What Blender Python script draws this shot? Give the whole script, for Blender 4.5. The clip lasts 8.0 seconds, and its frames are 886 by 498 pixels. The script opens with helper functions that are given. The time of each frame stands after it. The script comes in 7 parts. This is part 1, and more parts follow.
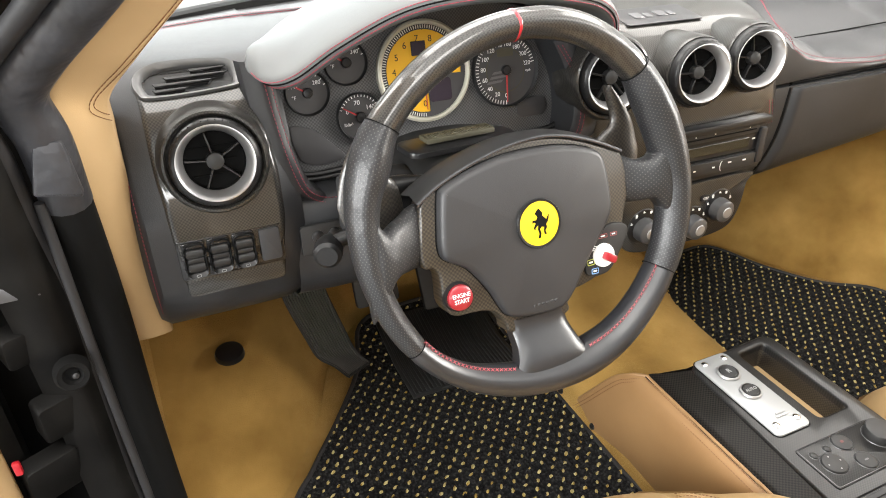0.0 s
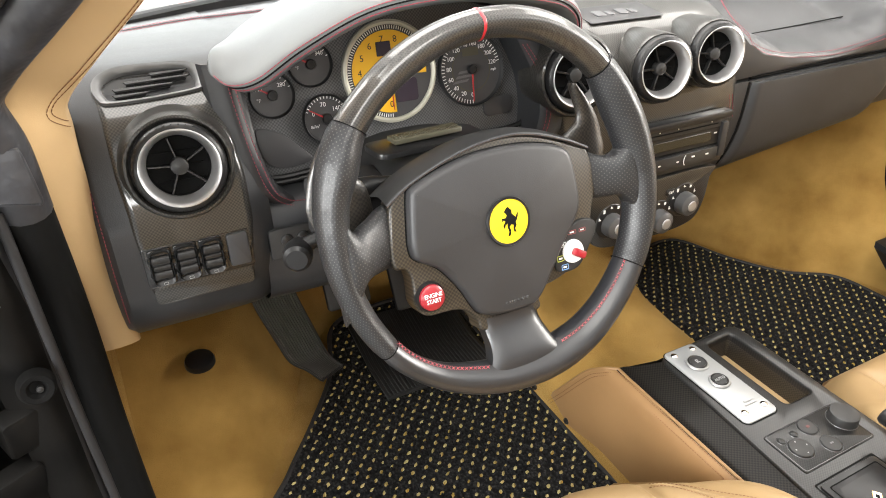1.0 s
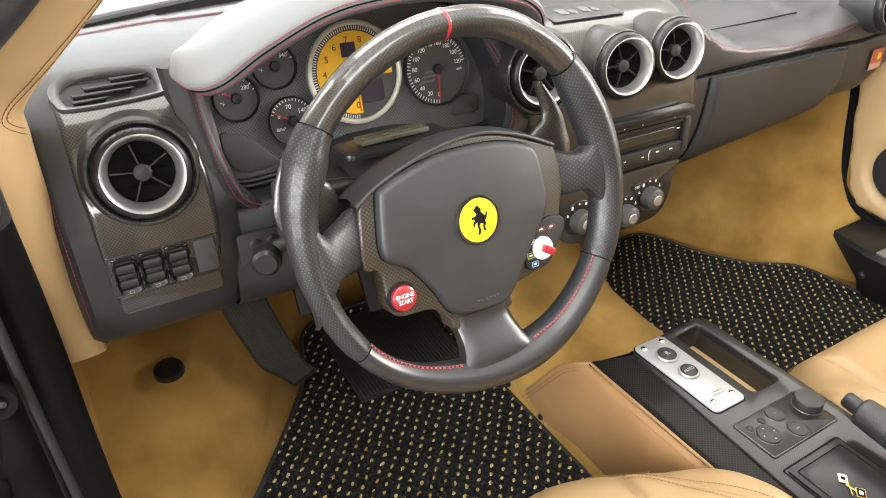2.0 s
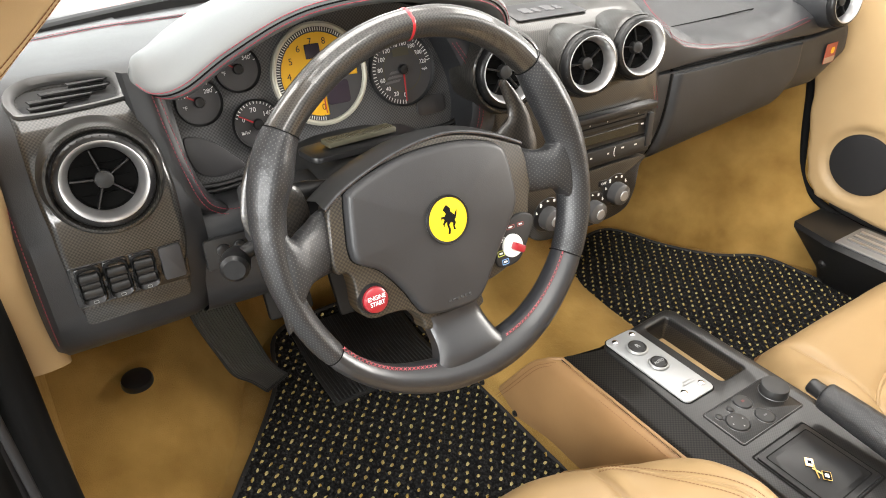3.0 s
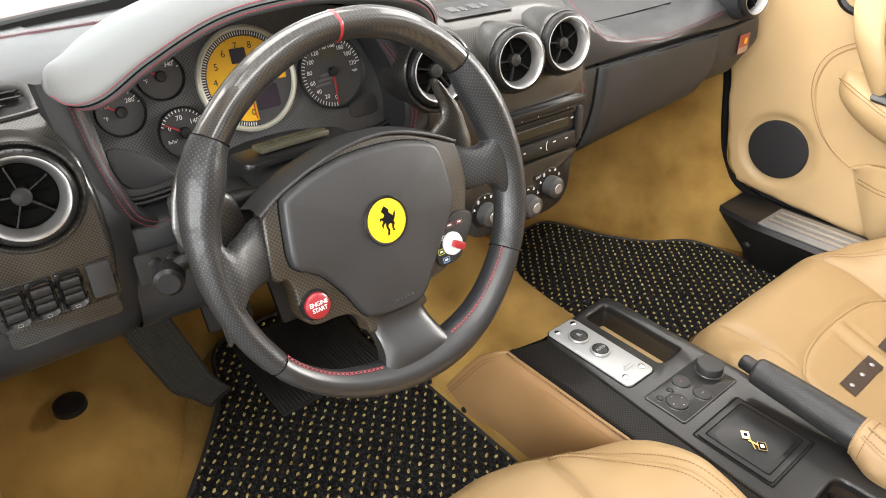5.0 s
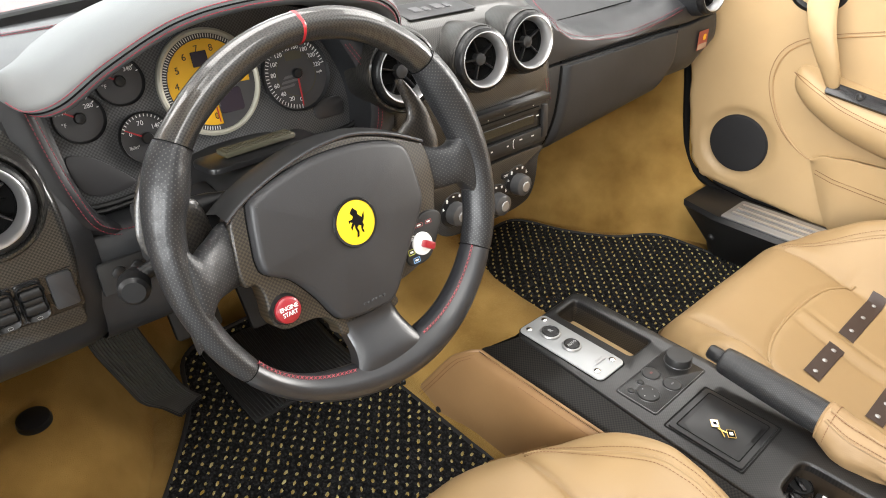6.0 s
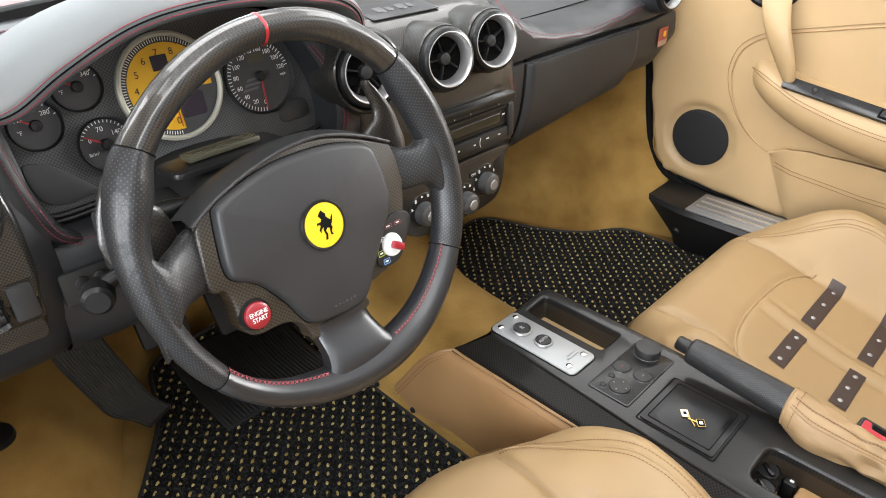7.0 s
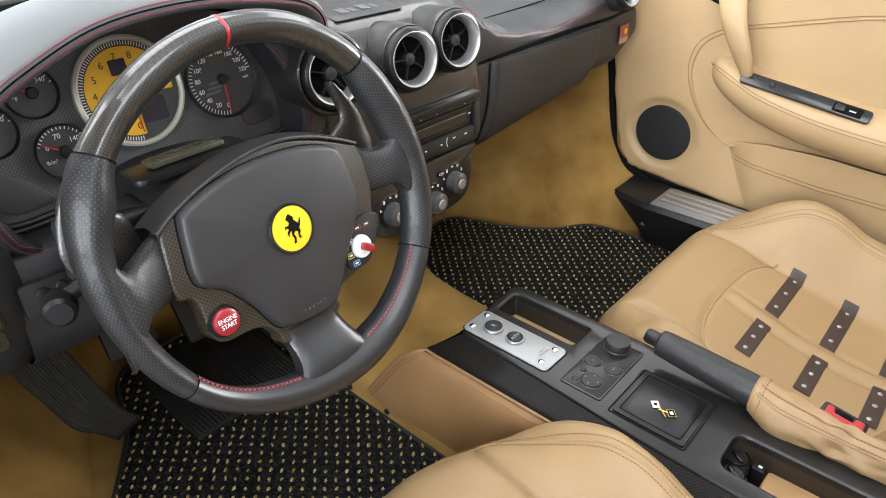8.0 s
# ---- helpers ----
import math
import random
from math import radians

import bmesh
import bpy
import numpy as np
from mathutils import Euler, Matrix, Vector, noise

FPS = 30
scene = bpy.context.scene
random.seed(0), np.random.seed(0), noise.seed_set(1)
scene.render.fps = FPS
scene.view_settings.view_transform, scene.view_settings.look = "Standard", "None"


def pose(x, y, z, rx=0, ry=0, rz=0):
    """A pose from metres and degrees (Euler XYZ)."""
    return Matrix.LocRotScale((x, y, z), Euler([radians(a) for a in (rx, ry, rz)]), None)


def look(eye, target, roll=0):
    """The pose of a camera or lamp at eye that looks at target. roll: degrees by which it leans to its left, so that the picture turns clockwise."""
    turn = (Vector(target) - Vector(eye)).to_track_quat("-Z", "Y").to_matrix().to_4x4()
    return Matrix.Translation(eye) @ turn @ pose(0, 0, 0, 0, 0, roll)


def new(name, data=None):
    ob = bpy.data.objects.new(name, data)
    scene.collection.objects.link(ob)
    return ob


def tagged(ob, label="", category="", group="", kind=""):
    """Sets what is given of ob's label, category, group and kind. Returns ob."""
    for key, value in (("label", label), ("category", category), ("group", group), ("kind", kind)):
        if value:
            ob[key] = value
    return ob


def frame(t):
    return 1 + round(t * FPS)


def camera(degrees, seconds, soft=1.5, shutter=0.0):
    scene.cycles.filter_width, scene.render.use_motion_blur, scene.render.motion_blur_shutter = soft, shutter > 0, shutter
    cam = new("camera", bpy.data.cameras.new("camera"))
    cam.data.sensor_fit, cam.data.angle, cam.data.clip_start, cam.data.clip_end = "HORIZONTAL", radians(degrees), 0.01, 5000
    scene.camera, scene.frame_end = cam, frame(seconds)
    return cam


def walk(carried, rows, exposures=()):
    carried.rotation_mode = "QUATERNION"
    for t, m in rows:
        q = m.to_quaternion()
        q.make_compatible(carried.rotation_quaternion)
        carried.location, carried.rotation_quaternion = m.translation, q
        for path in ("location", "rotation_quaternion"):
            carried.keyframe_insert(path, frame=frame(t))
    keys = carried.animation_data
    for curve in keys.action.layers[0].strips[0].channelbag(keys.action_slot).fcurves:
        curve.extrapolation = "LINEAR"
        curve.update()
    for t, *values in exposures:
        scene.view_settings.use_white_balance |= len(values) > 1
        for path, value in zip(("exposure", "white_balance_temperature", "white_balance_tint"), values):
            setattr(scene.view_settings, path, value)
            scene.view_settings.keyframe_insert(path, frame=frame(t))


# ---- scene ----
# The eye stands in the open driver's doorway and turns where it is.
# x: to the passenger's side, y: to the car's nose, z: up; the wheel's hub is over x = 0, y = 0.
EYE = (-0.308, -0.47, 0.825)
cam = camera(67.6, 8.0, soft=1.0)
TURN = [(t, 24.5 + 2.965 * t + 0.0061 * t * t) for t in (0, 0.5, 1, 1.5, 2, 2.5, 3, 3.5, 4, 4.5, 5, 5.5, 6, 6.5, 7, 7.5, 8)]
walk(cam, [(t, pose(*EYE, 90 - 31.25, -0.1, -a)) for t, a in TURN], [(0.0, 1.15, 6720, 10), (2.0, 1.10, 6780, 10), (4.0, 0.98, 6750, 10), (6.0, 0.78, 6620, 10), (8.0, 0.49, 6200, 10)])

# ---- light: a white hall with rows of ceiling panels, and added fill lamps ----
world = bpy.data.worlds.new("hall_air")
world.use_nodes = True
world.node_tree.nodes["Background"].inputs[0].default_value = (0.9, 0.95, 1.0, 1)
world.node_tree.nodes["Background"].inputs[1].default_value = 0.15
scene.world = world


def panel_light(x, y, z, sx, sy, watts, colour=(1.0, 0.985, 0.96)):
    lamp = bpy.data.lights.new("ceiling_lamp", "AREA")
    lamp.shape, lamp.size, lamp.size_y, lamp.energy, lamp.color = "RECTANGLE", sx, sy, watts, colour
    ob = new("ceiling_lamp", lamp)
    ob.matrix_world = pose(x, y, z)
    return ob


for lx, ly, w in ((-2.2, -2.0, 14), (-2.2, 1.4, 54), (-0.5, -1.0, 38), (0.4, 1.4, 40), (3.0, -2.0, 10), (3.0, 1.4, 28)):
    panel_light(lx, ly, 2.92, 2.0, 1.6, w)


def window_light(place, target, sx, sy, watts, colour):
    """An added lamp out of view before a plain wall, to brighten one side."""
    lamp = bpy.data.lights.new("window_light", "AREA")
    lamp.shape, lamp.size, lamp.size_y, lamp.energy, lamp.color = "RECTANGLE", sx, sy, watts, colour
    ob = new("window_light", lamp)
    ob.matrix_world = look(place, target)
    return ob


# added fills from west, north, south and east; the walls have no windows
window_light((-4.4, -1.05, 1.45), (0.6, 0.1, 0.4), 2.8, 1.8, 268, (0.94, 0.975, 1.0))
window_light((0.6, 5.9, 2.5), (0.6, 0.0, 1.2), 5.0, 0.9, 72, (0.88, 0.97, 1.0))
# low added fill: clears the bulkhead to reach the dials, not the knee panel
window_light((-0.4, -4.9, 1.42), (0.1, 0.0, 0.9), 6.0, 0.5, 110, (0.97, 0.99, 1.0))
window_light((5.3, -1.0, 2.0), (-0.3, 0.1, 0.65), 4.0, 1.6, 370, (1.0, 0.98, 0.95))


# ---- materials ----
def material(name, colour, rough=0.5, metal=0.0, coat=0.0, spec=0.5):
    m = bpy.data.materials.new(name)
    m.use_nodes = True
    b = m.node_tree.nodes["Principled BSDF"]
    b.inputs["Base Color"].default_value = (*colour, 1)
    b.inputs["Roughness"].default_value = rough
    b.inputs["Metallic"].default_value = metal
    b.inputs["Coat Weight"].default_value = coat
    b.inputs["Coat Roughness"].default_value = 0.06
    b.inputs["Specular IOR Level"].default_value = spec
    return m


def node(m, kind, **settings):
    n = m.node_tree.nodes.new(kind)
    for key, value in settings.items():
        n.inputs[key.replace("_", " ")].default_value = value
    return n


def link(m, a, out, b, into):
    m.node_tree.links.new(a.outputs[out], b.inputs[into])


def coords(m):
    return m.node_tree.nodes.new("ShaderNodeTexCoord")


def mottled(m, low, high, scale=12.0, detail=4.0, source=None):
    """Base colour that wanders between two tones."""
    b = m.node_tree.nodes["Principled BSDF"]
    tc = coords(m)
    n = node(m, "ShaderNodeTexNoise", Scale=scale, Detail=detail)
    link(m, tc, "Object", n, "Vector")
    r = m.node_tree.nodes.new("ShaderNodeValToRGB")
    r.color_ramp.elements[0].position, r.color_ramp.elements[1].position = 0.32, 0.68
    r.color_ramp.elements[0].color, r.color_ramp.elements[1].color = (*low, 1), (*high, 1)
    link(m, n, "Fac", r, "Fac")
    link(m, r, "Color", b, "Base Color")
    return r


def relief(m, tex, out, strength, distance):
    b = m.node_tree.nodes["Principled BSDF"]
    bump = node(m, "ShaderNodeBump", Strength=strength, Distance=distance)
    link(m, tex, out, bump, "Height")
    if b.inputs["Normal"].is_linked:
        old = b.inputs["Normal"].links[0].from_node
        link(m, old, "Normal", bump, "Normal")
    link(m, bump, "Normal", b, "Normal")


def grained(m, scale, strength, distance):
    """Leather grain: small cells over a slow waviness."""
    tc = coords(m)
    v = m.node_tree.nodes.new("ShaderNodeTexVoronoi")
    v.inputs["Scale"].default_value = scale
    link(m, tc, "Object", v, "Vector")
    relief(m, v, "Distance", strength, distance)
    n = node(m, "ShaderNodeTexNoise", Scale=22.0, Detail=3.0)
    link(m, tc, "Object", n, "Vector")
    relief(m, n, "Fac", 0.12, 0.004)
    return m


def weave(name, scale, dark, light, rough=0.25, coat=1.0, bump=0.08, source="Object"):
    """Carbon cloth under lacquer: two tones in a checked weave, laid flat across two axes."""
    m = material(name, dark, rough, 0.0, coat)
    b = m.node_tree.nodes["Principled BSDF"]
    tc = coords(m)
    mp = node(m, "ShaderNodeMapping", Location=(0.37, 0.37, 0.37), Scale=scale)
    link(m, tc, source, mp, "Vector")
    ch = node(m, "ShaderNodeTexChecker", Scale=1.0, Color1=(*dark, 1), Color2=(*light, 1))
    link(m, mp, "Vector", ch, "Vector")
    n = node(m, "ShaderNodeTexNoise", Scale=14.0, Detail=3.0)
    link(m, tc, "Object", n, "Vector")
    mix = m.node_tree.nodes.new("ShaderNodeMix")
    mix.data_type, mix.blend_type = "RGBA", "MULTIPLY"
    mix.inputs["Factor"].default_value = 0.6
    link(m, ch, "Color", mix, 6)
    link(m, n, "Fac", mix, 7)
    link(m, mix, 2, b, "Base Color")
    relief(m, ch, "Fac", bump, 0.0004)
    return m


TAN = grained(material("tan_leather", (0.40, 0.268, 0.130), 0.5), 900, 0.12, 0.0006)
mottled(TAN, (0.356, 0.243, 0.122), (0.400, 0.275, 0.141), 7)
SEAT_TAN = grained(material("tan_seat_leather", (0.355, 0.235, 0.112), 0.55), 900, 0.14, 0.0006)
mottled(SEAT_TAN, (0.258, 0.168, 0.078), (0.290, 0.192, 0.091), 6)
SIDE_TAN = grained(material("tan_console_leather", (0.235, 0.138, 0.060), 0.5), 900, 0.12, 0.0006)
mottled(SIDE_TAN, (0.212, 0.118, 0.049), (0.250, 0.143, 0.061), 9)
GREY_LACQUER = material("smooth_grey_lacquer", (0.10, 0.10, 0.102), 0.42, 0.0, 0.4, 0.4)
GREY_LACQUER.node_tree.nodes["Principled BSDF"].inputs["Coat Roughness"].default_value = 0.22
mottled(GREY_LACQUER, (0.088, 0.089, 0.091), (0.108, 0.108, 0.109), 40)
BUTTON_RED = material("deep_red_button", (0.25, 0.011, 0.018), 0.32, 0.0, 0.4)
BOOT_TAN = grained(material("tan_boot_leather", (0.275, 0.168, 0.078), 0.55), 700, 0.16, 0.0007)
mottled(BOOT_TAN, (0.25, 0.162, 0.080), (0.30, 0.197, 0.098), 14)
KNOB = material("grey_knob", (0.085, 0.085, 0.088), 0.36, 0.3)
TAN_DARK = grained(material("tan_leather_side", (0.33, 0.195, 0.088), 0.5), 900, 0.12, 0.0006)
mottled(TAN_DARK, (0.30, 0.182, 0.080), (0.345, 0.212, 0.096), 9)
BLACK = grained(material("black_leather", (0.0185, 0.0192, 0.0212), 0.46, 0.0, 0.0, 0.42), 1100, 0.16, 0.0005)
mottled(BLACK, (0.0165, 0.0172, 0.0190), (0.0240, 0.0248, 0.0270), 14)
AIRBAG = grained(material("grey_black_leather_cover", (0.026, 0.025, 0.026), 0.46, 0.0, 0.0, 0.45), 1100, 0.12, 0.0005)
mottled(AIRBAG, (0.0195, 0.0195, 0.0208), (0.0265, 0.0265, 0.0282), 9)
SMOOTH = grained(material("smooth_black_leather", (0.0165, 0.0172, 0.0195), 0.33, 0.0, 0.0, 0.62), 1500, 0.08, 0.0004)
# the dash's black leather, base colour raised to stand in for bright reflections
HOOD = grained(material("black_leather_painted_glare", (0.070, 0.076, 0.079), 0.53, 0.0, 0.0, 0.65), 1100, 0.10, 0.0005)
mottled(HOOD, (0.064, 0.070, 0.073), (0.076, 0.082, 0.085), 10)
PLASTIC = material("black_plastic", (0.011, 0.011, 0.0115), 0.34, 0.0, 0.0, 0.35)
SATIN = material("satin_black_plastic", (0.018, 0.018, 0.018), 0.46, 0.0, 0.0, 0.35)
mottled(SATIN, (0.015, 0.015, 0.0155), (0.022, 0.022, 0.022), 20)
DEEP = material("deep_black", (0.004, 0.004, 0.004), 0.8, 0.0, 0.0, 0.1)
BODY_RED = material("red_body_paint", (0.26, 0.006, 0.008), 0.35, 0.0, 0.6, 0.3)
RIBBED = material("grey_ribbed_rubber", (0.075, 0.073, 0.069), 0.55)
OLIVE = material("olive_rubber", (0.055, 0.050, 0.030), 0.6)
BROWN_LACQUER = material("brown_black_lacquer", (0.028, 0.021, 0.015), 0.28, 0.0, 0.2, 0.3)
DARK_THREAD = material("dark_brown_thread", (0.07, 0.045, 0.032), 0.7)
CLOTH = material("speaker_cloth", (0.007, 0.007, 0.008), 0.9)
RUBBER = material("black_rubber", (0.014, 0.014, 0.015), 0.6)
VELVET = material("black_velvet_rubber", (0.005, 0.005, 0.005), 0.85, 0.0, 0.0, 0.1)
DUSTY = material("dusty_black_rubber", (0.03, 0.03, 0.033), 0.5)
mottled(DUSTY, (0.006, 0.006, 0.007), (0.027, 0.028, 0.033), 15)
creases = node(DUSTY, "ShaderNodeTexNoise", Scale=34.0, Detail=3.0)
link(DUSTY, coords(DUSTY), "Object", creases, "Vector")
relief(DUSTY, creases, "Fac", 0.4, 0.010)
SEAL = material("dull_black_rubber", (0.015, 0.015, 0.0165), 0.6, 0.0, 0.0, 0.4)
GLOSS = material("gloss_black_plastic", (0.008, 0.008, 0.009), 0.22, 0.0, 0.3)
DULL_RED = material("dull_red_ink", (0.11, 0.03, 0.03), 0.6)
STICKER = material("faded_red_print", (0.30, 0.055, 0.035), 0.5)
STICKER_PALE = material("pale_print", (0.36, 0.24, 0.17), 0.5)
MARK_RED = material("red_ink", (0.24, 0.05, 0.05), 0.6)
LIGHT_INK = material("grey_ink", (0.26, 0.26, 0.26), 0.5)
FAINT = material("grey_metal_bars", (0.12, 0.12, 0.125), 0.4, 0.5)
LACQUER = material("grey_black_lacquer", (0.034, 0.034, 0.036), 0.36, 0.1, 0.15, 0.3)
SILVER = material("satin_silver", (0.62, 0.62, 0.62), 0.28, 0.9)
PLATE = material("brushed_silver", (0.36, 0.37, 0.375), 0.5, 0.6)
CHROME = material("chrome", (0.8, 0.8, 0.8), 0.12, 1.0)
STEEL = material("grey_steel", (0.34, 0.34, 0.34), 0.45, 0.7)
RED_THREAD = material("red_thread", (0.22, 0.026, 0.042), 0.7)
PINK_THREAD = material("bright_red_thread", (0.36, 0.075, 0.09), 0.7)
BROWN_THREAD = material("brown_thread", (0.15, 0.062, 0.022), 0.7)
RED = material("red_paint", (0.36, 0.012, 0.02), 0.35, 0.0, 0.4)
WHITE = material("white_ink", (0.75, 0.75, 0.74), 0.5)
YELLOW = material("yellow_enamel", (0.74, 0.53, 0.02), 0.3, 0.0, 0.5)
DIAL_YELLOW = material("yellow_dial", (0.78, 0.42, 0.01), 0.5)
DIAL_BLACK = material("black_dial", (0.040, 0.039, 0.041), 0.42)
SCREEN = material("dark_display", (0.025, 0.018, 0.03), 0.25)
RADIO_FACE = material("dark_olive_display", (0.022, 0.021, 0.015), 0.2)
GLASS = material("clear_glass", (1, 1, 1), 0.02)
GLASS.node_tree.nodes["Principled BSDF"].inputs["Transmission Weight"].default_value = 1.0
GLASS.node_tree.nodes["Principled BSDF"].inputs["IOR"].default_value = 1.02
CARBON_INKS = (0.010, 0.0098, 0.0093), (0.050, 0.047, 0.042), 0.34, 1.0, 0.14
CARBON = weave("carbon_cloth", (560, 0, 560), *CARBON_INKS)
CARBON_FACE = weave("carbon_cloth_face", (560, 560, 0), *CARBON_INKS)
CARBON_SHEET = weave("carbon_cloth_sheet", (560, 560, 0), *CARBON_INKS, source="UV")
for m in (CARBON, CARBON_FACE, CARBON_SHEET):
    lacquer = m.node_tree.nodes["Principled BSDF"].inputs
    lacquer["Specular IOR Level"].default_value = 0.3
    lacquer["Coat Weight"].default_value = 0.9 if m is CARBON_SHEET else 0.6
    lacquer["Coat Roughness"].default_value = 0.07
CARBON_TOP = weave("console_lacquered_cloth", (520, 520, 0), (0.009, 0.009, 0.0095), (0.021, 0.0202, 0.0195), 0.38, 0.35, 0.03)
CARBON_TOP.node_tree.nodes["Principled BSDF"].inputs["Specular IOR Level"].default_value = 0.22
CARBON_TOP.node_tree.nodes["Principled BSDF"].inputs["Coat Roughness"].default_value = 0.12
CARBON_FLAT = weave("console_carbon_cloth", (430, 430, 0), (0.0010, 0.0010, 0.0010), (0.019, 0.016, 0.013), 0.45, 0.06, 0.15)
CARBON_TRAY = weave("tray_carbon_cloth", (430, 430, 430), (0.008, 0.0070, 0.006), (0.045, 0.038, 0.031), 0.4, 0.3, 0.15)
CARBON_FLAT.node_tree.nodes["Principled BSDF"].inputs["Specular IOR Level"].default_value = 0.1
CARBON_FINE = weave("fine_carbon_cloth", (480, 480, 0), (0.020, 0.0175, 0.0145), (0.072, 0.060, 0.045), 0.40, 0.35)
CARBON_RIM = weave("rim_carbon_cloth", (560, 560, 560), (0.010, 0.0098, 0.0096), (0.046, 0.0435, 0.040), 0.28, 0.95, 0.45)
DIAL_CLOTH = weave("dial_cloth", (500, 500, 0), (0.05, 0.05, 0.051), (0.12, 0.12, 0.124), 0.5, 0.0)


def carpet_material(name, low, high):
    m = material(name, low, 0.95, 0.0, 0.0, 0.1)
    mottled(m, low, high, 8.0, 8.0)
    tc = coords(m)
    n = node(m, "ShaderNodeTexNoise", Scale=900.0, Detail=2.0)
    link(m, tc, "Object", n, "Vector")
    relief(m, n, "Fac", 0.7, 0.003)
    nap = node(m, "ShaderNodeTexNoise", Scale=34.0, Detail=5.0)
    link(m, tc, "Object", nap, "Vector")
    relief(m, nap, "Fac", 0.35, 0.006)
    b = m.node_tree.nodes["Principled BSDF"]
    b.inputs["Sheen Weight"].default_value = 0.35
    b.inputs["Sheen Roughness"].default_value = 0.4
    b.inputs["Sheen Tint"].default_value = (0.9, 0.65, 0.3, 1)
    return m


CARPET = carpet_material("tan_carpet", (0.205, 0.115, 0.028), (0.405, 0.246, 0.074))


def perforated(source="Object", rough=0.38):
    """Black leather with staggered rows of small punched holes, their glint painted as pale dots."""
    m = grained(material("perforated_leather", (0.009, 0.0092, 0.0098), rough, 0.0, 0.0, 0.42), 1300, 0.16, 0.0004)
    b = m.node_tree.nodes["Principled BSDF"]
    tc = coords(m)
    mp = node(m, "ShaderNodeMapping", Rotation=(0.0, 0.0, radians(45)))
    link(m, tc, source, mp, "Vector")
    v = m.node_tree.nodes.new("ShaderNodeTexVoronoi")
    v.voronoi_dimensions = "2D"
    v.inputs["Scale"].default_value = 318.0
    v.inputs["Randomness"].default_value = 0.06
    link(m, mp, "Vector", v, "Vector")
    r = m.node_tree.nodes.new("ShaderNodeValToRGB")
    r.color_ramp.elements[0].position, r.color_ramp.elements[1].position = 0.13, 0.23
    # hole centres coloured paler than the leather, as painted glints
    r.color_ramp.elements[0].color, r.color_ramp.elements[1].color = (0.058, 0.057, 0.056, 1), (0.0135, 0.0140, 0.0155, 1)
    link(m, v, "Distance", r, "Fac")
    link(m, r, "Color", b, "Base Color")
    relief(m, r, "Color", 0.8, -0.0010)
    soft = node(m, "ShaderNodeTexNoise", Scale=48.0, Detail=2.0)
    link(m, tc, "Object", soft, "Vector")
    relief(m, soft, "Fac", 0.35, 0.004)
    return m


PERFORATED = perforated(rough=0.46)
PERFORATED_GRIP = perforated("UV")


# ---- mesh helpers ----
def part(name, bm, mat, parent=None, label="", smooth=True, angle=40.0):
    """Link a bmesh as one mesh object, as a part of its thing."""
    me = bpy.data.meshes.new(name)
    bm.normal_update()
    if smooth:
        for f in bm.faces:
            f.smooth = True
        for e in bm.edges:
            if len(e.link_faces) == 2 and e.calc_face_angle(0.0) > radians(angle):
                e.smooth = False
    bm.to_mesh(me)
    bm.free()
    me.materials.append(mat)
    ob = new(name, me)
    if parent is not None:
        ob.parent = parent
    if label:
        ob["label"] = label
    return ob


def thing(name, m=None, label="", category="", group="", kind=""):
    ob = new(name)
    ob.empty_display_size = 0.02
    if m is not None:
        ob.matrix_world = m
    return tagged(ob, label, category, group, kind)


def axes_at(place, normal, up=(0, 0, 1)):
    """A pose whose z points along normal and whose y points up as far as it can."""
    z = Vector(normal).normalized()
    x = Vector(up).cross(z).normalized()
    y = z.cross(x)
    m = Matrix((x, y, z)).transposed().to_4x4()
    m.translation = Vector(place)
    return m


def loft(rows, closed=False, wrap=False, bm=None):
    """A skin over rows of points; closed: each row is a ring; wrap: the last row joins the first."""
    bm = bm or bmesh.new()
    vs = [[bm.verts.new(p) for p in r] for r in rows]
    n = len(vs[0])
    for i in range(len(vs) if wrap else len(vs) - 1):
        a, b = vs[i], vs[(i + 1) % len(vs)]
        for j in range(n if closed else n - 1):
            k = (j + 1) % n
            bm.faces.new((a[j], a[k], b[k], b[j]))
    return bm


def capped(rows, bm=None):
    """A loft of rings with both ends closed."""
    bm = loft(rows, True, False, bm)
    bm.verts.ensure_lookup_table()
    n, total = len(rows[0]), len(bm.verts)
    first = total - n * len(rows)
    bm.faces.new([bm.verts[first + i] for i in range(n)][::-1])
    bm.faces.new([bm.verts[total - n + i] for i in range(n)])
    return bm


def lathe(profile, steps=48, bm=None, m=None):
    """Turn (radius, height) pairs round z."""
    rows = []
    for r, h in profile:
        ring = [Vector((max(r, 1e-5) * math.cos(2 * math.pi * i / steps), max(r, 1e-5) * math.sin(2 * math.pi * i / steps), h)) for i in range(steps)]
        rows.append([m @ p for p in ring] if m is not None else ring)
    return loft(rows, True, False, bm)


def smooth_path(points, per=8, closed=False):
    """A Catmull-Rom curve through the points."""
    p = [Vector(q) for q in points]
    n = len(p)
    out = []
    for i in range(n if closed else n - 1):
        a, b, c, d = ((p[(i + k) % n] for k in (-1, 0, 1, 2)) if closed else (p[max(i - 1, 0)], p[i], p[i + 1], p[min(i + 2, n - 1)]))
        for s in range(per):
            t = s / per
            out.append(0.5 * (2 * b + (c - a) * t + (2 * a - 5 * b + 4 * c - d) * t * t + (3 * b - a - 3 * c + d) * t ** 3))
    if not closed:
        out.append(p[-1])
    return out


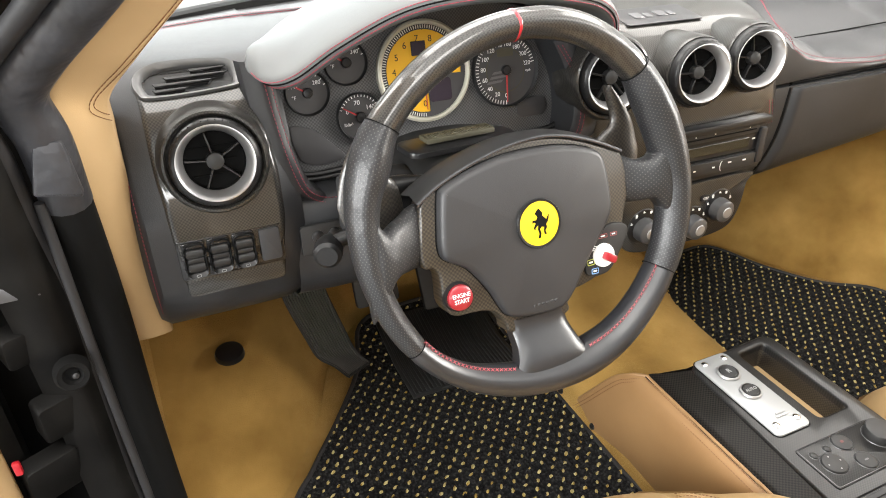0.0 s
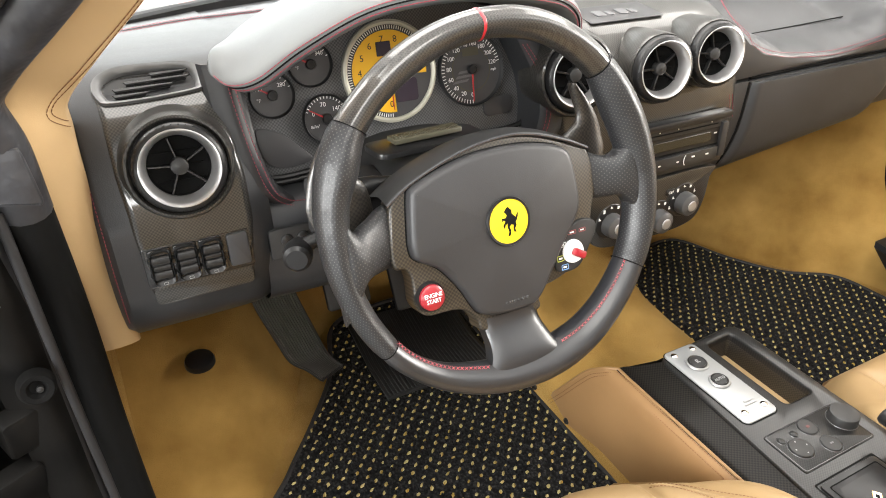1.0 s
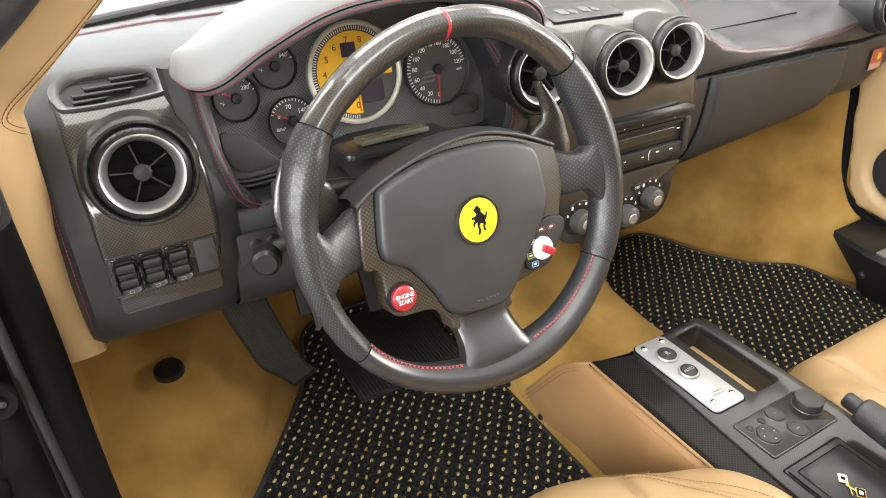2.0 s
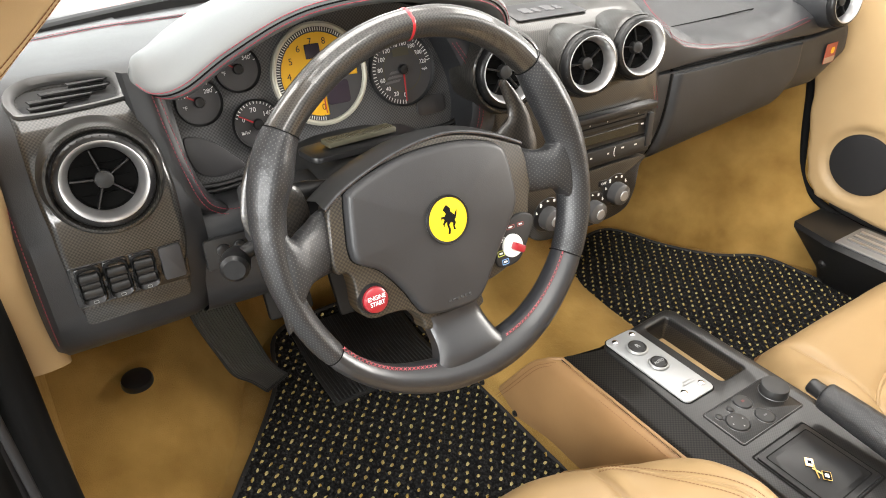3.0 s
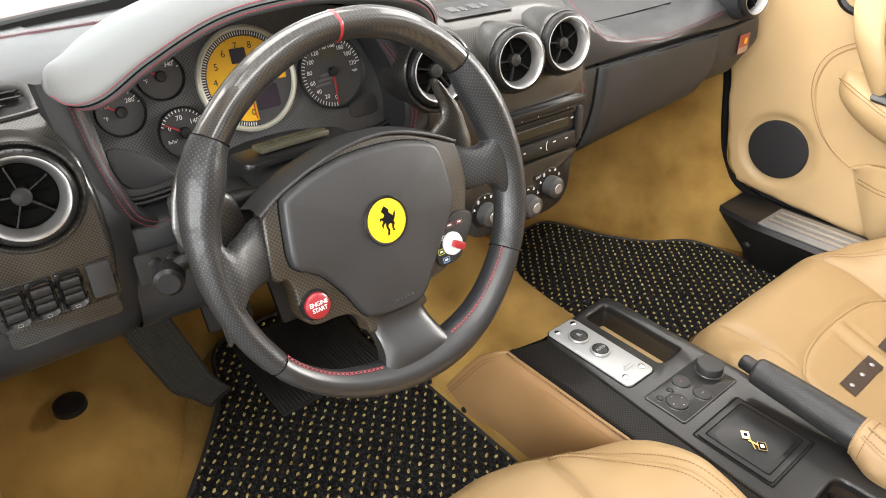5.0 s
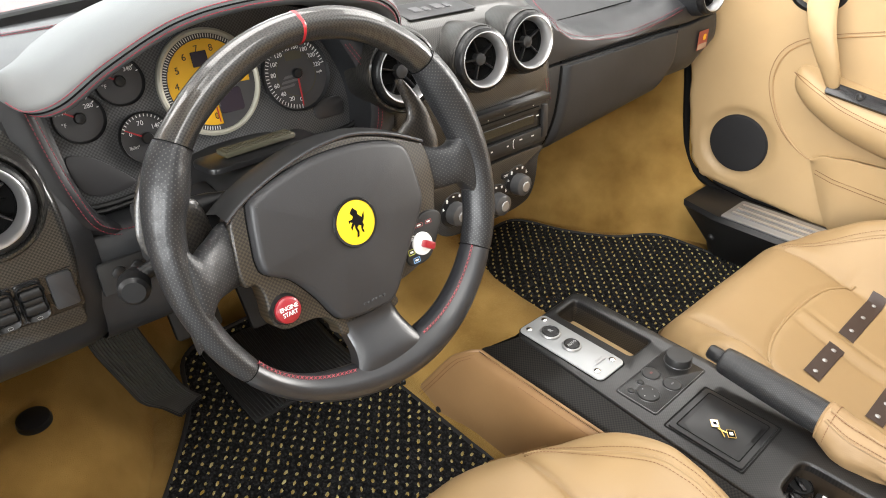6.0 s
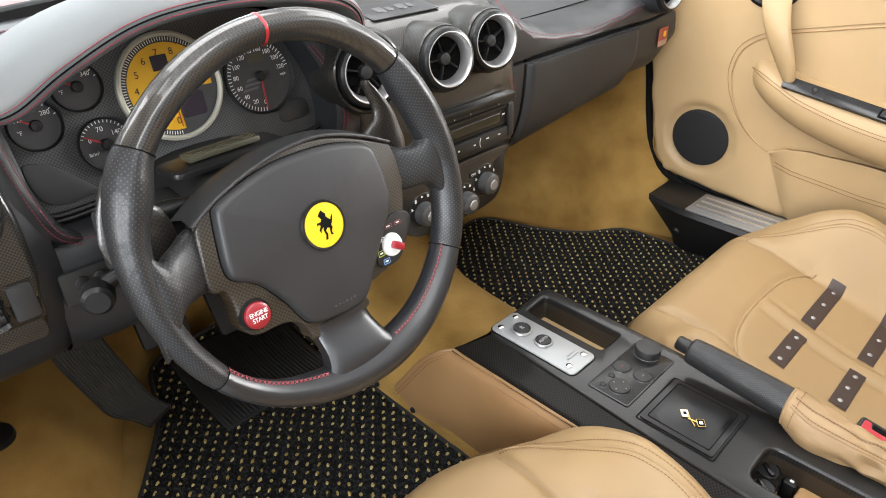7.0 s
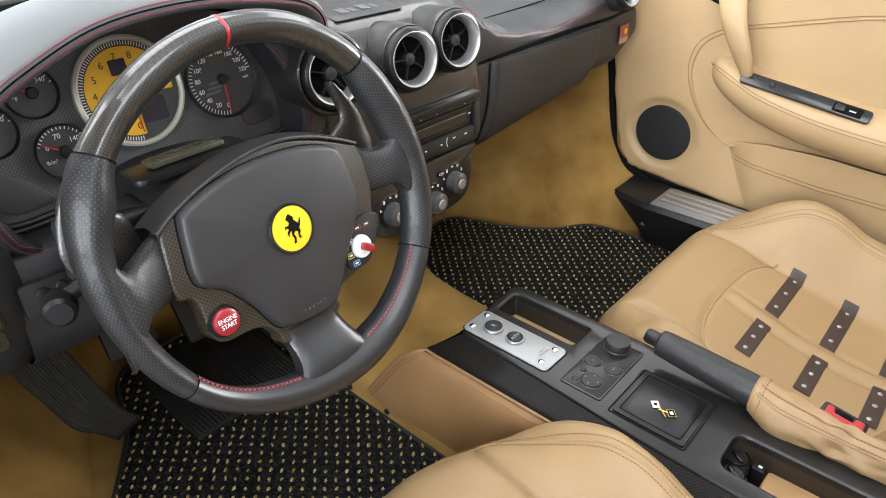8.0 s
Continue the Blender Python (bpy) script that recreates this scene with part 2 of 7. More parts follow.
def tube(points, radius, sides=8, closed=False, bm=None, squash=1.0, up=(0, 0, 1)):
    """A round bar along a path; radius may be a list."""
    rows, n = [], len(points)
    for i, q in enumerate(points):
        q = Vector(q)
        a = Vector(points[(i - 1) % n] if closed or i else points[0])
        b = Vector(points[(i + 1) % n] if closed or i < n - 1 else points[-1])
        t = (b - a).normalized()
        s = t.cross(Vector(up))
        s = s.normalized() if s.length > 1e-4 else Vector((1, 0, 0))
        u = s.cross(t)
        r = radius[i] if isinstance(radius, (list, tuple)) else radius
        rows.append([q + r * math.cos(2 * math.pi * j / sides) * s + r * squash * math.sin(2 * math.pi * j / sides) * u for j in range(sides)])
    if closed:
        return loft(rows, True, True, bm)
    return capped(rows, bm)


def block(x0, x1, y0, y1, z0, z1, bevel=0.003, segments=2, bm=None):
    """A box with rounded edges."""
    own = bmesh.new()
    bmesh.ops.create_cube(own, size=1)
    for v in own.verts:
        v.co = Vector(((x0 + x1) / 2 + v.co.x * (x1 - x0), (y0 + y1) / 2 + v.co.y * (y1 - y0), (z0 + z1) / 2 + v.co.z * (z1 - z0)))
    if bevel:
        bmesh.ops.bevel(own, geom=own.edges[:], offset=bevel, segments=segments, profile=0.5, affect="EDGES")
    return own if bm is None else merge(bm, own)


def merge(bm, other):
    me = bpy.data.meshes.new("scratch")
    other.to_mesh(me)
    other.free()
    bm.from_mesh(me)
    bpy.data.meshes.remove(me)
    return bm


def moved(bm, m):
    bm.transform(m)
    return bm


def slab(outline, depth, bevel=0.002, segments=2, z=0.0):
    """An outline in the plane z, given a thickness and a rounded upper edge."""
    bm = bmesh.new()
    vs = [bm.verts.new((p[0], p[1], z)) for p in outline]
    f = bm.faces.new(vs)
    if f.normal.z < 0:
        f.normal_flip()
    bm.normal_update()
    if f.normal.z < 0:
        bmesh.ops.reverse_faces(bm, faces=[f])
    ext = bmesh.ops.extrude_face_region(bm, geom=[f])
    top = [v for v in ext["geom"] if isinstance(v, bmesh.types.BMVert)]
    for v in top:
        v.co.z += depth
    bm.normal_update()
    if bevel:
        tops = set(top)
        bmesh.ops.bevel(bm, geom=[e for e in bm.edges if e.verts[0] in tops and e.verts[1] in tops], offset=bevel, segments=segments, profile=0.5, affect="EDGES")
    bmesh.ops.recalc_face_normals(bm, faces=bm.faces[:])
    return bm


def rounded(w, h, r, steps=5, cx=0.0, cy=0.0):
    """The outline of a rounded rectangle."""
    out = []
    for sx, sy, a in ((1, 1, 0), (-1, 1, 90), (-1, -1, 180), (1, -1, 270)):
        for i in range(steps + 1):
            b = radians(a + 90 * i / steps)
            out.append((cx + sx * (w / 2 - r) + r * math.cos(b), cy + sy * (h / 2 - r) + r * math.sin(b)))
    return out


def rounded_poly(points, radius, steps=5):
    """A polygon with each corner turned into an arc."""
    p = [Vector((x, y, 0)) for x, y in points]
    out = []
    for i, c in enumerate(p):
        a, b = p[i - 1], p[(i + 1) % len(p)]
        u, v = (a - c), (b - c)
        r = min(radius, u.length * 0.45, v.length * 0.45)
        s, t = c + u.normalized() * r, c + v.normalized() * r
        for k in range(steps + 1):
            w = k / steps
            q = s * (1 - w) ** 2 + c * 2 * w * (1 - w) + t * w * w
            out.append((q.x, q.y))
    return out


def grown(outline, d):
    """An outline moved outwards by d (inwards where d is negative)."""
    n = len(outline)
    area = sum(outline[i][0] * outline[(i + 1) % n][1] - outline[(i + 1) % n][0] * outline[i][1] for i in range(n))
    sign = 1.0 if area > 0 else -1.0
    out = []
    for i, (x, y) in enumerate(outline):
        (ax, ay), (bx, by) = outline[i - 1], outline[(i + 1) % n]
        tx, ty = bx - ax, by - ay
        k = sign * d / max(1e-9, math.hypot(tx, ty))
        out.append((x + ty * k, y - tx * k))
    return out


def holed_plate(outer, holes, z, drop, lip):
    """A flat plate with openings; every edge turns down over a round lip."""
    bm = bmesh.new()
    edges = []
    for pts, sign in [(outer, 1)] + [(h, -1) for h in holes]:
        n = len(pts)
        last = [bm.verts.new((x, y, z)) for x, y in pts]
        edges += [bm.edges.new((last[i], last[(i + 1) % n])) for i in range(n)]
        for d, h in ((0.38, 0.08), (0.71, 0.29), (0.92, 0.62), (1.0, 1.0), (1.0, drop / lip)):
            row = [bm.verts.new((x, y, z - lip * h)) for x, y in grown(pts, sign * lip * d)]
            for i in range(n):
                k = (i + 1) % n
                bm.faces.new((last[i], last[k], row[k], row[i]))
            last = row
    bmesh.ops.triangle_fill(bm, use_beauty=True, use_dissolve=False, edges=edges)
    bmesh.ops.recalc_face_normals(bm, faces=bm.faces[:])
    return bm


def stitch_row(points, spacing=0.0042, length=0.003, radius=0.0005, slant=0.0, up=(0, 0, 1)):
    """Single stitches laid along a path, as one mesh."""
    bm = bmesh.new()
    pts = [Vector(p) for p in points]
    run, want = 0.0, 0.0
    for a, b in zip(pts, pts[1:]):
        d = b - a
        if d.length < 1e-6:
            continue
        t = d.normalized()
        side = t.cross(Vector(up))
        side = side.normalized() if side.length > 1e-4 else Vector((1, 0, 0))
        while want <= run + d.length:
            c = a + t * (want - run)
            e = (t + side * slant).normalized() * length / 2
            tube([c - e, c, c + e], [radius * 0.6, radius, radius * 0.6], 5, bm=bm, up=up)
            want += spacing
        run += d.length
    return bm


def lettering(text, size, depth=0.0004, spacing=1.0):
    """Built-in font as a mesh, centred on the origin in its plane."""
    cu = bpy.data.curves.new("lettering", "FONT")
    cu.body, cu.size, cu.extrude, cu.align_x, cu.align_y, cu.space_character = text, size, depth, "CENTER", "CENTER", spacing
    cu.resolution_u = 3
    ob = bpy.data.objects.new("lettering", cu)
    scene.collection.objects.link(ob)
    dg = bpy.context.evaluated_depsgraph_get()
    me = bpy.data.meshes.new_from_object(ob.evaluated_get(dg))
    bm = bmesh.new()
    bm.from_mesh(me)
    bpy.data.objects.remove(ob)
    bpy.data.curves.remove(cu)
    bpy.data.meshes.remove(me)
    return bm


def lerp(table, x):
    """Piecewise-linear look-up in rows of (key, value or tuple)."""
    if x <= table[0][0]:
        return table[0][1]
    for (a, u), (b, v) in zip(table, table[1:]):
        if x <= b:
            k = (x - a) / (b - a)
            k = k * k * (3 - 2 * k)
            return tuple(p + (q - p) * k for p, q in zip(u, v)) if isinstance(u, tuple) else u + (v - u) * k
    return table[-1][1]


def curve(table, x):
    """A smooth look-up that keeps its slope through the rows of (key, value)."""
    if x <= table[0][0]:
        return table[0][1]
    if x >= table[-1][0]:
        return table[-1][1]
    i = max(k for k in range(len(table) - 1) if table[k][0] <= x)
    slopes = []
    for k in (i, i + 1):
        a, b = table[max(k - 1, 0)], table[min(k + 1, len(table) - 1)]
        slopes.append((b[1] - a[1]) / (b[0] - a[0]))
    (x0, y0), (x1, y1) = table[i], table[i + 1]
    w = x1 - x0
    t = (x - x0) / w
    return (2 * t ** 3 - 3 * t * t + 1) * y0 + (t ** 3 - 2 * t * t + t) * w * slopes[0] + (3 * t * t - 2 * t ** 3) * y1 + (t ** 3 - t * t) * w * slopes[1]


# ---- the hall around the car ----
HALL_WALL = material("white_hall_paint", (0.78, 0.78, 0.77), 0.7)
mottled(HALL_WALL, (0.74, 0.74, 0.73), (0.80, 0.80, 0.79), 1.5)
HALL_FLOOR = material("grey_hall_floor", (0.2, 0.2, 0.195), 0.35)
mottled(HALL_FLOOR, (0.12, 0.12, 0.118), (0.16, 0.16, 0.157), 2.0)
HALL_DARK = material("dark_hall_paint", (0.10, 0.10, 0.105), 0.7)
mottled(HALL_DARK, (0.09, 0.09, 0.095), (0.115, 0.115, 0.12), 1.5)
for name, box in (("wall_west", (-4.7, -4.5, -5, 6, -0.2, 3.0)), ("wall_east", (5.5, 5.7, -5, 6, -0.2, 3.0)),
                  ("wall_south", (-4.7, 5.7, -5.2, -5, -0.2, 3.0)), ("wall_north", (-4.7, 5.7, 6, 6.2, -0.2, 3.0))):
    tagged(part(name, block(*box, 0), HALL_DARK if name == "wall_south" else HALL_WALL, smooth=False), "plain dark grey painted wall of the hall" if name == "wall_south" else "plain white painted wall of the hall", "wall", kind="structure")
tagged(part("ceiling", block(-4.7, 5.7, -5.2, 6.2, 3.0, 3.1, 0), HALL_WALL, smooth=False), "plain white hall ceiling", "ceiling", kind="structure")
tagged(part("ground", block(-4.7, 5.7, -5.2, 6.2, -0.3, -0.2, 0), HALL_FLOOR, smooth=False), "grey polished hall floor under the car", "floor", kind="structure")

# ---- the car's floor, carpets and footwells ----
CX = 0.38  # the car's middle


bm = block(-0.385, 1.145, -1.1, 1.0, -0.06, -0.012, 0.004)
tagged(part("floor", bm, CARPET), "tan carpet on the car floor", "carpet", kind="structure")

ARCH_FOOT = [(-0.39, 0.10), (-0.315, 0.165), (-0.25, 0.22), (-0.165, 0.35), (-0.105, 0.49), (-0.01, 0.59), (0.12, 0.62), (0.3, 0.62)]
ARCH_HEAD = [(-0.39, 0.56), (-0.30, 0.57), (-0.20, 0.58), (-0.10, 0.64), (-0.01, 0.70), (0.06, 0.75), (0.12, 0.77), (0.3, 0.77)]
PASSENGER_FOOT = [(1.17, 0.06), (1.13, 0.10), (1.08, 0.20), (1.0, 0.30), (0.925, 0.405), (0.875, 0.53), (0.77, 0.57), (0.64, 0.58), (0.46, 0.58)]
PASSENGER_HEAD = [(1.20, 0.22), (1.18, 0.27), (1.11, 0.37), (1.03, 0.46), (0.96, 0.56), (0.90, 0.67), (0.77, 0.73), (0.64, 0.75), (0.46, 0.75)]
STEPS = ((0.0, -0.02), (0.25, 0.035), (0.52, 0.115), (0.76, 0.21), (0.92, 0.34), (1.0, 0.55))


def arch_skin(foot, head, flip):
    rows = [smooth_path([(a + (c - a) * k, b + (d - b) * k, z) for (a, b), (c, d) in zip(foot, head)], 5) for k, z in STEPS]
    cols = [smooth_path([r[i] for r in rows], 5) for i in range(len(rows[0]))]
    for c in cols:
        for p in c:
            d = noise.noise(Vector((p.x * 9, p.y * 9, p.z * 9))) * 0.006
            p.y += d
            p.z += d
    bm = loft(cols)
    if flip:
        bmesh.ops.reverse_faces(bm, faces=bm.faces[:])
    return bm


tagged(part("wall_toe_driver", arch_skin(ARCH_FOOT, ARCH_HEAD, False), CARPET), "tan carpet over the driver's footwell and wheel arch", "carpet", kind="structure")
tagged(part("wall_toe_passenger", arch_skin(PASSENGER_FOOT, PASSENGER_HEAD, True), CARPET), "tan carpet over the passenger's footwell and wheel arch", "carpet", kind="structure")

# kick panels at the door hinges, carpet
for x0, x1, y0, z1, name in ((-0.415, -0.387, 0.185, 0.6, "wall_kick_driver"), (1.172, 1.20, 0.20, 0.6, "wall_kick_passenger")):
    tagged(part(name, block(x0, x1, y0, 0.8, -0.05, z1, 0.006), CARPET), "tan carpeted kick panel beside the footwell", "carpet", kind="structure")

# the low hump between the footwells
prof = [(0.236, -0.02), (0.240, 0.02), (0.250, 0.055), (0.272, 0.078), (0.31, 0.088), (0.38, 0.092), (0.44, 0.088), (0.490, 0.080), (0.530, 0.058), (0.572, 0.022), (0.590, 0.004), (0.592, -0.02)]
rows = []
for i in range(15):
    y = -1.0 + 1.8 * i / 14
    rise = 0.0 if y < 0.25 else (y - 0.25) * 0.45
    rows.append([(x, y, z + (rise * min(1.0, z / 0.05) if z > 0.0 else 0.0)) for x, z in prof])
tagged(part("tunnel", loft(rows), CARPET), "tan carpeted low hump between the footwells", "carpet", kind="structure")
# bulkhead behind the seats
tagged(part("wall_rear", block(-0.42, 1.18, -1.2, -1.1, -0.06, 0.75, 0.01), TAN), "tan leather bulkhead behind the seats", "wall", kind="structure")

# ---- floor mats ----
MAT = material("black_loop_mat", (0.014, 0.014, 0.016), 0.95, 0.0, 0.0, 0.1)
b = MAT.node_tree.nodes["Principled BSDF"]
tc = coords(MAT)
v = MAT.node_tree.nodes.new("ShaderNodeTexVoronoi")
v.inputs["Scale"].default_value = 190.0
link(MAT, tc, "Object", v, "Vector")
r = MAT.node_tree.nodes.new("ShaderNodeValToRGB")
r.color_ramp.elements[0].color, r.color_ramp.elements[1].color = (0.046, 0.044, 0.045, 1), (0.009, 0.009, 0.0095, 1)
r.color_ramp.elements[1].position = 0.6
link(MAT, v, "Distance", r, "Fac")
link(MAT, r, "Color", b, "Base Color")
relief(MAT, v, "Distance", 1.0, -0.004)
TUFT = material("yellow_tuft", (0.5, 0.36, 0.06), 0.85, 0.0, 0.0, 0.2)
tc = coords(TUFT)
geo = TUFT.node_tree.nodes.new("ShaderNodeNewGeometry")
r = TUFT.node_tree.nodes.new("ShaderNodeValToRGB")
r.color_ramp.elements[0].color, r.color_ramp.elements[1].color = (0.30, 0.19, 0.03, 1), (0.52, 0.46, 0.22, 1)
link(TUFT, geo, "Random Per Island", r, "Fac")
link(TUFT, r, "Color", TUFT.node_tree.nodes["Principled BSDF"], "Base Color")


def inside(poly, x, y):
    c = False
    for (x0, y0), (x1, y1) in zip(poly, poly[1:] + poly[:1]):
        if (y0 > y) != (y1 > y) and x < (x1 - x0) * (y - y0) / (y1 - y0) + x0:
            c = not c
    return c


def bead(bm, c, rx, ry, rz, turn):
    """A small six-sided tuft."""
    ca, sa = math.cos(turn), math.sin(turn)
    top = bm.verts.new((c[0], c[1], c[2] + rz))
    ring = []
    for i in range(6):
        a = i * math.pi / 3
        x, y = rx * math.cos(a), ry * math.sin(a)
        ring.append(bm.verts.new((c[0] + x * ca - y * sa, c[1] + x * sa + y * ca, c[2])))
    for i in range(6):
        bm.faces.new((top, ring[i], ring[(i + 1) % 6]))


def mat_rise(y, start, slope):
    return max(0.0, y - start) * slope


def floor_mat(outline, label, start, slope, hole=None):
    rng = random.Random(len(label))
    mat = thing("floor_mat", label=label, category="floor mat", group="floor mats")
    poly = [(p.x, p.y) for p in smooth_path([(x, y, 0) for x, y in outline], 6, True)]
    bm = bmesh.new()
    bm.faces.new([bm.verts.new((x, y, 0)) for x, y in poly])
    bmesh.ops.triangulate(bm, faces=bm.faces[:])
    for y in np.arange(-0.4, 0.6, 0.03):
        bmesh.ops.bisect_plane(bm, geom=bm.verts[:] + bm.edges[:] + bm.faces[:], plane_co=(0, float(y), 0), plane_no=(0, 1, 0))
    for f in bm.faces:
        if f.normal.z < 0:
            f.normal_flip()
    ext = bmesh.ops.extrude_face_region(bm, geom=bm.faces[:])
    for e in ext["geom"]:
        if isinstance(e, bmesh.types.BMVert):
            e.co.z += 0.010
    for q in bm.verts:
        q.co.z += -0.010 + mat_rise(q.co.y, start, slope)
    bmesh.ops.recalc_face_normals(bm, faces=bm.faces[:])
    part("mat_base", bm, MAT, mat)
    edge = [(x, y, -0.001 + mat_rise(y, start, slope)) for x, y in poly]
    part("binding", tube(edge, 0.0045, 8, True), RUBBER, mat, "black bound edge")
    ys = [p[1] for p in poly]
    xs = [p[0] for p in poly]
    yellow, dark = bmesh.new(), bmesh.new()
    pitch_x, pitch_y = 0.0225, 0.0130
    row = 0
    y = min(ys)
    while y < max(ys):
        x = min(xs) + (row % 2) * pitch_x / 2
        while x < max(xs):
            jx, jy = x + rng.uniform(-0.0016, 0.0016), y + rng.uniform(-0.0014, 0.0014)
            if inside(poly, jx, jy) and not (hole and hole[0] < jx < hole[1] and hole[2] < jy < hole[3]):
                z = mat_rise(jy, start, slope) - 0.0004
                bead(yellow, (jx, jy, z), rng.uniform(0.0024, 0.0036), rng.uniform(0.0040, 0.0064), rng.uniform(0.0030, 0.0050), rng.uniform(-1.35, -0.45))
                for k in range(6):
                    kx, ky = jx + (k % 3 + 0.75) * pitch_x * 0.27 + rng.uniform(-0.002, 0.002), jy + (k // 3) * pitch_y * 0.5 + rng.uniform(-0.002, 0.002)
                    if not (inside(poly, kx + 0.005, ky + 0.004) and inside(poly, kx - 0.005, ky - 0.004)):
                        continue
                    bead(dark, (kx, ky, z), 0.0036, 0.0030, rng.uniform(0.002, 0.0052), rng.uniform(0, 3))
            x += pitch_x
        y += pitch_y
        row += 1
    tagged(part("tuft_pattern", yellow, TUFT, mat, "yellow tufts in rows"), kind="stuff")
    tagged(part("loop_surface", dark, MAT, mat, "black loop pile"), kind="stuff")
    return mat


driver_mat = floor_mat([(0.236, -0.35), (0.236, 0.05), (0.237, 0.22), (0.236, 0.42), (0.20, 0.54), (0.05, 0.555), (-0.03, 0.53), (-0.065, 0.44), (-0.135, 0.335), (-0.20, 0.25), (-0.25, 0.17), (-0.27, -0.05), (-0.27, -0.35)],
                       "black loop mat with yellow tufts under the steering wheel", 0.42, 0.25, (0.0, 0.222, 0.325, 0.53))
floor_mat([(0.588, -0.3), (0.590, 0.0), (0.590, 0.20), (0.590, 0.36), (0.594, 0.475), (0.64, 0.512), (0.76, 0.52), (0.85, 0.51), (0.90, 0.39), (0.965, 0.29), (1.05, 0.225), (1.068, 0.13), (1.07, 0.0), (1.07, -0.3)],
                          "black loop mat with yellow tufts in the passenger footwell", 0.7, 0.2)
pad = block(0.0, 0.222, 0.325, 0.53, 0.0, 0.006, 0.002)
bmesh.ops.bisect_plane(pad, geom=pad.verts[:] + pad.edges[:] + pad.faces[:], plane_co=(0, 0.42, 0), plane_no=(0, 1, 0))
for q in pad.verts:
    q.co.z += mat_rise(q.co.y, 0.42, 0.25)
part("heel_pad", pad, RUBBER, driver_mat, "black ribbed rubber heel pad")
bm = bmesh.new()
for i in range(30):
    x = 0.006 + i * 0.0071
    rib = block(x, x + 0.0035, 0.33, 0.525, 0.005, 0.0085, 0.0008, 1)
    bmesh.ops.bisect_plane(rib, geom=rib.verts[:] + rib.edges[:] + rib.faces[:], plane_co=(0, 0.42, 0), plane_no=(0, 1, 0))
    merge(bm, rib)
for q in bm.verts:
    q.co.z += mat_rise(q.co.y, 0.42, 0.25)
part("heel_pad_ribs", bm, RUBBER, driver_mat)

# ---- door sills ----
def sill(flip):
    m = Matrix.Translation((2 * CX, 0, 0)) @ Matrix.Diagonal((-1, 1, 1, 1)) if flip else Matrix.Identity(4)
    def put(bm):
        bm.transform(m)
        if flip:
            bmesh.ops.reverse_faces(bm, faces=bm.faces[:])
        return bm
    ob = thing("door_sill", label="black plastic door sill with a ribbed silver tread plate", category="door sill", group="door sills")
    bm = bmesh.new()
    prof = [(1.072, -0.03), (1.060, 0.02), (1.028, 0.09), (1.018, 0.112), (1.026, 0.121), (1.15, 0.122), (1.19, 0.10), (1.22, 0.02), (1.22, -0.06)]
    capped([[(x + max(0, y - 0.1) * 0.25, y, z - max(0, y - 0.12) * 0.25) for x, z in prof] for y in (-0.9, -0.6, -0.3, 0.0, 0.04, 0.08)] + ([] if flip else [[(x + 0.022, 0.098 + 0.60 * max(0.0, z), z) for x, z in prof]]), bm)
    part("sill_cover", put(bm), PLASTIC, ob)
    part("tread_plate", put(block(1.028, 1.136, -0.85, 0.070, 0.120, 0.126, 0.003)), STEEL, ob, "silver tread plate")
    for i in range(3):
        x = 1.052 + i * 0.0250
        part("tread_rib", put(block(x, x + 0.010, -0.84, 0.058, 0.126, 0.1295, 0.0012)), SILVER, ob)
    part("screw", put(lathe([(0.0, 0.004), (0.005, 0.004), (0.007, 0.001), (0.009, -0.002)], 20, m=axes_at((1.043, 0.085, 0.055), (-1, 0, -0.4)))), RUBBER, ob)
    return ob


sill(True)
sill(False)


# ---- dashboard ----
dash = thing("dashboard", label="black leather dashboard with carbon panels and red stitching", category="dashboard")


def skin(stations, name, mat, label="", per=3):
    """Loft profiles of (y, z) over stations of x."""
    rows = []
    for x, prof, dy in stations:
        pts = smooth_path([(x, y + dy, z) for y, z in prof], per)
        rows.append(pts)
    return part(name, loft(rows), mat, dash, label)


LEFT = [(0.44, 0.375), (0.23, 0.362), (0.185, 0.375), (0.163, 0.405), (0.153, 0.45), (0.156, 0.50), (0.172, 0.555), (0.20, 0.605), (0.235, 0.634), (0.285, 0.644), (0.40, 0.648), (0.66, 0.63)]
skin([(-0.352, LEFT, 0.03), (-0.347, LEFT, 0.008), (-0.338, LEFT, 0.0), (-0.27, LEFT, -0.001), (-0.222, LEFT, 0.0), (-0.208, LEFT, 0.001), (-0.196, LEFT, 0.006), (-0.182, LEFT, 0.016)], "dash_end", BLACK)
LOW = [(0.44, 0.375), (0.23, 0.36), (0.185, 0.372), (0.165, 0.40), (0.160, 0.44), (0.168, 0.475), (0.182, 0.494), (0.198, 0.501), (0.212, 0.503), (0.235, 0.504)]
skin([(-0.195, LOW, 0.003), (-0.15, LOW, 0.0), (0.0, LOW, -0.002), (0.15, LOW, 0.0), (0.20, LOW, 0.003)], "knee_panel", BLACK)
CENTRE = [(0.44, 0.40), (0.22, 0.40), (0.185, 0.41), (0.176, 0.45), (0.178, 0.50), (0.19, 0.548), (0.212, 0.592), (0.245, 0.618), (0.30, 0.630), (0.42, 0.638), (0.66, 0.63)]
skin([(0.196, CENTRE, 0.012), (0.212, CENTRE, 0.0), (0.30, CENTRE, -0.002), (0.45, CENTRE, 0.0), (0.515, CENTRE, 0.003), (0.535, CENTRE, 0.014), (0.552, CENTRE, 0.040), (0.585, CENTRE, 0.085)], "centre_panel", CARBON, "lacquered carbon centre panel")


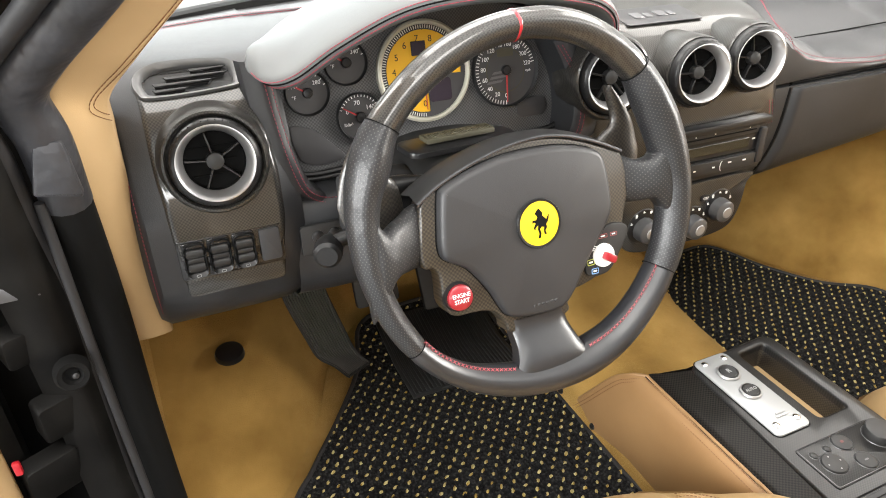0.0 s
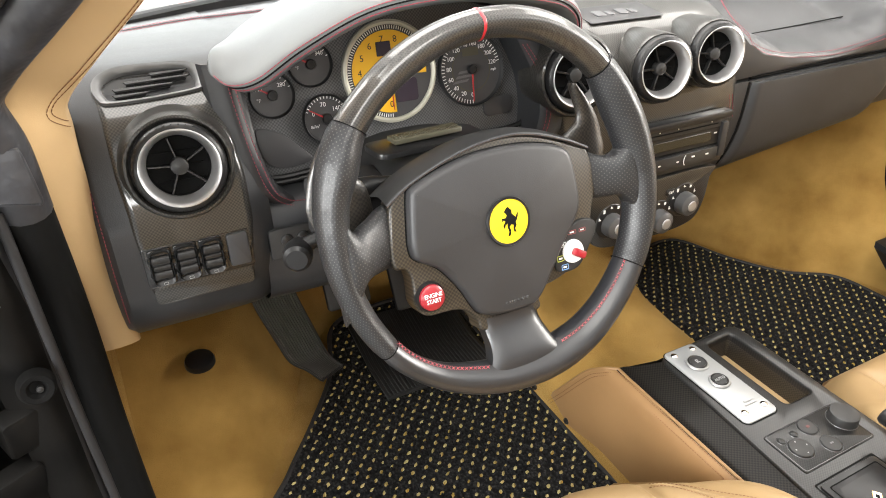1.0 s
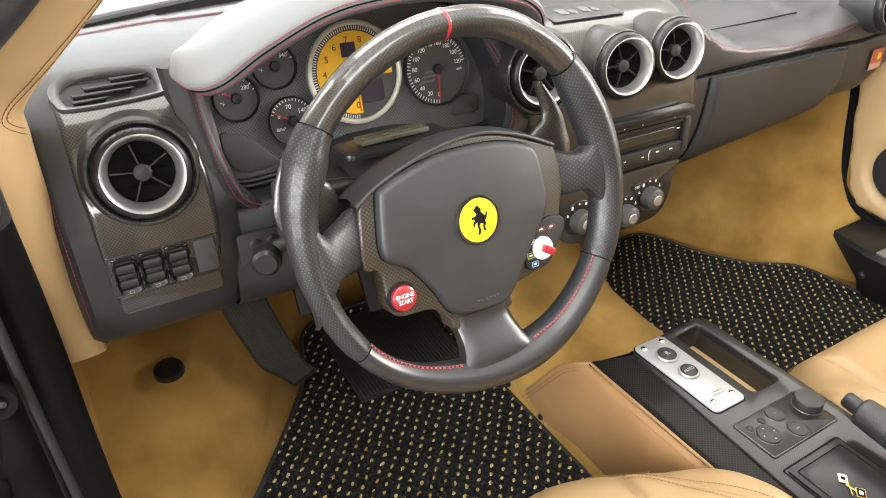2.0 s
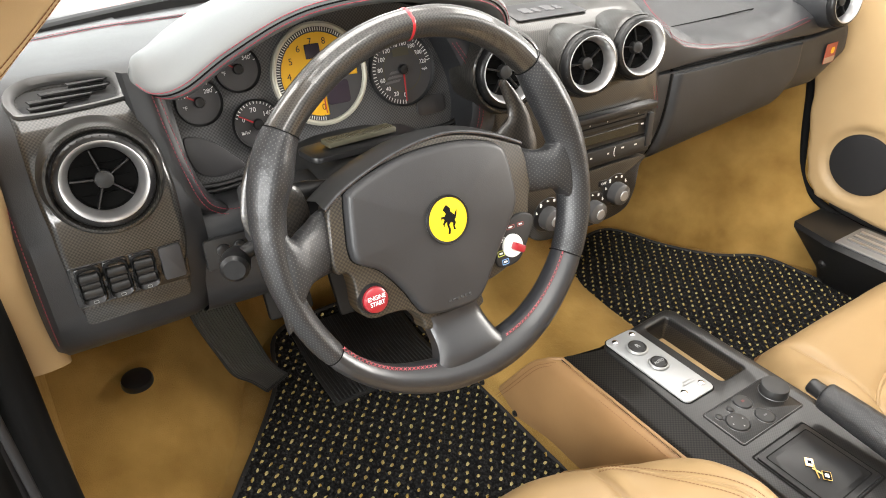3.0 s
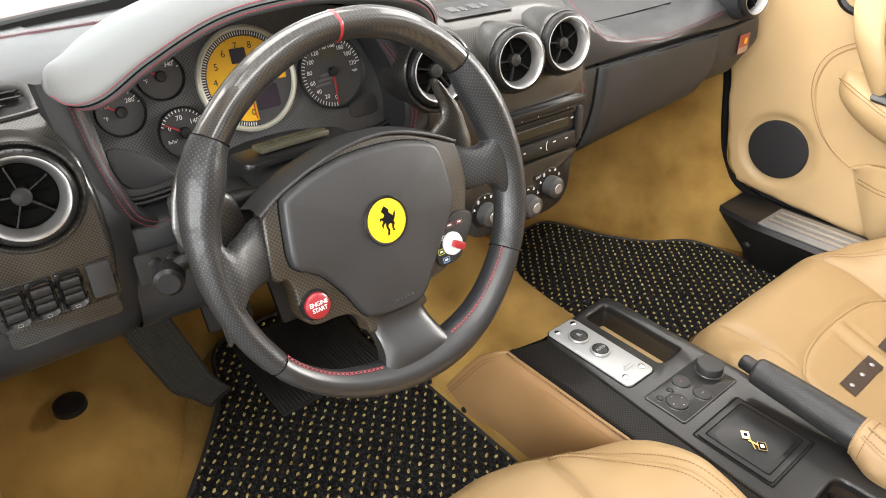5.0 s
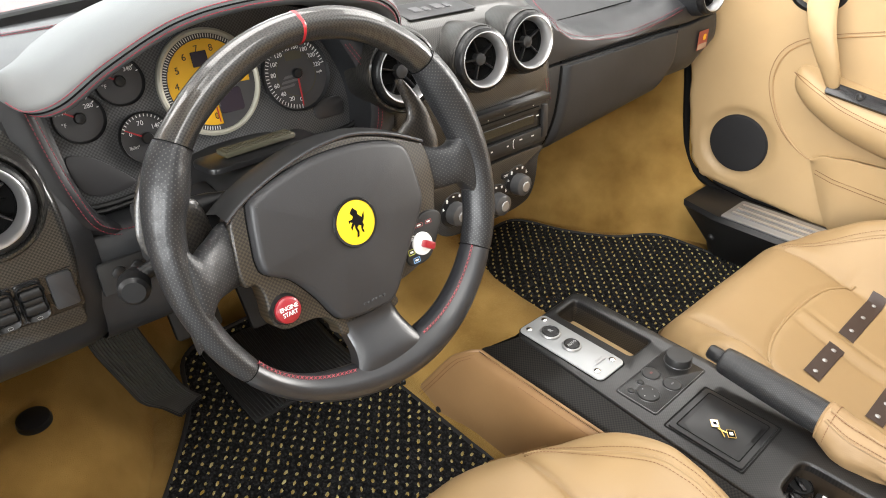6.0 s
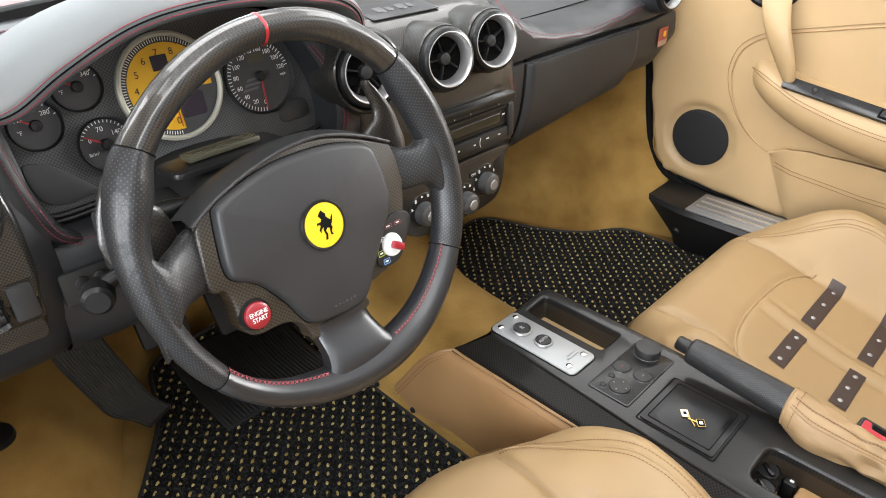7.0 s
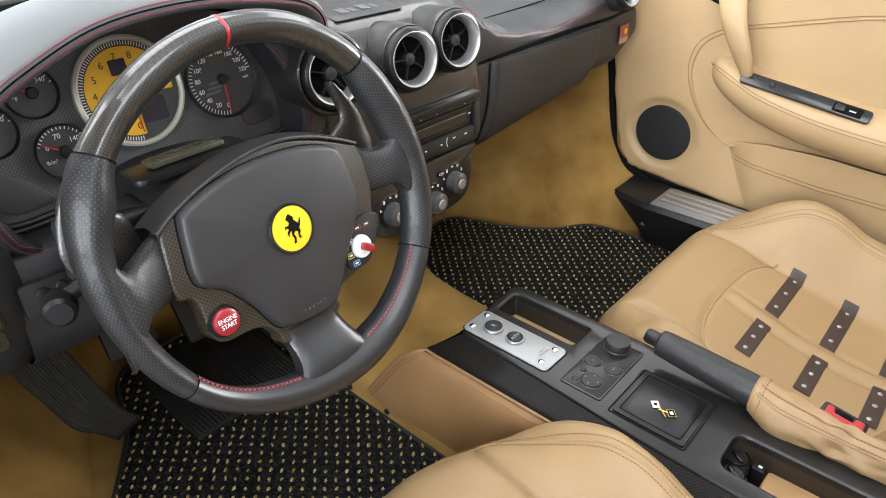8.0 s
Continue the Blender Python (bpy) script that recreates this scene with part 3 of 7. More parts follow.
def passenger_profile(x):
    zb = 0.360 + 0.098 * (x - 0.52) if x < 0.895 else lerp([(0.895, 0.3968), (0.915, 0.416), (1.02, 0.418), (1.07, 0.440), (1.10, 0.482), (1.12, 0.54)], x)
    zs = lerp([(0.515, 0.590), (0.53, 0.588), (0.56, 0.572), (0.60, 0.555), (0.66, 0.544), (0.76, 0.537), (0.86, 0.545), (0.95, 0.560), (1.1, 0.57)], x)
    zg = min(lerp([(0.52, 0.523), (0.95, 0.526), (1.1, 0.535)], x), zs - 0.006)
    h = lerp([(0.515, 0.066), (0.54, 0.062), (0.58, 0.040), (0.62, 0.014), (0.66, 0.0), (0.90, 0.0), (1.0, 0.045), (1.1, 0.05)], x)
    y = 0.196 if x < 1.085 else 0.196 + (x - 1.085) * 1.4
    return [(0.46, zb + 0.03), (y + 0.09, zb - 0.012), (y + 0.03, zb), (y + 0.006, zb + 0.025), (y - 0.002, zb + (zg - zb) * 0.5), (y + 0.002, zg - 0.010), (y + 0.006, zg - 0.003), (y + 0.014, zg), (y + 0.006, zg + 0.003), (y + 0.002, zg + 0.008),
            (y + 0.004, zs - 0.002), (y + 0.010, zs + 0.005), (y + 0.045, zs + 0.012 + min(h * 0.6, 0.012)), (y + 0.11, 0.558 + h), (0.42, 0.585 + h * 0.8), (0.66, 0.60 + h * 0.5)]


rows = []
for i in range(49):
    x = 0.515 + (1.115 - 0.515) * i / 48
    rows.append(smooth_path([(x, y, z) for y, z in passenger_profile(x)], 3))
part("passenger_pad", loft(rows), BLACK, dash, "black leather passenger pad")
# deck in front of the windscreen
part("deck", loft([[(x, 0.27, 0.6405), (x, 0.30, 0.6446), (x, 0.40, 0.6474), (x, 0.66, 0.6294)] for x in (-0.212, -0.1, 0.1, 0.22)]), BLACK, dash)

# binnacle hood over the dials
HOOD_LIP = smooth_path([(-0.2125, 0.170, 0.6490), (-0.2145, 0.156, 0.6450), (-0.2040, 0.143, 0.6375), (-0.182, 0.131, 0.644), (-0.145, 0.115, 0.671), (-0.090, 0.104, 0.698), (-0.035, 0.100, 0.708), (0.030, 0.100, 0.708),
                         (0.100, 0.107, 0.697), (0.150, 0.125, 0.682), (0.188, 0.150, 0.655), (0.206, 0.175, 0.610)], 12)


def hood_lip(u):
    k = u * (len(HOOD_LIP) - 1)
    i = min(int(k), len(HOOD_LIP) - 2)
    return HOOD_LIP[i].lerp(HOOD_LIP[i + 1], k - i)


HOOD_BACK = smooth_path([(-0.2125, 0.174, 0.6490), (-0.200, 0.215, 0.647), (-0.179, 0.270, 0.645), (-0.150, 0.335, 0.645), (-0.109, 0.395, 0.645), (-0.062, 0.432, 0.645), (0.0, 0.442, 0.645), (0.065, 0.435, 0.644), (0.130, 0.405, 0.641), (0.18, 0.35, 0.636), (0.205, 0.28, 0.628), (0.212, 0.22, 0.618), (0.206, 0.180, 0.608)], 12)


def hood_row(u):
    """One rib of the hood: from the dials' top, round the lip and back to the deck."""
    lip = Vector(hood_lip(u))
    k = u * (len(HOOD_BACK) - 1)
    i = min(int(k), len(HOOD_BACK) - 2)
    back = HOOD_BACK[i].lerp(HOOD_BACK[i + 1], k - i)
    out = Vector((math.sin((u - 0.5) * 3.0), 0.0, math.cos((u - 0.5) * 2.6)))
    h = 0.029 * math.sin(math.pi * min(1.0, max(0.0, u))) ** 0.35
    ctl = [Vector((lip.x * 0.94, 0.250, lip.z - 0.024)), Vector((lip.x * 0.955, lip.y + 0.04, lip.z - 0.015)), lip + Vector((0, 0.010, 0)) - out * 0.0105, lip - out * 0.0075 + Vector((0, 0.0005, 0)), lip - out * 0.003 + Vector((0, -0.003, 0)), lip + out * 0.006 + Vector((0, 0.001, 0))]
    near = min(1.0, u / 0.14)
    for k in (0, 1, 2):
        ctl[k] = (lip + Vector((0.004, 0.012, -0.004 * (3 - k)))).lerp(ctl[k], near)
    for s, rise in ((0.10, 0.62), (0.22, 0.90), (0.38, 1.0), (0.56, 0.92), (0.75, 0.66), (0.90, 0.32), (1.0, -0.05)):
        ctl.append(lip.lerp(back, s) + Vector((out.x * 0.006 * (1 - s), 0, h * rise)))
    return smooth_path(ctl, 4)


rows = [hood_row(0.02 + 0.98 * i / 60) for i in range(61)]
mid = sum(rows[0][16:], Vector()) / len(rows[0][16:])
nose = [[mid + (q - mid) * k + Vector((-d, -0.2 * d, 0.0)) for q in rows[0]] for k, d in ((0.02, 0.0036), (0.35, 0.0033), (0.65, 0.0025), (0.88, 0.0012))]
part("binnacle_hood", loft(nose + rows), HOOD, dash, "black leather hood over the dials, its glare painted in as grey")
for off in (0.0, 0.0031, 0.0062):
    pts = []
    for i in range(241):
        u = i / 240
        lip = Vector(hood_lip(u))
        out = Vector((math.sin((u - 0.5) * 3.0), 0.0, math.cos((u - 0.5) * 2.6)))
        pts.append(lip + out * (off - 0.003) + Vector((0, -0.0040 + 0.22 * off, 0.10 * off)))
    if off == 0.0031:
        part("hood_seam", tube([q + Vector((0, 0.0004, 0)) for q in pts[::2]], 0.0009, 6), DEEP, dash, "dark seam between the stitch rows")
    else:
        part("stitching", stitch_row(pts, 0.0040, 0.0036, 0.0006, 0.0, (0, -0.6, 1)), RED_THREAD, dash, "red stitching")

# cheeks either side of the dials
for sx in (-1, 1):
    rows = []
    sides = (0.140, 0.158, 0.171, 0.181, 0.187, 0.191) if sx < 0 else (0.128, 0.1455, 0.160, 0.1665, 0.1600, 0.1340)
    for (z, y0), xi in zip(((0.490, 0.182), (0.500, 0.178), (0.515, 0.173), (0.55, 0.174), (0.59, 0.186), (0.645, 0.20)), sides):
        rows.append([(sx * xi * 0.97, 0.25, z), (sx * (xi - 0.001), y0 + 0.02, z), (sx * xi, y0 + 0.006, z), (sx * (xi + 0.006), y0, z), (sx * (xi + 0.016), y0 - 0.002, z), (sx * (xi + 0.030), y0 + 0.004, z), (sx * max(xi + 0.034, 0.206), y0 + 0.012, z)])
    cols = [smooth_path(c, 4) for c in zip(*rows)]
    part("cheek", loft(cols), BLACK, dash)
    for dx in (0.004, 0.010):
        s0, s1, s2, s3, s4 = sides[1:]
        pts = smooth_path([(sx * 0.10, 0.1790, 0.4945 - dx), (sx * (sides[0] + dx * 0.3), 0.1790, 0.4965 - dx), (sx * (s0 + dx * 0.8), 0.1755, 0.5015 - dx * 0.6), (sx * (s1 + dx), 0.1700, 0.515), (sx * (s2 + dx), 0.1710, 0.55), (sx * (s3 + dx), 0.1830, 0.59), (sx * (s4 + 0.006 * (1 + sx) / 2 + dx), 0.1930, 0.625)], 30)
        part("stitching", stitch_row(pts, 0.0042, 0.0031, 0.00055, 0.0, (0, -1, 0)), RED_THREAD, dash, "red stitching")

# instrument cluster
cluster = thing("instrument_cluster", axes_at((0, 0.232, 0.585), (0, -1, 0.25)), "dark instrument cluster with a yellow rev counter", "instrument cluster")
part("face", slab([(q.x, q.y) for q in smooth_path([(-0.184, 0.040, 0), (-0.150, 0.062, 0), (-0.10, 0.084, 0), (0.0, 0.094, 0), (0.10, 0.086, 0), (0.150, 0.066, 0), (0.182, 0.040, 0), (0.183, -0.05, 0), (0.160, -0.080, 0), (0.0, -0.082, 0), (-0.160, -0.082, 0), (-0.186, -0.06, 0)], 4, True)], 0.004, 0.001, 1, -0.007), DIAL_CLOTH, cluster, "grey cloth-look face")
outl = smooth_path([(-0.182, 0.05, 0), (-0.183, -0.03, 0), (-0.175, -0.066, 0), (-0.155, -0.0785, 0), (-0.05, -0.072, 0), (0.05, -0.072, 0), (0.145, -0.072, 0), (0.168, -0.058, 0), (0.176, -0.02, 0), (0.178, 0.05, 0)], 6)
for k, (r, z) in enumerate(((0.0035, 0.004), (0.0025, 0.010))):
    part("lens_edge", tube([(q.x * (1 + 0.02 * k), q.y - 0.004 * k, z) for q in outl], r, 8), PLASTIC, cluster, "black lens edge")


def ticks(bm, r0, r1, a0, a1, n, w, z):
    for i in range(n):
        a = radians(a0 + (a1 - a0) * i / (n - 1))
        c, s = math.cos(a), math.sin(a)
        q = [(r * c - k * w * s, r * s + k * w * c) for r, k in ((r0, -1), (r1, -1), (r1, 1), (r0, 1))]
        bm.faces.new([bm.verts.new((x, y, z)) for x, y in q])
    for f in bm.faces:
        f.normal_update()
        if f.normal.z < 0:
            f.normal_flip()
    return bm


def dial(cx, cy, r, face, ring, name, label, marks, needle_at, ink, arc, count, hub=0.2, ring_w=0.006, reach=0.70, width=0.0005):
    base = part(name, moved(lathe([(0.0, 0.0), (r, 0.0), (r, -0.003)], 48), Matrix.Translation((cx, cy, 0.0))), face, cluster, label)
    off = Matrix.Translation((cx, cy, 0.0))
    part("bezel", moved(lathe([(r - 0.001, 0.0), (r, 0.004), (r + ring_w * 0.5, 0.0055), (r + ring_w, 0.004), (r + ring_w, -0.003)], 56), off), ring, base)
    a0, a1 = arc
    part("tick_ring", moved(ticks(bmesh.new(), r * 0.86, r * 0.97, a0, a1, count, width, 0.0006), off), ink, base)
    for text, a, size in marks:
        q = Vector((cx + r * reach * math.cos(radians(a)), cy + r * reach * math.sin(radians(a)), 0.0006))
        part("number", moved(lettering(text, size, 0.0001), Matrix.Translation(q)), ink, base)
    if needle_at is not None:
        a = radians(needle_at)
        c, s = math.cos(a), math.sin(a)
        shape = [(-0.0010, 0.0), (0.0010, 0.0), (0.0005, r * 0.9), (-0.0005, r * 0.9)]
        part("needle", slab([(cx + y * c - x * s, cy + y * s + x * c) for x, y in shape], 0.001, 0, z=0.003), RED, base, "red needle")
        part("needle_cap", moved(lathe([(0.0, 0.007), (r * hub * 0.85, 0.0065), (r * hub, 0.005), (r * hub, 0.0)], 24), off), PLASTIC, base)
    return base


INK_DARK = material("dark_ink", (0.03, 0.025, 0.01), 0.5)
CREAM = material("cream_ring", (0.50, 0.48, 0.40), 0.4, 0.3)
TX, TY = -0.0100, 0.0177
tach = dial(TX, TY, 0.0530, DIAL_YELLOW, CREAM, "rev_counter", "yellow rev counter face", [(str(k), 266 - 22.25 * k if k < 4 else 177 - 26 * (k - 4), 0.0105) for k in range(0, 11)], None, INK_DARK, (266, 21), 12, 0.1, 0.0050, 0.70, 0.0003)
part("scale", lathe([(0.0465, 0.0009), (0.0468, 0.0013), (0.0528, 0.0013)], 64, m=Matrix.Translation((TX, TY, 0))), DIAL_BLACK, tach, "dark scale ring")
part("tick_ring", moved(ticks(bmesh.new(), 0.0478, 0.0518, 266, 21, 76, 0.00042, 0.0015), Matrix.Translation((TX, TY, 0))), WHITE, tach, "white scale marks")
quarter = [(TX + 0.0025, TY - 0.004)] + [(TX + 0.0525 * math.cos(radians(a)), TY + 0.0525 * math.sin(radians(a))) for a in range(-87, -3, 4)]
part("lower_shade", slab(quarter, 0.0008, 0, z=0.0006), DIAL_BLACK, tach, "dark lower quarter")
part("display", slab(rounded(0.029, 0.026, 0.004, 4, 0.0075, -0.0052), 0.0012, 0.0004, 1, 0.0012), SCREEN, tach, "dark purple display")
part("gear_window", slab(rounded(0.018, 0.016, 0.001, 2, -0.0147, 0.044), 0.0012, 0.0004, 1, 0.0006), SCREEN, tach, "dark gear window")
part("needle", slab([(-0.0122, -0.004), (-0.0108, -0.004), (-0.0110, -0.026), (-0.0118, -0.026)], 0.001, 0, z=0.003), RED, tach, "red needle")
speedo = dial(0.0970, 0.0067, 0.0425, DIAL_BLACK, SATIN, "speedometer", "black speedometer", [(str(k), 268 - k * 1.17, 0.0072) for k in range(0, 221, 20)], 268, WHITE, (268, 10), 45, 0.14, 0.002, 0.72)
part("inner_ring", lathe([(0.0255, 0.0008), (0.0262, 0.0010), (0.0268, 0.0008)], 40, m=Matrix.Translation((0.0970, 0.0067, 0))), OLIVE, speedo)
part("odometer", slab(rounded(0.022, 0.009, 0.001, 2, 0.0975, 0.0275), 0.0008, 0, z=0.0006), OLIVE, speedo, "olive odometer window")
for dy, x0, x1 in ((-0.002, -0.016, 0.006), (-0.0075, -0.020, 0.002), (-0.013, -0.024, -0.004)):
    part("dial_stripe", slab([(0.094 + x0, 0.0067 + dy - 0.0018), (0.094 + x1, 0.0067 + dy - 0.0006), (0.097 + x1, 0.0067 + dy + 0.0022), (0.097 + x0, 0.0067 + dy + 0.0012)], 0.0004, 0, z=0.0008), FAINT, speedo, "grey slanted stripe")
part("number", moved(lettering("mph", 0.0045, 0.0001), Matrix.Translation((0.1285, 0.0035, 0.0006))), WHITE, speedo)
dial(-0.150, 0.0105, 0.0235, DIAL_BLACK, SATIN, "temperature_dial", "black temperature dial", [("140", 150, 0.0055), ("210", 97, 0.0055), ("280", 40, 0.0062), ("\u00b0F", 195, 0.0055)], 148, WHITE, (160, 20), 9, 0.24, 0.0015, 0.66)
dial(-0.1025, 0.0375, 0.0235, DIAL_BLACK, SATIN, "oil_temperature_dial", "black oil temperature dial", [("340", 42, 0.0062), ("\u00b0F", 190, 0.0055)], 150, WHITE, (160, 20), 9, 0.24, 0.0015, 0.66)
dial(-0.0935, -0.0235, 0.0262, DIAL_BLACK, SATIN, "oil_pressure_dial", "black oil pressure dial", [("0", 155, 0.0062), ("70", 98, 0.0072), ("140", 38, 0.0072), ("lb/in\u00b2", 205, 0.0052)], 148, WHITE, (155, 25), 15, 0.24, 0.0015, 0.62)
part("warning_panel", slab([(q.x, q.y) for q in smooth_path([(-0.174, -0.024, 0), (-0.150, -0.030, 0), (-0.128, -0.050, 0), (-0.118, -0.066, 0), (-0.150, -0.070, 0), (-0.170, -0.058, 0)], 5, True)], 0.003, 0.001, 2, -0.004), DIAL_BLACK, cluster, "dark warning lamp panel")
part("warning_panel", slab(rounded(0.042, 0.024, 0.008, 5, 0.132, -0.042), 0.003, 0.001, 2, -0.004), DIAL_BLACK, cluster, "dark warning lamp panel")


# ---- round air vents ----
RING = material("silver_vent_ring", (0.50, 0.50, 0.505), 0.32, 0.85)


def air_vent(place, normal, cowl, label, spin=0.0, collar=False):
    v = thing("air_vent", axes_at(place, normal) @ Matrix.Scale(0.87, 4), label, "air vent", "round dashboard vents")
    part("shroud", lathe([(0.0560, -0.085), (0.0548, -0.040), (0.0535, -0.016), (0.0515, -0.0105), (0.0490, -0.011)], 64), cowl, v, "lacquered carbon shroud")
    part("bead", lathe([(0.0500, -0.020), (0.0500, -0.006), (0.0487, -0.0005), (0.0458, 0.0030), (0.0425, 0.0040)], 72), PLASTIC, v, "satin black outer bead")
    bm = bmesh.new()
    for k in range(40):
        a = radians(k * 9)
        merge(bm, moved(lathe([(0.0, 0.0009), (0.0007, 0.0006), (0.0009, -0.0004)], 6), Matrix.Translation((0.0474 * math.cos(a), 0.0474 * math.sin(a), 0.0012))))
    part("bead_grip", bm, PLASTIC, v, "small raised grip dots")
    part("ring", lathe([(0.0428, 0.0039), (0.0418, 0.0044), (0.0405, 0.0034), (0.0380, -0.002), (0.0350, -0.010), (0.0335, -0.016)], 72), RING, v, "satin silver ring")
    part("throat", lathe([(0.0328, -0.015), (0.032, -0.0222), (0.0, -0.0225)], 48), DEEP, v, "black throat")
    for k in range(5):
        a = radians(90 + spin + k * 72)
        bm = moved(block(0.008, 0.0326, -0.0011, 0.0011, -0.0205, -0.0125, 0.0005, 1), Matrix.Rotation(a, 4, "Z"))
        part("vane", bm, PLASTIC, v)
    for k in range(3):
        bm = moved(block(-0.026, 0.026, -0.0008, 0.0008, -0.0222, -0.0195, 0.0004, 1), Matrix.Translation((0, -0.016 + k * 0.016, 0)))
        part("louvre", bm, DEEP, v)
    part("hub", lathe([(0.0, -0.0085), (0.0065, -0.0088), (0.0092, -0.0105), (0.0098, -0.014), (0.0098, -0.022)], 32), SATIN, v, "round black hub")
    if collar:
        part("collar", lathe([(0.0500, -0.014), (0.0512, -0.006), (0.0535, -0.0035), (0.0562, -0.0045), (0.0590, -0.010), (0.0610, -0.020), (0.0635, -0.036), (0.0650, -0.065)], 72), cowl, v, "lacquered carbon collar")
    return v


air_vent((-0.263, 0.150, 0.567), (-0.03, -1, 0.22), CARBON, "silver-ringed air vent in the carbon panel by the door", 12, True)
air_vent((0.206, 0.158, 0.588), (-0.16, -1, 0.14), CARBON, "silver-ringed air vent beside the instrument cluster", 4, True)
air_vent((0.346, 0.158, 0.5775), (-0.16, -1, 0.14), CARBON, "silver-ringed air vent in the carbon centre panel", 20)
air_vent((0.442, 0.158, 0.5855), (-0.16, -1, 0.14), CARBON, "silver-ringed air vent beside the passenger pad", 12)
air_vent((0.985, 0.169, 0.590), (-0.10, -1, 0.12), BLACK, "silver-ringed air vent by the passenger door", 0)


# ---- panel by the driver's door ----
LEFT_FACE = [q for q in smooth_path([(0.0, y, z) for y, z in LEFT[2:11]], 12) if q.z > 0.3]


def on_left(x, z):
    """A point on the dash end's face at that height."""
    i = max(k for k in range(len(LEFT_FACE) - 2) if LEFT_FACE[k].z <= z)
    a, b = LEFT_FACE[i], LEFT_FACE[i + 1]
    return Vector((x, a.y + (b.y - a.y) * (z - a.z) / (b.z - a.z), z))


PANEL_LEFT = [(0.420, -0.306), (0.430, -0.314), (0.45, -0.3165), (0.52, -0.319), (0.56, -0.321), (0.61, -0.320), (0.630, -0.321), (0.6355, -0.314), (0.6380, -0.296)]
PANEL_RIGHT = [(0.420, -0.219), (0.431, -0.2105), (0.451, -0.209), (0.507, -0.2035), (0.54, -0.203), (0.574, -0.2055), (0.600, -0.212), (0.619, -0.2155), (0.630, -0.2165), (0.6355, -0.222), (0.6380, -0.240)]
face = [q for q in LEFT_FACE if 0.420 < q.z < 0.6380]
rows = []
for a, b in zip(face, face[1:]):
    for k in (0.0, 0.5):
        q = a.lerp(b, k)
        n = Vector((0.0, -(b.z - a.z), b.y - a.y)).normalized()
        x0, x1 = lerp(PANEL_LEFT, q.z), lerp(PANEL_RIGHT, q.z)
        rows.append([Vector((x0 + (x1 - x0) * j / 48, q.y, q.z)) + n * (-0.002 if j in (0, 48) else 0.0022 if j in (1, 47) else 0.0036) for j in range(49)])
rows.append([q + Vector((0, 0.004, -0.006)) for q in rows[-1]])
rows.insert(0, [q + Vector((0, 0.006, -0.002)) for q in rows[0]])
bm = loft(rows)
run = [0.0]
for a, b in zip(rows, rows[1:]):
    run.append(run[-1] + (b[24] - a[24]).length)
uv = bm.loops.layers.uv.new("UVMap")
for k, f in enumerate(bm.faces):
    i, j = divmod(k, 48)
    for corner, di in zip(f.loops, (0, 0, 1, 1)):
        corner[uv].uv = (corner.vert.co.x, run[i + di])
# openings for the round vent and the demister
VENT_AXIS, VENT_EYE = Vector((-0.03, -1, 0.22)).normalized(), Vector((-0.263, 0.150, 0.567))
SLOT = axes_at((-0.2660, 0.2165, 0.6293), (0, -0.72, 0.69), (0, 0.69, 0.72)).inverted()
cut = []
for f in bm.faces:
    c = f.calc_center_median()
    away, s = c - VENT_EYE, SLOT @ c
    if (away - VENT_AXIS * away.dot(VENT_AXIS)).length < 0.042 or (abs(s.x) < 0.043 and abs(s.y) < 0.0125):
        cut.append(f)
bmesh.ops.delete(bm, geom=cut, context="FACES")
part("carbon_panel", bm, CARBON_SHEET, dash, "lacquered carbon panel round the air vent")
slot = thing("side_vent", axes_at((-0.2660, 0.2165, 0.6293), (0, -0.72, 0.69), (0, 0.69, 0.72)), "black demister vent with slanted slats on the dash end", "air vent")
outl = smooth_path([(-0.054, 0.001, 0), (-0.049, 0.012, 0), (-0.035, 0.019, 0), (-0.016, 0.021, 0), (0.026, 0.019, 0), (0.041, 0.014, 0), (0.0455, 0.003, 0), (0.045, -0.007, 0), (0.039, -0.0125, 0), (-0.008, -0.016, 0), (-0.044, -0.0155, 0), (-0.051, -0.010, 0)], 5, True)
inner = [Vector((q.x * 0.86, q.y * 0.76, 0)) for q in outl]
part("bezel", loft([[q * 1.03 + Vector((0, 0, -0.014)) for q in outl], [q * 1.02 + Vector((0, 0, 0.001)) for q in outl], [q + Vector((0, 0, 0.0042)) for q in outl], [q * 0.93 + Vector((0, 0, 0.0036)) for q in outl], [q + Vector((0, 0, 0.0)) for q in inner], [q * 0.97 + Vector((0, 0, -0.006)) for q in inner]], True), GREY_LACQUER, slot, "satin black bezel")
part("throat", slab([(q.x, q.y) for q in inner], 0.001, 0, z=-0.0062), SATIN, slot)
for k in range(4):
    y = -0.0092 + k * 0.0062
    x0, x1 = (-0.036, -0.035, -0.024, 0.000)[k], (-0.004, 0.020, 0.036, 0.035)[k]
    bm = slab([(x0, -0.0012), (x1 - 0.004, 0.0002), (x1, 0.0022), (x0 - 0.002, 0.0022)], 0.0016, 0.0004, 1)
    part("slat", moved(bm, Matrix.Translation((0, y, 0.0000)) @ Matrix.Rotation(radians(-14), 4, "X")), SATIN, slot)
    part("slat_gap", moved(slab([(x0, -0.0036), (x1 - 0.006, -0.0022), (x1 - 0.004, 0.0002), (x0, -0.0008)], 0.0010, 0, z=-0.0016), Matrix.Translation((0, y, 0.0))), DEEP, slot)
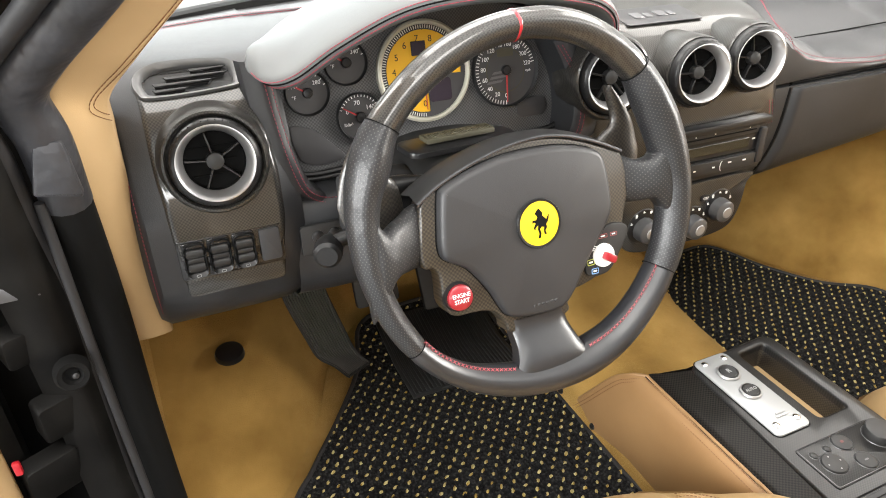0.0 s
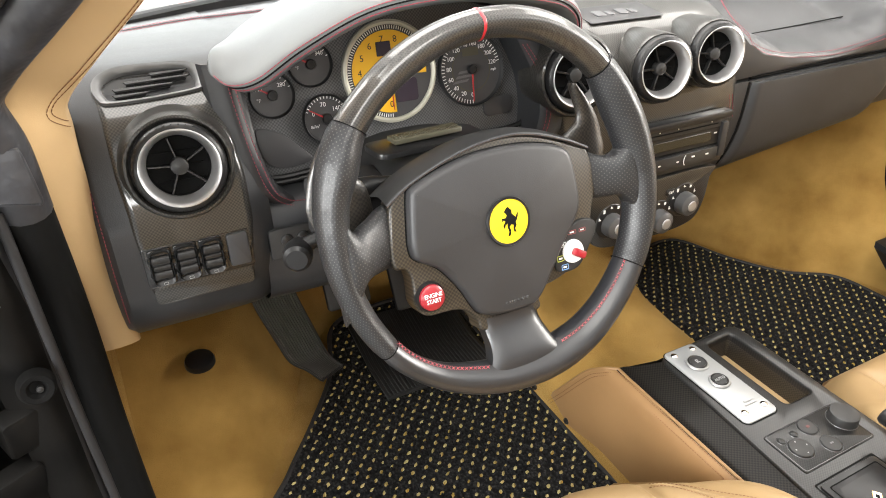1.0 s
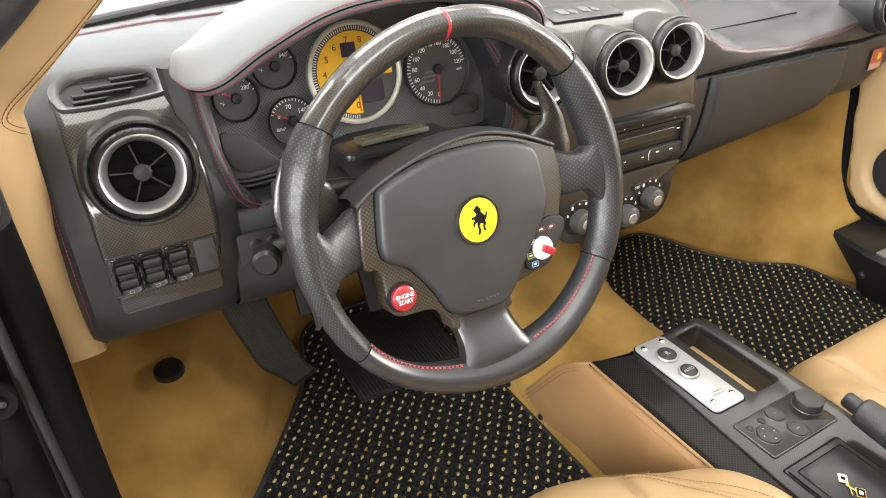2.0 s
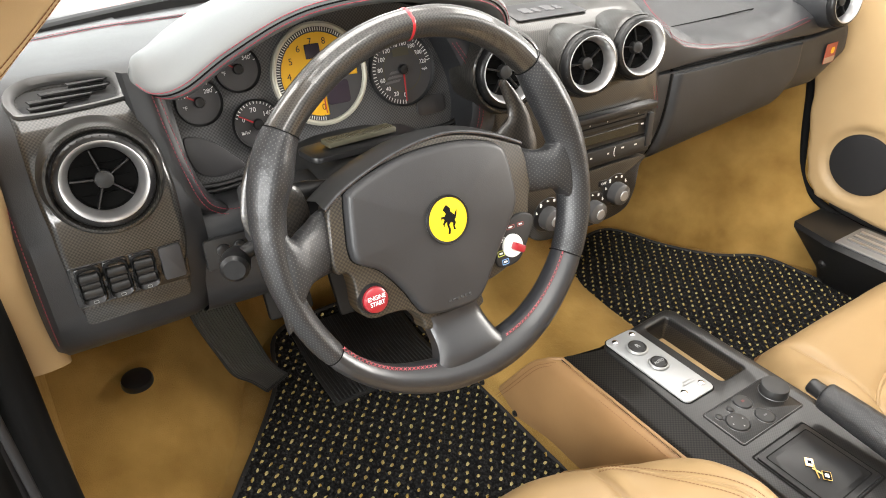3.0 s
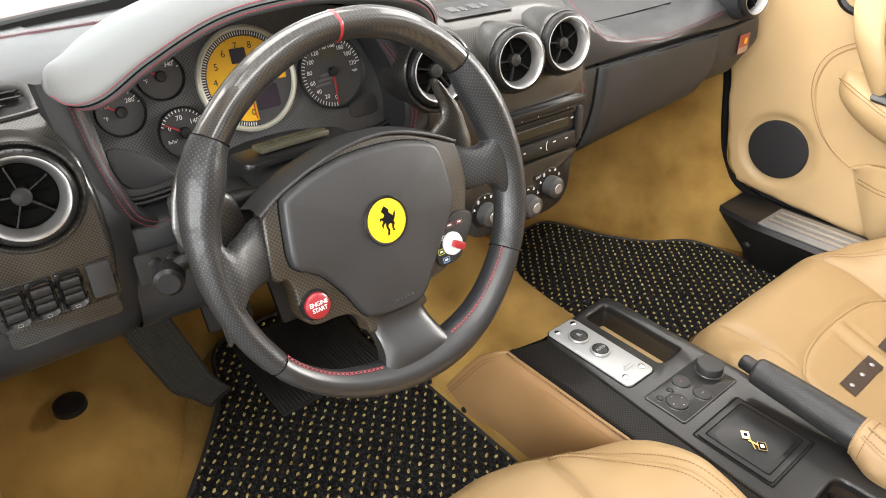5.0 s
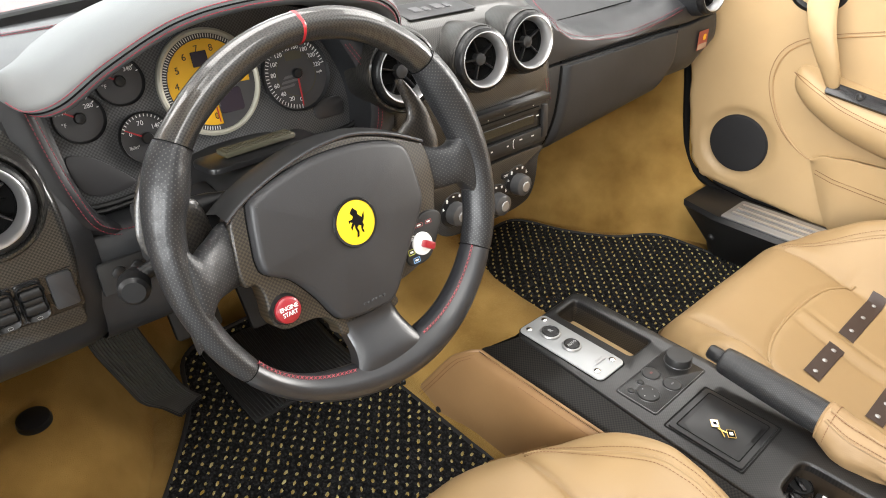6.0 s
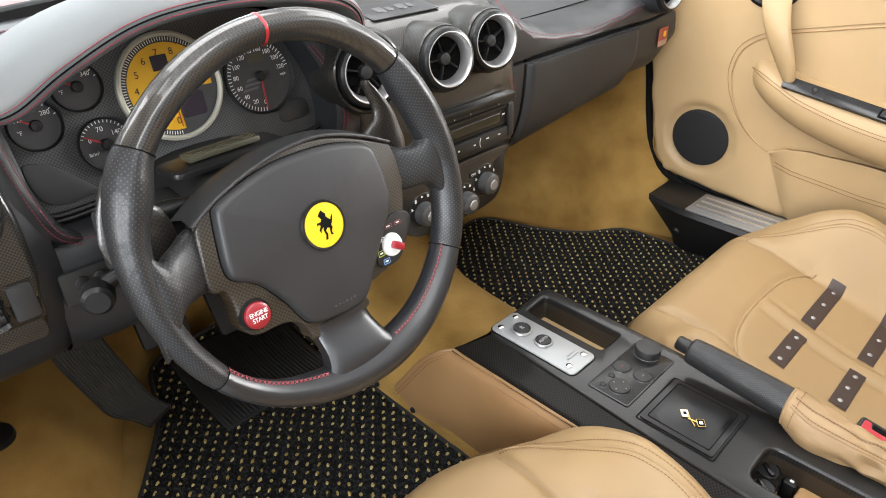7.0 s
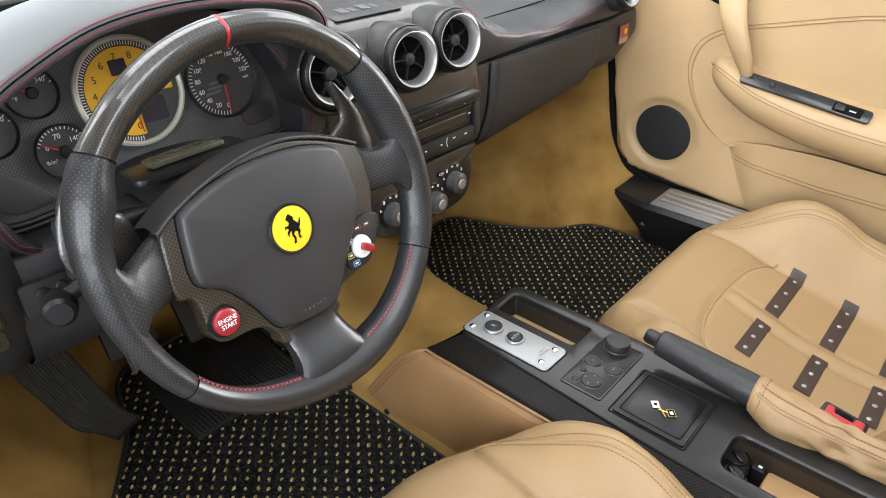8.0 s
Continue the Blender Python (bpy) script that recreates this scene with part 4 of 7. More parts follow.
# switch bank
bank = thing("switch_bank", axes_at((-0.263, 0.150, 0.4685), (0, -1, 0.08)), "row of three black rocker switches and a blank", "switch")
part("frame", slab(rounded(0.106, 0.045, 0.004, 4), 0.005, 0.0015, 2, -0.004), GLOSS, bank, "black switch frame")
for k in range(3):
    x = -0.037 + k * 0.0245
    w = part("switch", moved(slab(rounded(0.0225, 0.040, 0.003, 4), 0.003, 0.0012, 2), Matrix.Translation((x, 0, 0.001))), GLOSS, bank, "black rocker switch")
    for dy, rad, out in ((0.0080, 0.0060, 0.0028), (0.0000, 0.0046, 0.0020), (-0.0080, 0.0058, 0.0026)):
        part("rocker", tube([(x - 0.0078, dy, out - 0.002), (x - 0.0072, dy, out), (x + 0.0072, dy, out), (x + 0.0078, dy, out - 0.002)], [rad * 0.8, rad, rad, rad * 0.8], 18), PLASTIC, w)
    part("rocker_guard", loft([[(q[0], q[1], 0.004) for q in rounded(0.0215, 0.039, 0.006, 4, x, 0.0)], [(q[0], q[1], 0.0075) for q in rounded(0.0200, 0.0370, 0.006, 4, x, 0.0)], [(q[0], q[1], 0.0042) for q in rounded(0.0172, 0.0300, 0.004, 4, x, 0.001)]], True), PLASTIC, w, "raised black rim")
    o, i2 = rounded(0.0044, 0.0030, 0.0008, 3, x, -0.0160), rounded(0.0037, 0.0022, 0.0005, 3, x, -0.0160)
    part("switch_mark", loft([[(q[0], q[1], 0.0078) for q in o], [(q[0], q[1], 0.0078) for q in i2]], True), LIGHT_INK, w, "small white mark")
part("blank", moved(slab(rounded(0.0215, 0.036, 0.003, 4), 0.003, 0.0012, 2), Matrix.Translation((0.0385, 0.001, 0.002))), LACQUER, bank, "plain grey blank")
part("sill_strip", moved(slab(rounded(0.100, 0.020, 0.006, 4), 0.004, 0.0015, 2), Matrix.Translation((0.0, -0.0345, -0.006))), CARBON_FACE, bank)
# headlamp plate next to the stalk
lamp_plate = thing("headlamp_switch_plate", axes_at((-0.160, 0.157, 0.4575), (0, -1, 0.06)), "small black switch plate on the knee panel", "switch")
part("plate", slab(rounded(0.062, 0.036, 0.004, 4), 0.004, 0.0015, 2, -0.002), SATIN, lamp_plate)
for x in (-0.012, 0.006):
    part("button", lathe([(0.0, 0.0045), (0.0055, 0.0045), (0.0068, 0.0035), (0.007, 0.001)], 24, m=Matrix.Translation((x, 0.004, 0))), PLASTIC, lamp_plate)
    part("mark", slab(rounded(0.004, 0.002, 0.0005, 2, x, -0.009), 0.0003, 0, z=0.002), WHITE, lamp_plate)
# seams and edge stitching on the dash end and deck
part("stitching", stitch_row([on_left(-0.3415, 0.40 + 0.235 * i / 120) + Vector((-0.002, 0.004, 0)) for i in range(121)], 0.0042, 0.003, 0.0005, 0, (-1, -1, 0)), RED_THREAD, dash, "red stitching")
for dy in (0.0, 0.012):
    part("stitching", stitch_row(smooth_path([(-0.31, 0.352 + dy, 0.6480), (-0.262, 0.372 + dy, 0.6485), (-0.205, 0.392 + dy, 0.6487), (-0.13, 0.404 + dy, 0.6482), (-0.06, 0.409 + dy, 0.648)], 20), 0.0042, 0.003, 0.0005, 0), RED_THREAD, dash, "red stitching")
part("deck_seam", tube(smooth_path([(-0.31, 0.358, 0.6475), (-0.262, 0.378, 0.6478), (-0.205, 0.398, 0.6480), (-0.13, 0.410, 0.6476), (-0.06, 0.415, 0.647)], 8), 0.0016, 6), BLACK, dash)
# passenger pad: stitched edge, seam of the airbag flap
for off in (0.0, 0.0055):
    pts = smooth_path([(0.572 + off, 0.315, 0.6335), (0.553 + off, 0.275, 0.630), (0.536 + off, 0.245, 0.622), (0.529 + off, 0.218, 0.6095), (0.542 + off * 0.7, 0.199, 0.590 + off * 0.7), (0.56, 0.1975, 0.5735 + off), (0.60, 0.1975, 0.557 + off), (0.66, 0.1975, 0.546 + off), (0.76, 0.1975, 0.539 + off), (0.86, 0.1975, 0.547 + off), (0.93, 0.1975, 0.558 + off)], 30)
    part("stitching", stitch_row([q + Vector((0, off * 0.9, 0)) for q in pts], 0.0042, 0.003, 0.00055, 0, (0, -1, 0.5)), RED_THREAD, dash, "red stitching")
part("flap_seam", tube([(0.66, 0.302, 0.5575), (0.78, 0.305, 0.5585), (0.92, 0.306, 0.562), (1.0, 0.31, 0.585)], 0.0012, 6), DEEP, dash)
# glove box lid, standing a little proud of the pad, with a dark gap round it
rows = []
for k in [0.0, 0.004, 0.010, 0.018, 0.030, 0.045] + [0.07 + 0.86 * i / 26 for i in range(27)] + [0.955, 0.970, 0.982, 0.990, 0.996, 1.0]:
    x = 0.574 + (0.926 - 0.574) * k
    prof = passenger_profile(x)
    (y2, z2), (y3, z3), (y4, z4), (y5, z5) = prof[2:6]
    d = -0.003 + 0.013 * math.sin(math.pi / 2 * min(1.0, min(k, 1 - k) / 0.035))
    lean = 0.036 - 0.014 * k
    rows.append(smooth_path([(x - lean, y2 + 0.012, z2 + 0.004), (x - lean, y2 - d, z2 + 0.006), (x - lean * 0.8, y3 - d, z3), (x - lean * 0.35, y4 - d, z4), (x - lean * 0.06, y5 - d + 0.0005, z5 - 0.001), (x, y5 - d + 0.003, z5 + 0.003), (x, y5 + 0.006, z5 + 0.005)], 4))
part("glove_box_lid", loft(rows), BLACK, dash, "black leather glove box lid")
part("lid_gap", tube([(x, passenger_profile(x)[7][0] - 0.006, passenger_profile(x)[7][1] + 0.0005) for x in [0.574 + 0.36 * i / 30 for i in range(31)]], 0.0030, 8, up=(0, 1, 0)), DEEP, dash, "dark gap over the lid")
part("lid_gap", tube([q + Vector((-0.0035, -0.0015, 0)) for q in rows[0][4:21]], 0.0034, 8, up=(0, 1, 0)), DEEP, dash, "dark gap beside the lid")
part("lid_gap", tube([q + Vector((0.0035, -0.0015, 0)) for q in rows[-1][4:23]], 0.0026, 8, up=(0, 1, 0)), DEEP, dash, "dark gap beside the lid")
for off in (0.0, 0.006):
    part("stitching", stitch_row(smooth_path([(0.509 + off, 0.181, 0.512), (0.513 + off, 0.1795, 0.495), (0.517 + off, 0.1785, 0.478)], 10), 0.0042, 0.003, 0.0005, 0, (0, -1, 0)), RED_THREAD, dash, "red stitching")
sticker = part("sticker", moved(slab(rounded(0.042, 0.038, 0.001, 2), 0.0006, 0), axes_at((1.0266, 0.1930, 0.487), (0.06, -1, 0.02))), STICKER, dash, "small red and gold sticker")
part("sticker_mark", moved(slab(rounded(0.013, 0.012, 0.004, 3), 0.0004, 0), axes_at((1.0320, 0.1923, 0.492), (0.06, -1, 0.02))), DIAL_YELLOW, sticker)
part("sticker_mark", moved(slab(rounded(0.039, 0.011, 0.001, 2), 0.0004, 0), axes_at((1.0266, 0.1922, 0.4745), (0.06, -1, 0.02))), STICKER_PALE, sticker)
# badge plate on the centre deck; its raised letters cannot be read
badge = part("badge_plate", moved(slab(rounded(0.128, 0.058, 0.003, 3), 0.0014, 0.0005, 2), axes_at((0.355, 0.278, 0.6262), (0, -0.14, 1), (0, 1, 0.14))), LACQUER, dash, "dark badge plate with raised bars")
for k in range(4):
    part("badge_bar", moved(block(-0.038 + k * 0.020, -0.022 + k * 0.020 - 0.006 * (k % 2), -0.009, 0.009 - 0.004 * (k % 2), 0.0012, 0.0028, 0.0007, 1), axes_at((0.355, 0.278, 0.6262), (0, -0.14, 1), (0, 1, 0.14))), FAINT, badge)

# ---- radio ----
radio = thing("radio", axes_at((0.405, 0.169, 0.452), (0, -1, 0.05)), "black car radio with small white button marks", "radio")
part("case", slab(rounded(0.192, 0.072, 0.003, 3), 0.006, 0.0015, 2, -0.004), PLASTIC, radio)
part("shelf", block(-0.096, 0.092, 0.0365, 0.0475, -0.004, 0.014, 0.003), PLASTIC, radio, "black ledge over the radio")
part("upper_strip", block(-0.088, 0.080, 0.0215, 0.0340, 0.0, 0.0050, 0.0015), SATIN, radio, "black strip with a disc slot")
part("slot", block(-0.080, 0.074, 0.0265, 0.0288, 0.0045, 0.0054, 0.0003, 1), DEEP, radio)
for x in (-0.040, -0.005, 0.060):
    part("strip_dot", lathe([(0.0, 0.0008), (0.0009, 0.0006), (0.0012, 0.0)], 10, m=Matrix.Translation((x, 0.0316, 0.0048))), WHITE, radio)
part("display", slab(rounded(0.150, 0.0145, 0.002, 3, -0.010, 0.0085), 0.002, 0.0008, 1, 0.002), RADIO_FACE, radio, "dark olive display")
part("key_strip", block(-0.085, 0.080, -0.028, -0.008, 0.001, 0.0075, 0.002), SATIN, radio, "lower key row")
part("slot", block(-0.085, 0.084, -0.0065, -0.0045, 0.0015, 0.0032, 0.0005, 1), DEEP, radio)
for x, y, w in ((-0.06, -0.016, 0.004), (-0.035, -0.018, 0.004), (0.0, -0.018, 0.004), (0.03, -0.015, 0.006), (0.058, -0.016, 0.006), (0.060, 0.011, 0.005), (0.0745, 0.012, 0.006), (-0.07, 0.011, 0.005)):
    part("key_mark", slab(rounded(w, 0.0022, 0.0004, 2, x, y), 0.0004, 0, z=0.0076 if y < 0 else 0.0022), WHITE, radio)
part("key_arc", tube([(0.016 - 0.004 * math.cos(a), -0.018 + 0.008 * math.sin(a), 0.0078) for a in [-1.2 + 0.3 * i for i in range(9)]], 0.0006, 6), WHITE, radio)
part("end_key", block(0.082, 0.095, -0.026, 0.028, 0.0, 0.008, 0.003), LACQUER, radio, "grey end key")

# ---- climate panel ----
clim = thing("climate_panel", axes_at((0.375, 0.160, 0.372), (0, -1, 0.06)), "carbon climate panel with three round grey knobs", "climate control")
outl = smooth_path([(-0.128, 0.036, 0), (-0.129, 0.005, 0), (-0.122, -0.025, 0), (-0.10, -0.046, 0), (-0.06, -0.053, 0), (0.0, -0.054, 0), (0.055, -0.052, 0), (0.088, -0.042, 0), (0.103, -0.015, 0), (0.108, 0.022, 0), (0.112, 0.040, 0), (0.0, 0.041, 0)], 5, True)
part("panel", slab([(q.x, q.y) for q in outl], 0.012, 0.003, 2, -0.012), CARBON_FACE, clim, "carbon panel")
part("side", loft([[(q.x, q.y, -0.011) for q in outl], [(q.x * 0.98, q.y, -0.08) for q in outl]], True), SATIN, clim)
for x, y in ((-0.083, -0.011), (0.008, -0.026), (0.056, -0.008)):
    kn = part("knob", lathe([(0.0, 0.020), (0.0085, 0.020), (0.0100, 0.0195), (0.0150, 0.0180), (0.0168, 0.0165), (0.0175, 0.010), (0.0182, 0.0)], 12, m=Matrix.Translation((x, y, 0))), KNOB, clim, "grey-black knob")
    part("knob_cap", lathe([(0.0, 0.0215), (0.0075, 0.0212), (0.0088, 0.0195)], 32, m=Matrix.Translation((x, y, 0))), STEEL, kn, "grey cap")
    part("knob_plate", lathe([(0.0, 0.0012), (0.026, 0.0012), (0.027, 0.0)], 40, m=Matrix.Translation((x, y + 0.004, 0))), PLASTIC, clim)
    for k in range(5):
        a = radians(30 + k * 32)
        mx, my = x + 0.0238 * math.cos(a), y + 0.003 + 0.0238 * math.sin(a)
        part("mark", slab(rounded(0.0018 + 0.0016 * (k % 2), 0.0058 - 0.0016 * (k % 3), 0.0007, 2, mx, my), 0.0004, 0, z=0.0012), WHITE, clim)
        part("mark", slab(rounded(0.0040 - 0.0012 * (k % 2), 0.0016, 0.0005, 2, mx + 0.0006, my - 0.0010 + 0.0014 * (k % 2)), 0.0004, 0, z=0.0013), WHITE, clim)
part("off_key", slab(rounded(0.018, 0.010, 0.003, 3, 0.028, 0.014), 0.002, 0.0008, 2, 0.0), PLASTIC, clim, "small black key")
part("key_word", moved(lettering("OFF", 0.006, 0.0001), Matrix.Translation((0.028, 0.014, 0.0022))), WHITE, clim)


# ---- steering wheel ----
WHEEL = axes_at((0, 0, 0.53), (0, -math.cos(radians(18)), math.sin(radians(18))))
wheel = thing("steering_wheel", WHEEL, "black leather and carbon sports steering wheel with red stitching", "steering wheel")


RIM = [(-180, 0.1865, 0.1560), (-165, 0.1850, 0.1590), (-150, 0.1855, 0.1615), (-138, 0.1865, 0.1640), (-125, 0.1872, 0.1622), (-110, 0.1878, 0.1560), (-92, 0.1895, 0.1520), (-76, 0.1915, 0.1512), (-62, 0.1908, 0.1528), (-45, 0.1882, 0.1518), (-30, 0.1870, 0.1500), (-16, 0.1858, 0.1465),
       (-4, 0.1842, 0.1430), (10, 0.1833, 0.1398), (24, 0.1833, 0.1395), (34, 0.1833, 0.1430), (43, 0.1833, 0.1502), (55, 0.1835, 0.1528), (68, 0.1838, 0.1542), (80, 0.1820, 0.1536), (92, 0.1798, 0.1530), (105, 0.1790, 0.1518), (118, 0.1800, 0.1510), (130, 0.1818, 0.1522), (140, 0.1845, 0.1545), (148, 0.1888, 0.1540), (157, 0.1905, 0.1500), (168, 0.1890, 0.1545), (180, 0.1865, 0.1560)]
RIM_OUT, RIM_IN = [(a, o) for a, o, i in RIM], [(a, i) for a, o, i in RIM]


def rim_point(a):
    """Centre line and half-thickness of the rim at an angle in degrees."""
    b = (a + 180) % 360 - 180
    o, i = curve(RIM_OUT, b), curve(RIM_IN, b)
    c, s = math.cos(radians(a)), math.sin(radians(a))
    half = (o - i) / 2 / (1.0 + 0.17 * c * c)
    return Vector((0.005 + (o + i) / 2 * c, 0.003 + (o + i) / 2 * s, 0.0)), half


def rim_span(a0, a1, swell=0.0):
    n = max(4, int((a1 - a0) / 3))
    rows = []
    for i in range(n + 1):
        a = a0 + (a1 - a0) * i / n
        p, r = rim_point(a)
        if i in (0, n):
            r -= 0.0006
        r += swell
        out = Vector((math.cos(radians(a)), math.sin(radians(a)), 0))
        ring = []
        for j in range(36):
            b = 2 * math.pi * j / 36
            k = 1.0 + 0.035 * math.cos(4 * b) - 0.05 * math.exp(-((b - 1.05) / 0.12) ** 2)
            ring.append(p + out * r * k * math.cos(b) + Vector((0, 0, 1.15 * r * k * math.sin(b))))
        rows.append(ring)
    bm = loft(rows, True)
    uv = bm.loops.layers.uv.new("UVMap")
    for k, f in enumerate(bm.faces):
        i, j = divmod(k, 36)
        for loop, (di, dj) in zip(f.loops, ((0, 0), (0, 1), (1, 1), (1, 0))):
            loop[uv].uv = (0.17 * radians(a0 + (a1 - a0) * (i + di) / n), 0.0170 * 2 * math.pi * (j + dj) / 36)
    return bm


part("rim_top", rim_span(43.5, 145.5), CARBON_RIM, wheel, "glossy carbon rim top")
part("grip", rim_span(145.5, 217, 0.0006), PERFORATED_GRIP, wheel, "perforated black leather grip")
part("grip", rim_span(-33.5, 43.5, 0.0006), PERFORATED_GRIP, wheel, "perforated black leather grip")
part("rim_bottom", rim_span(217, 326.5, 0.0003), SMOOTH, wheel, "smooth black leather rim bottom")
part("centre_mark", rim_span(92.0, 93.2, 0.0005), RED, wheel, "red centre mark")
for a in (43.5, 145.5, 217, 326.5):
    p, r = rim_point(a)
    out = Vector((math.cos(radians(a)), math.sin(radians(a)), 0))
    ring = [p + out * (r + 0.0005) * math.cos(2 * math.pi * j / 32) + Vector((0, 0, 1.15 * (r + 0.0005) * math.sin(2 * math.pi * j / 32))) for j in range(32)]
    part("rim_joint", tube(ring, 0.0005, 6, True, up=(-out.y, out.x, 0.01)), DEEP, wheel, "dark joint line")
for a0, a1 in ((217, 254), (285, 326)):
    pts = []
    for i in range(60):
        a = a0 + (a1 - a0) * i / 59
        p, r = rim_point(a)
        out = Vector((math.cos(radians(a)), math.sin(radians(a)), 0))
        pts.append(p + (-out * 0.86 + Vector((0, 0, 0.66))) * (r + 0.0008))
    for s in (0.9, -0.9):
        part("stitching", stitch_row(pts, 0.0046, 0.0046, 0.00042, s, (0, 0, 1)), PINK_THREAD, wheel, "red cross stitching")


def plate(outline, thick, mat, name, z=0.0, bevel=0.004, label="", per=4, dome=0.0, parent=None):
    pts = smooth_path([(x, y, 0) for x, y in outline], per, True)
    bm = slab([(p.x, p.y) for p in pts], thick, bevel, 3, z)
    if dome:
        top = max(v.co.z for v in bm.verts)
        inner = [f for f in bm.faces if f.normal.z > 0.9 and len(f.verts) > 8]
        for f in inner:
            c = bmesh.ops.poke(bm, faces=[f])
            for v in c["verts"]:
                v.co.z += dome
    return part(name, bm, mat, parent or wheel, label)


# carbon body that carries the airbag cover, with pods for the start button and the mode switch
plate([(-0.1097, 0.0279), (-0.0967, 0.0373), (-0.0659, 0.0508), (-0.0344, 0.0613), (-0.0031, 0.0665), (0.0285, 0.0655), (0.0604, 0.0580), (0.0967, 0.0435), (0.108, 0.038), (0.113, 0.020), (0.114, -0.003), (0.109, -0.021), (0.1055, -0.036), (0.1035, -0.047), (0.096, -0.059), (0.084, -0.072), (0.0715, -0.0822), (0.0525, -0.0880),
       (0.0405, -0.0905), (0.0335, -0.0995), (0.029, -0.113), (-0.031, -0.117), (-0.0394, -0.1035), (-0.0487, -0.0918), (-0.059, -0.0868), (-0.0722, -0.0853), (-0.0871, -0.0847), (-0.0960, -0.0798), (-0.1010, -0.0688), (-0.1006, -0.0549), (-0.1012, -0.0415), (-0.1055, -0.0340), (-0.1135, -0.0325), (-0.1168, -0.0224), (-0.1145, 0.0033)],
      0.022, CARBON_FINE, "carbon_body", -0.025, 0.003, "brown-black carbon spoke body")
# airbag cover
COVER = [(-0.0905, 0.0385), (-0.075, 0.0455), (-0.052, 0.0525), (-0.023, 0.0580), (0.013, 0.0590), (0.044, 0.0560), (0.072, 0.0475), (0.0815, 0.034), (0.0860, 0.003), (0.0855, -0.015), (0.0765, -0.031), (0.0625, -0.049), (0.0480, -0.070), (0.0335, -0.0905), (0.0225, -0.1000), (0.0075, -0.1020), (-0.0181, -0.1005), (-0.0367, -0.0960), (-0.0450, -0.0860), (-0.0555, -0.0655), (-0.074, -0.0405), (-0.0955, -0.0268), (-0.0995, -0.015), (-0.0985, 0.0002), (-0.0945, 0.0298)]
plate([(x * 1.016, y * 1.018 + 0.0003) for x, y in COVER], 0.0032, DEEP, "cover_gap", -0.006, 0.0006, "dark gap round the cover")
plate(COVER, 0.013, AIRBAG, "airbag_cover", -0.004, 0.006, "smooth black leather airbag cover", dome=0.0035)


# side spokes, leather
def spoke(rows, name, mat, label):
    rr = []
    for x, y0, y1, z, deep in rows:
        mid, half = (y0 + y1) / 2, (y1 - y0) / 2
        rr.append([(x, mid + half * math.sin(a), z + deep * math.copysign(abs(math.cos(a)) ** 0.6, math.cos(a))) for a in [2 * math.pi * j / 24 for j in range(24)]])
    rr = list(map(list, zip(*[smooth_path(c, 4) for c in zip(*rr)])))
    part(name, capped(rr), mat, wheel, label)


spoke([(-0.106, -0.0315, 0.0275, -0.020, 0.013), (-0.1175, -0.0318, 0.0238, -0.018, 0.0145), (-0.129, -0.0318, 0.0185, -0.012, 0.0145), (-0.140, -0.0325, 0.0148, -0.005, 0.0150), (-0.149, -0.0405, 0.0125, -0.001, 0.0150), (-0.158, -0.058, 0.030, 0.0, 0.0140), (-0.170, -0.070, 0.045, 0.0, 0.007)], "spoke", PERFORATED, "creased leather spoke with fine holes")
spoke([(0.102, -0.0145, 0.0425, -0.020, 0.013), (0.1145, -0.0155, 0.0345, -0.016, 0.0145), (0.128, -0.0150, 0.0285, -0.008, 0.0145), (0.140, -0.0150, 0.0300, -0.002, 0.0150), (0.148, -0.0230, 0.0400, 0.0, 0.0150), (0.158, -0.045, 0.060, 0.0, 0.0145), (0.170, -0.058, 0.074, 0.0, 0.007)], "spoke", PERFORATED, "creased leather spoke with fine holes")
rows = []
for i in range(25):
    y = -0.104 - 0.054 * i / 24
    x0 = curve([(-0.159, -0.049), (-0.153, -0.041), (-0.145, -0.0355), (-0.132, -0.032), (-0.118, -0.0325), (-0.104, -0.0345)], y)
    x1 = curve([(-0.159, 0.056), (-0.152, 0.047), (-0.144, 0.040), (-0.130, 0.0335), (-0.118, 0.030), (-0.104, 0.029)], y)
    k = min(1.0, max(0.0, (-0.108 - y) / 0.045))
    z = 0.016 * k * k * (3 - 2 * k)
    row = [(x0, y, z - 0.020), (x0, y, z - 0.006)]
    row += [(x0 + (x1 - x0) * (0.5 + 0.5 * s), y, z - 0.0055 * abs(s) ** 7 - 0.0012 * s * s) for s in [-1 + 2 * j / 28 for j in range(29)]]
    rows.append(row + [(x1, y, z - 0.006), (x1, y, z - 0.020)])
bm = loft(rows)
bmesh.ops.recalc_face_normals(bm, faces=bm.faces[:])
part("lower_spoke", bm, SMOOTH, wheel, "smooth black leather lower spoke")
# leather edge roll over the hub
top = smooth_path([(-0.113, 0.0275, -0.003), (-0.089, 0.0418, -0.003), (-0.053, 0.0558, -0.003), (-0.017, 0.0648, -0.003), (0.020, 0.0678, -0.003), (0.051, 0.0628, -0.003), (0.083, 0.0518, -0.003), (0.108, 0.0398, -0.003)], 10)
part("stitching", stitch_row([q + Vector((0, -0.0008, 0.0019)) for q in top], 0.0036, 0.0026, 0.0004), DARK_THREAD, wheel)
part("hub_edge", tube(top, 0.0019, 8), SMOOTH, wheel, "black leather edge roll")
rows = [[q + Vector((0, 0, 0)), q + Vector((0, 0.006, -0.018)), q + Vector((0, 0.004, -0.045))] for q in top]
part("hub_back", loft(rows), SATIN, wheel)

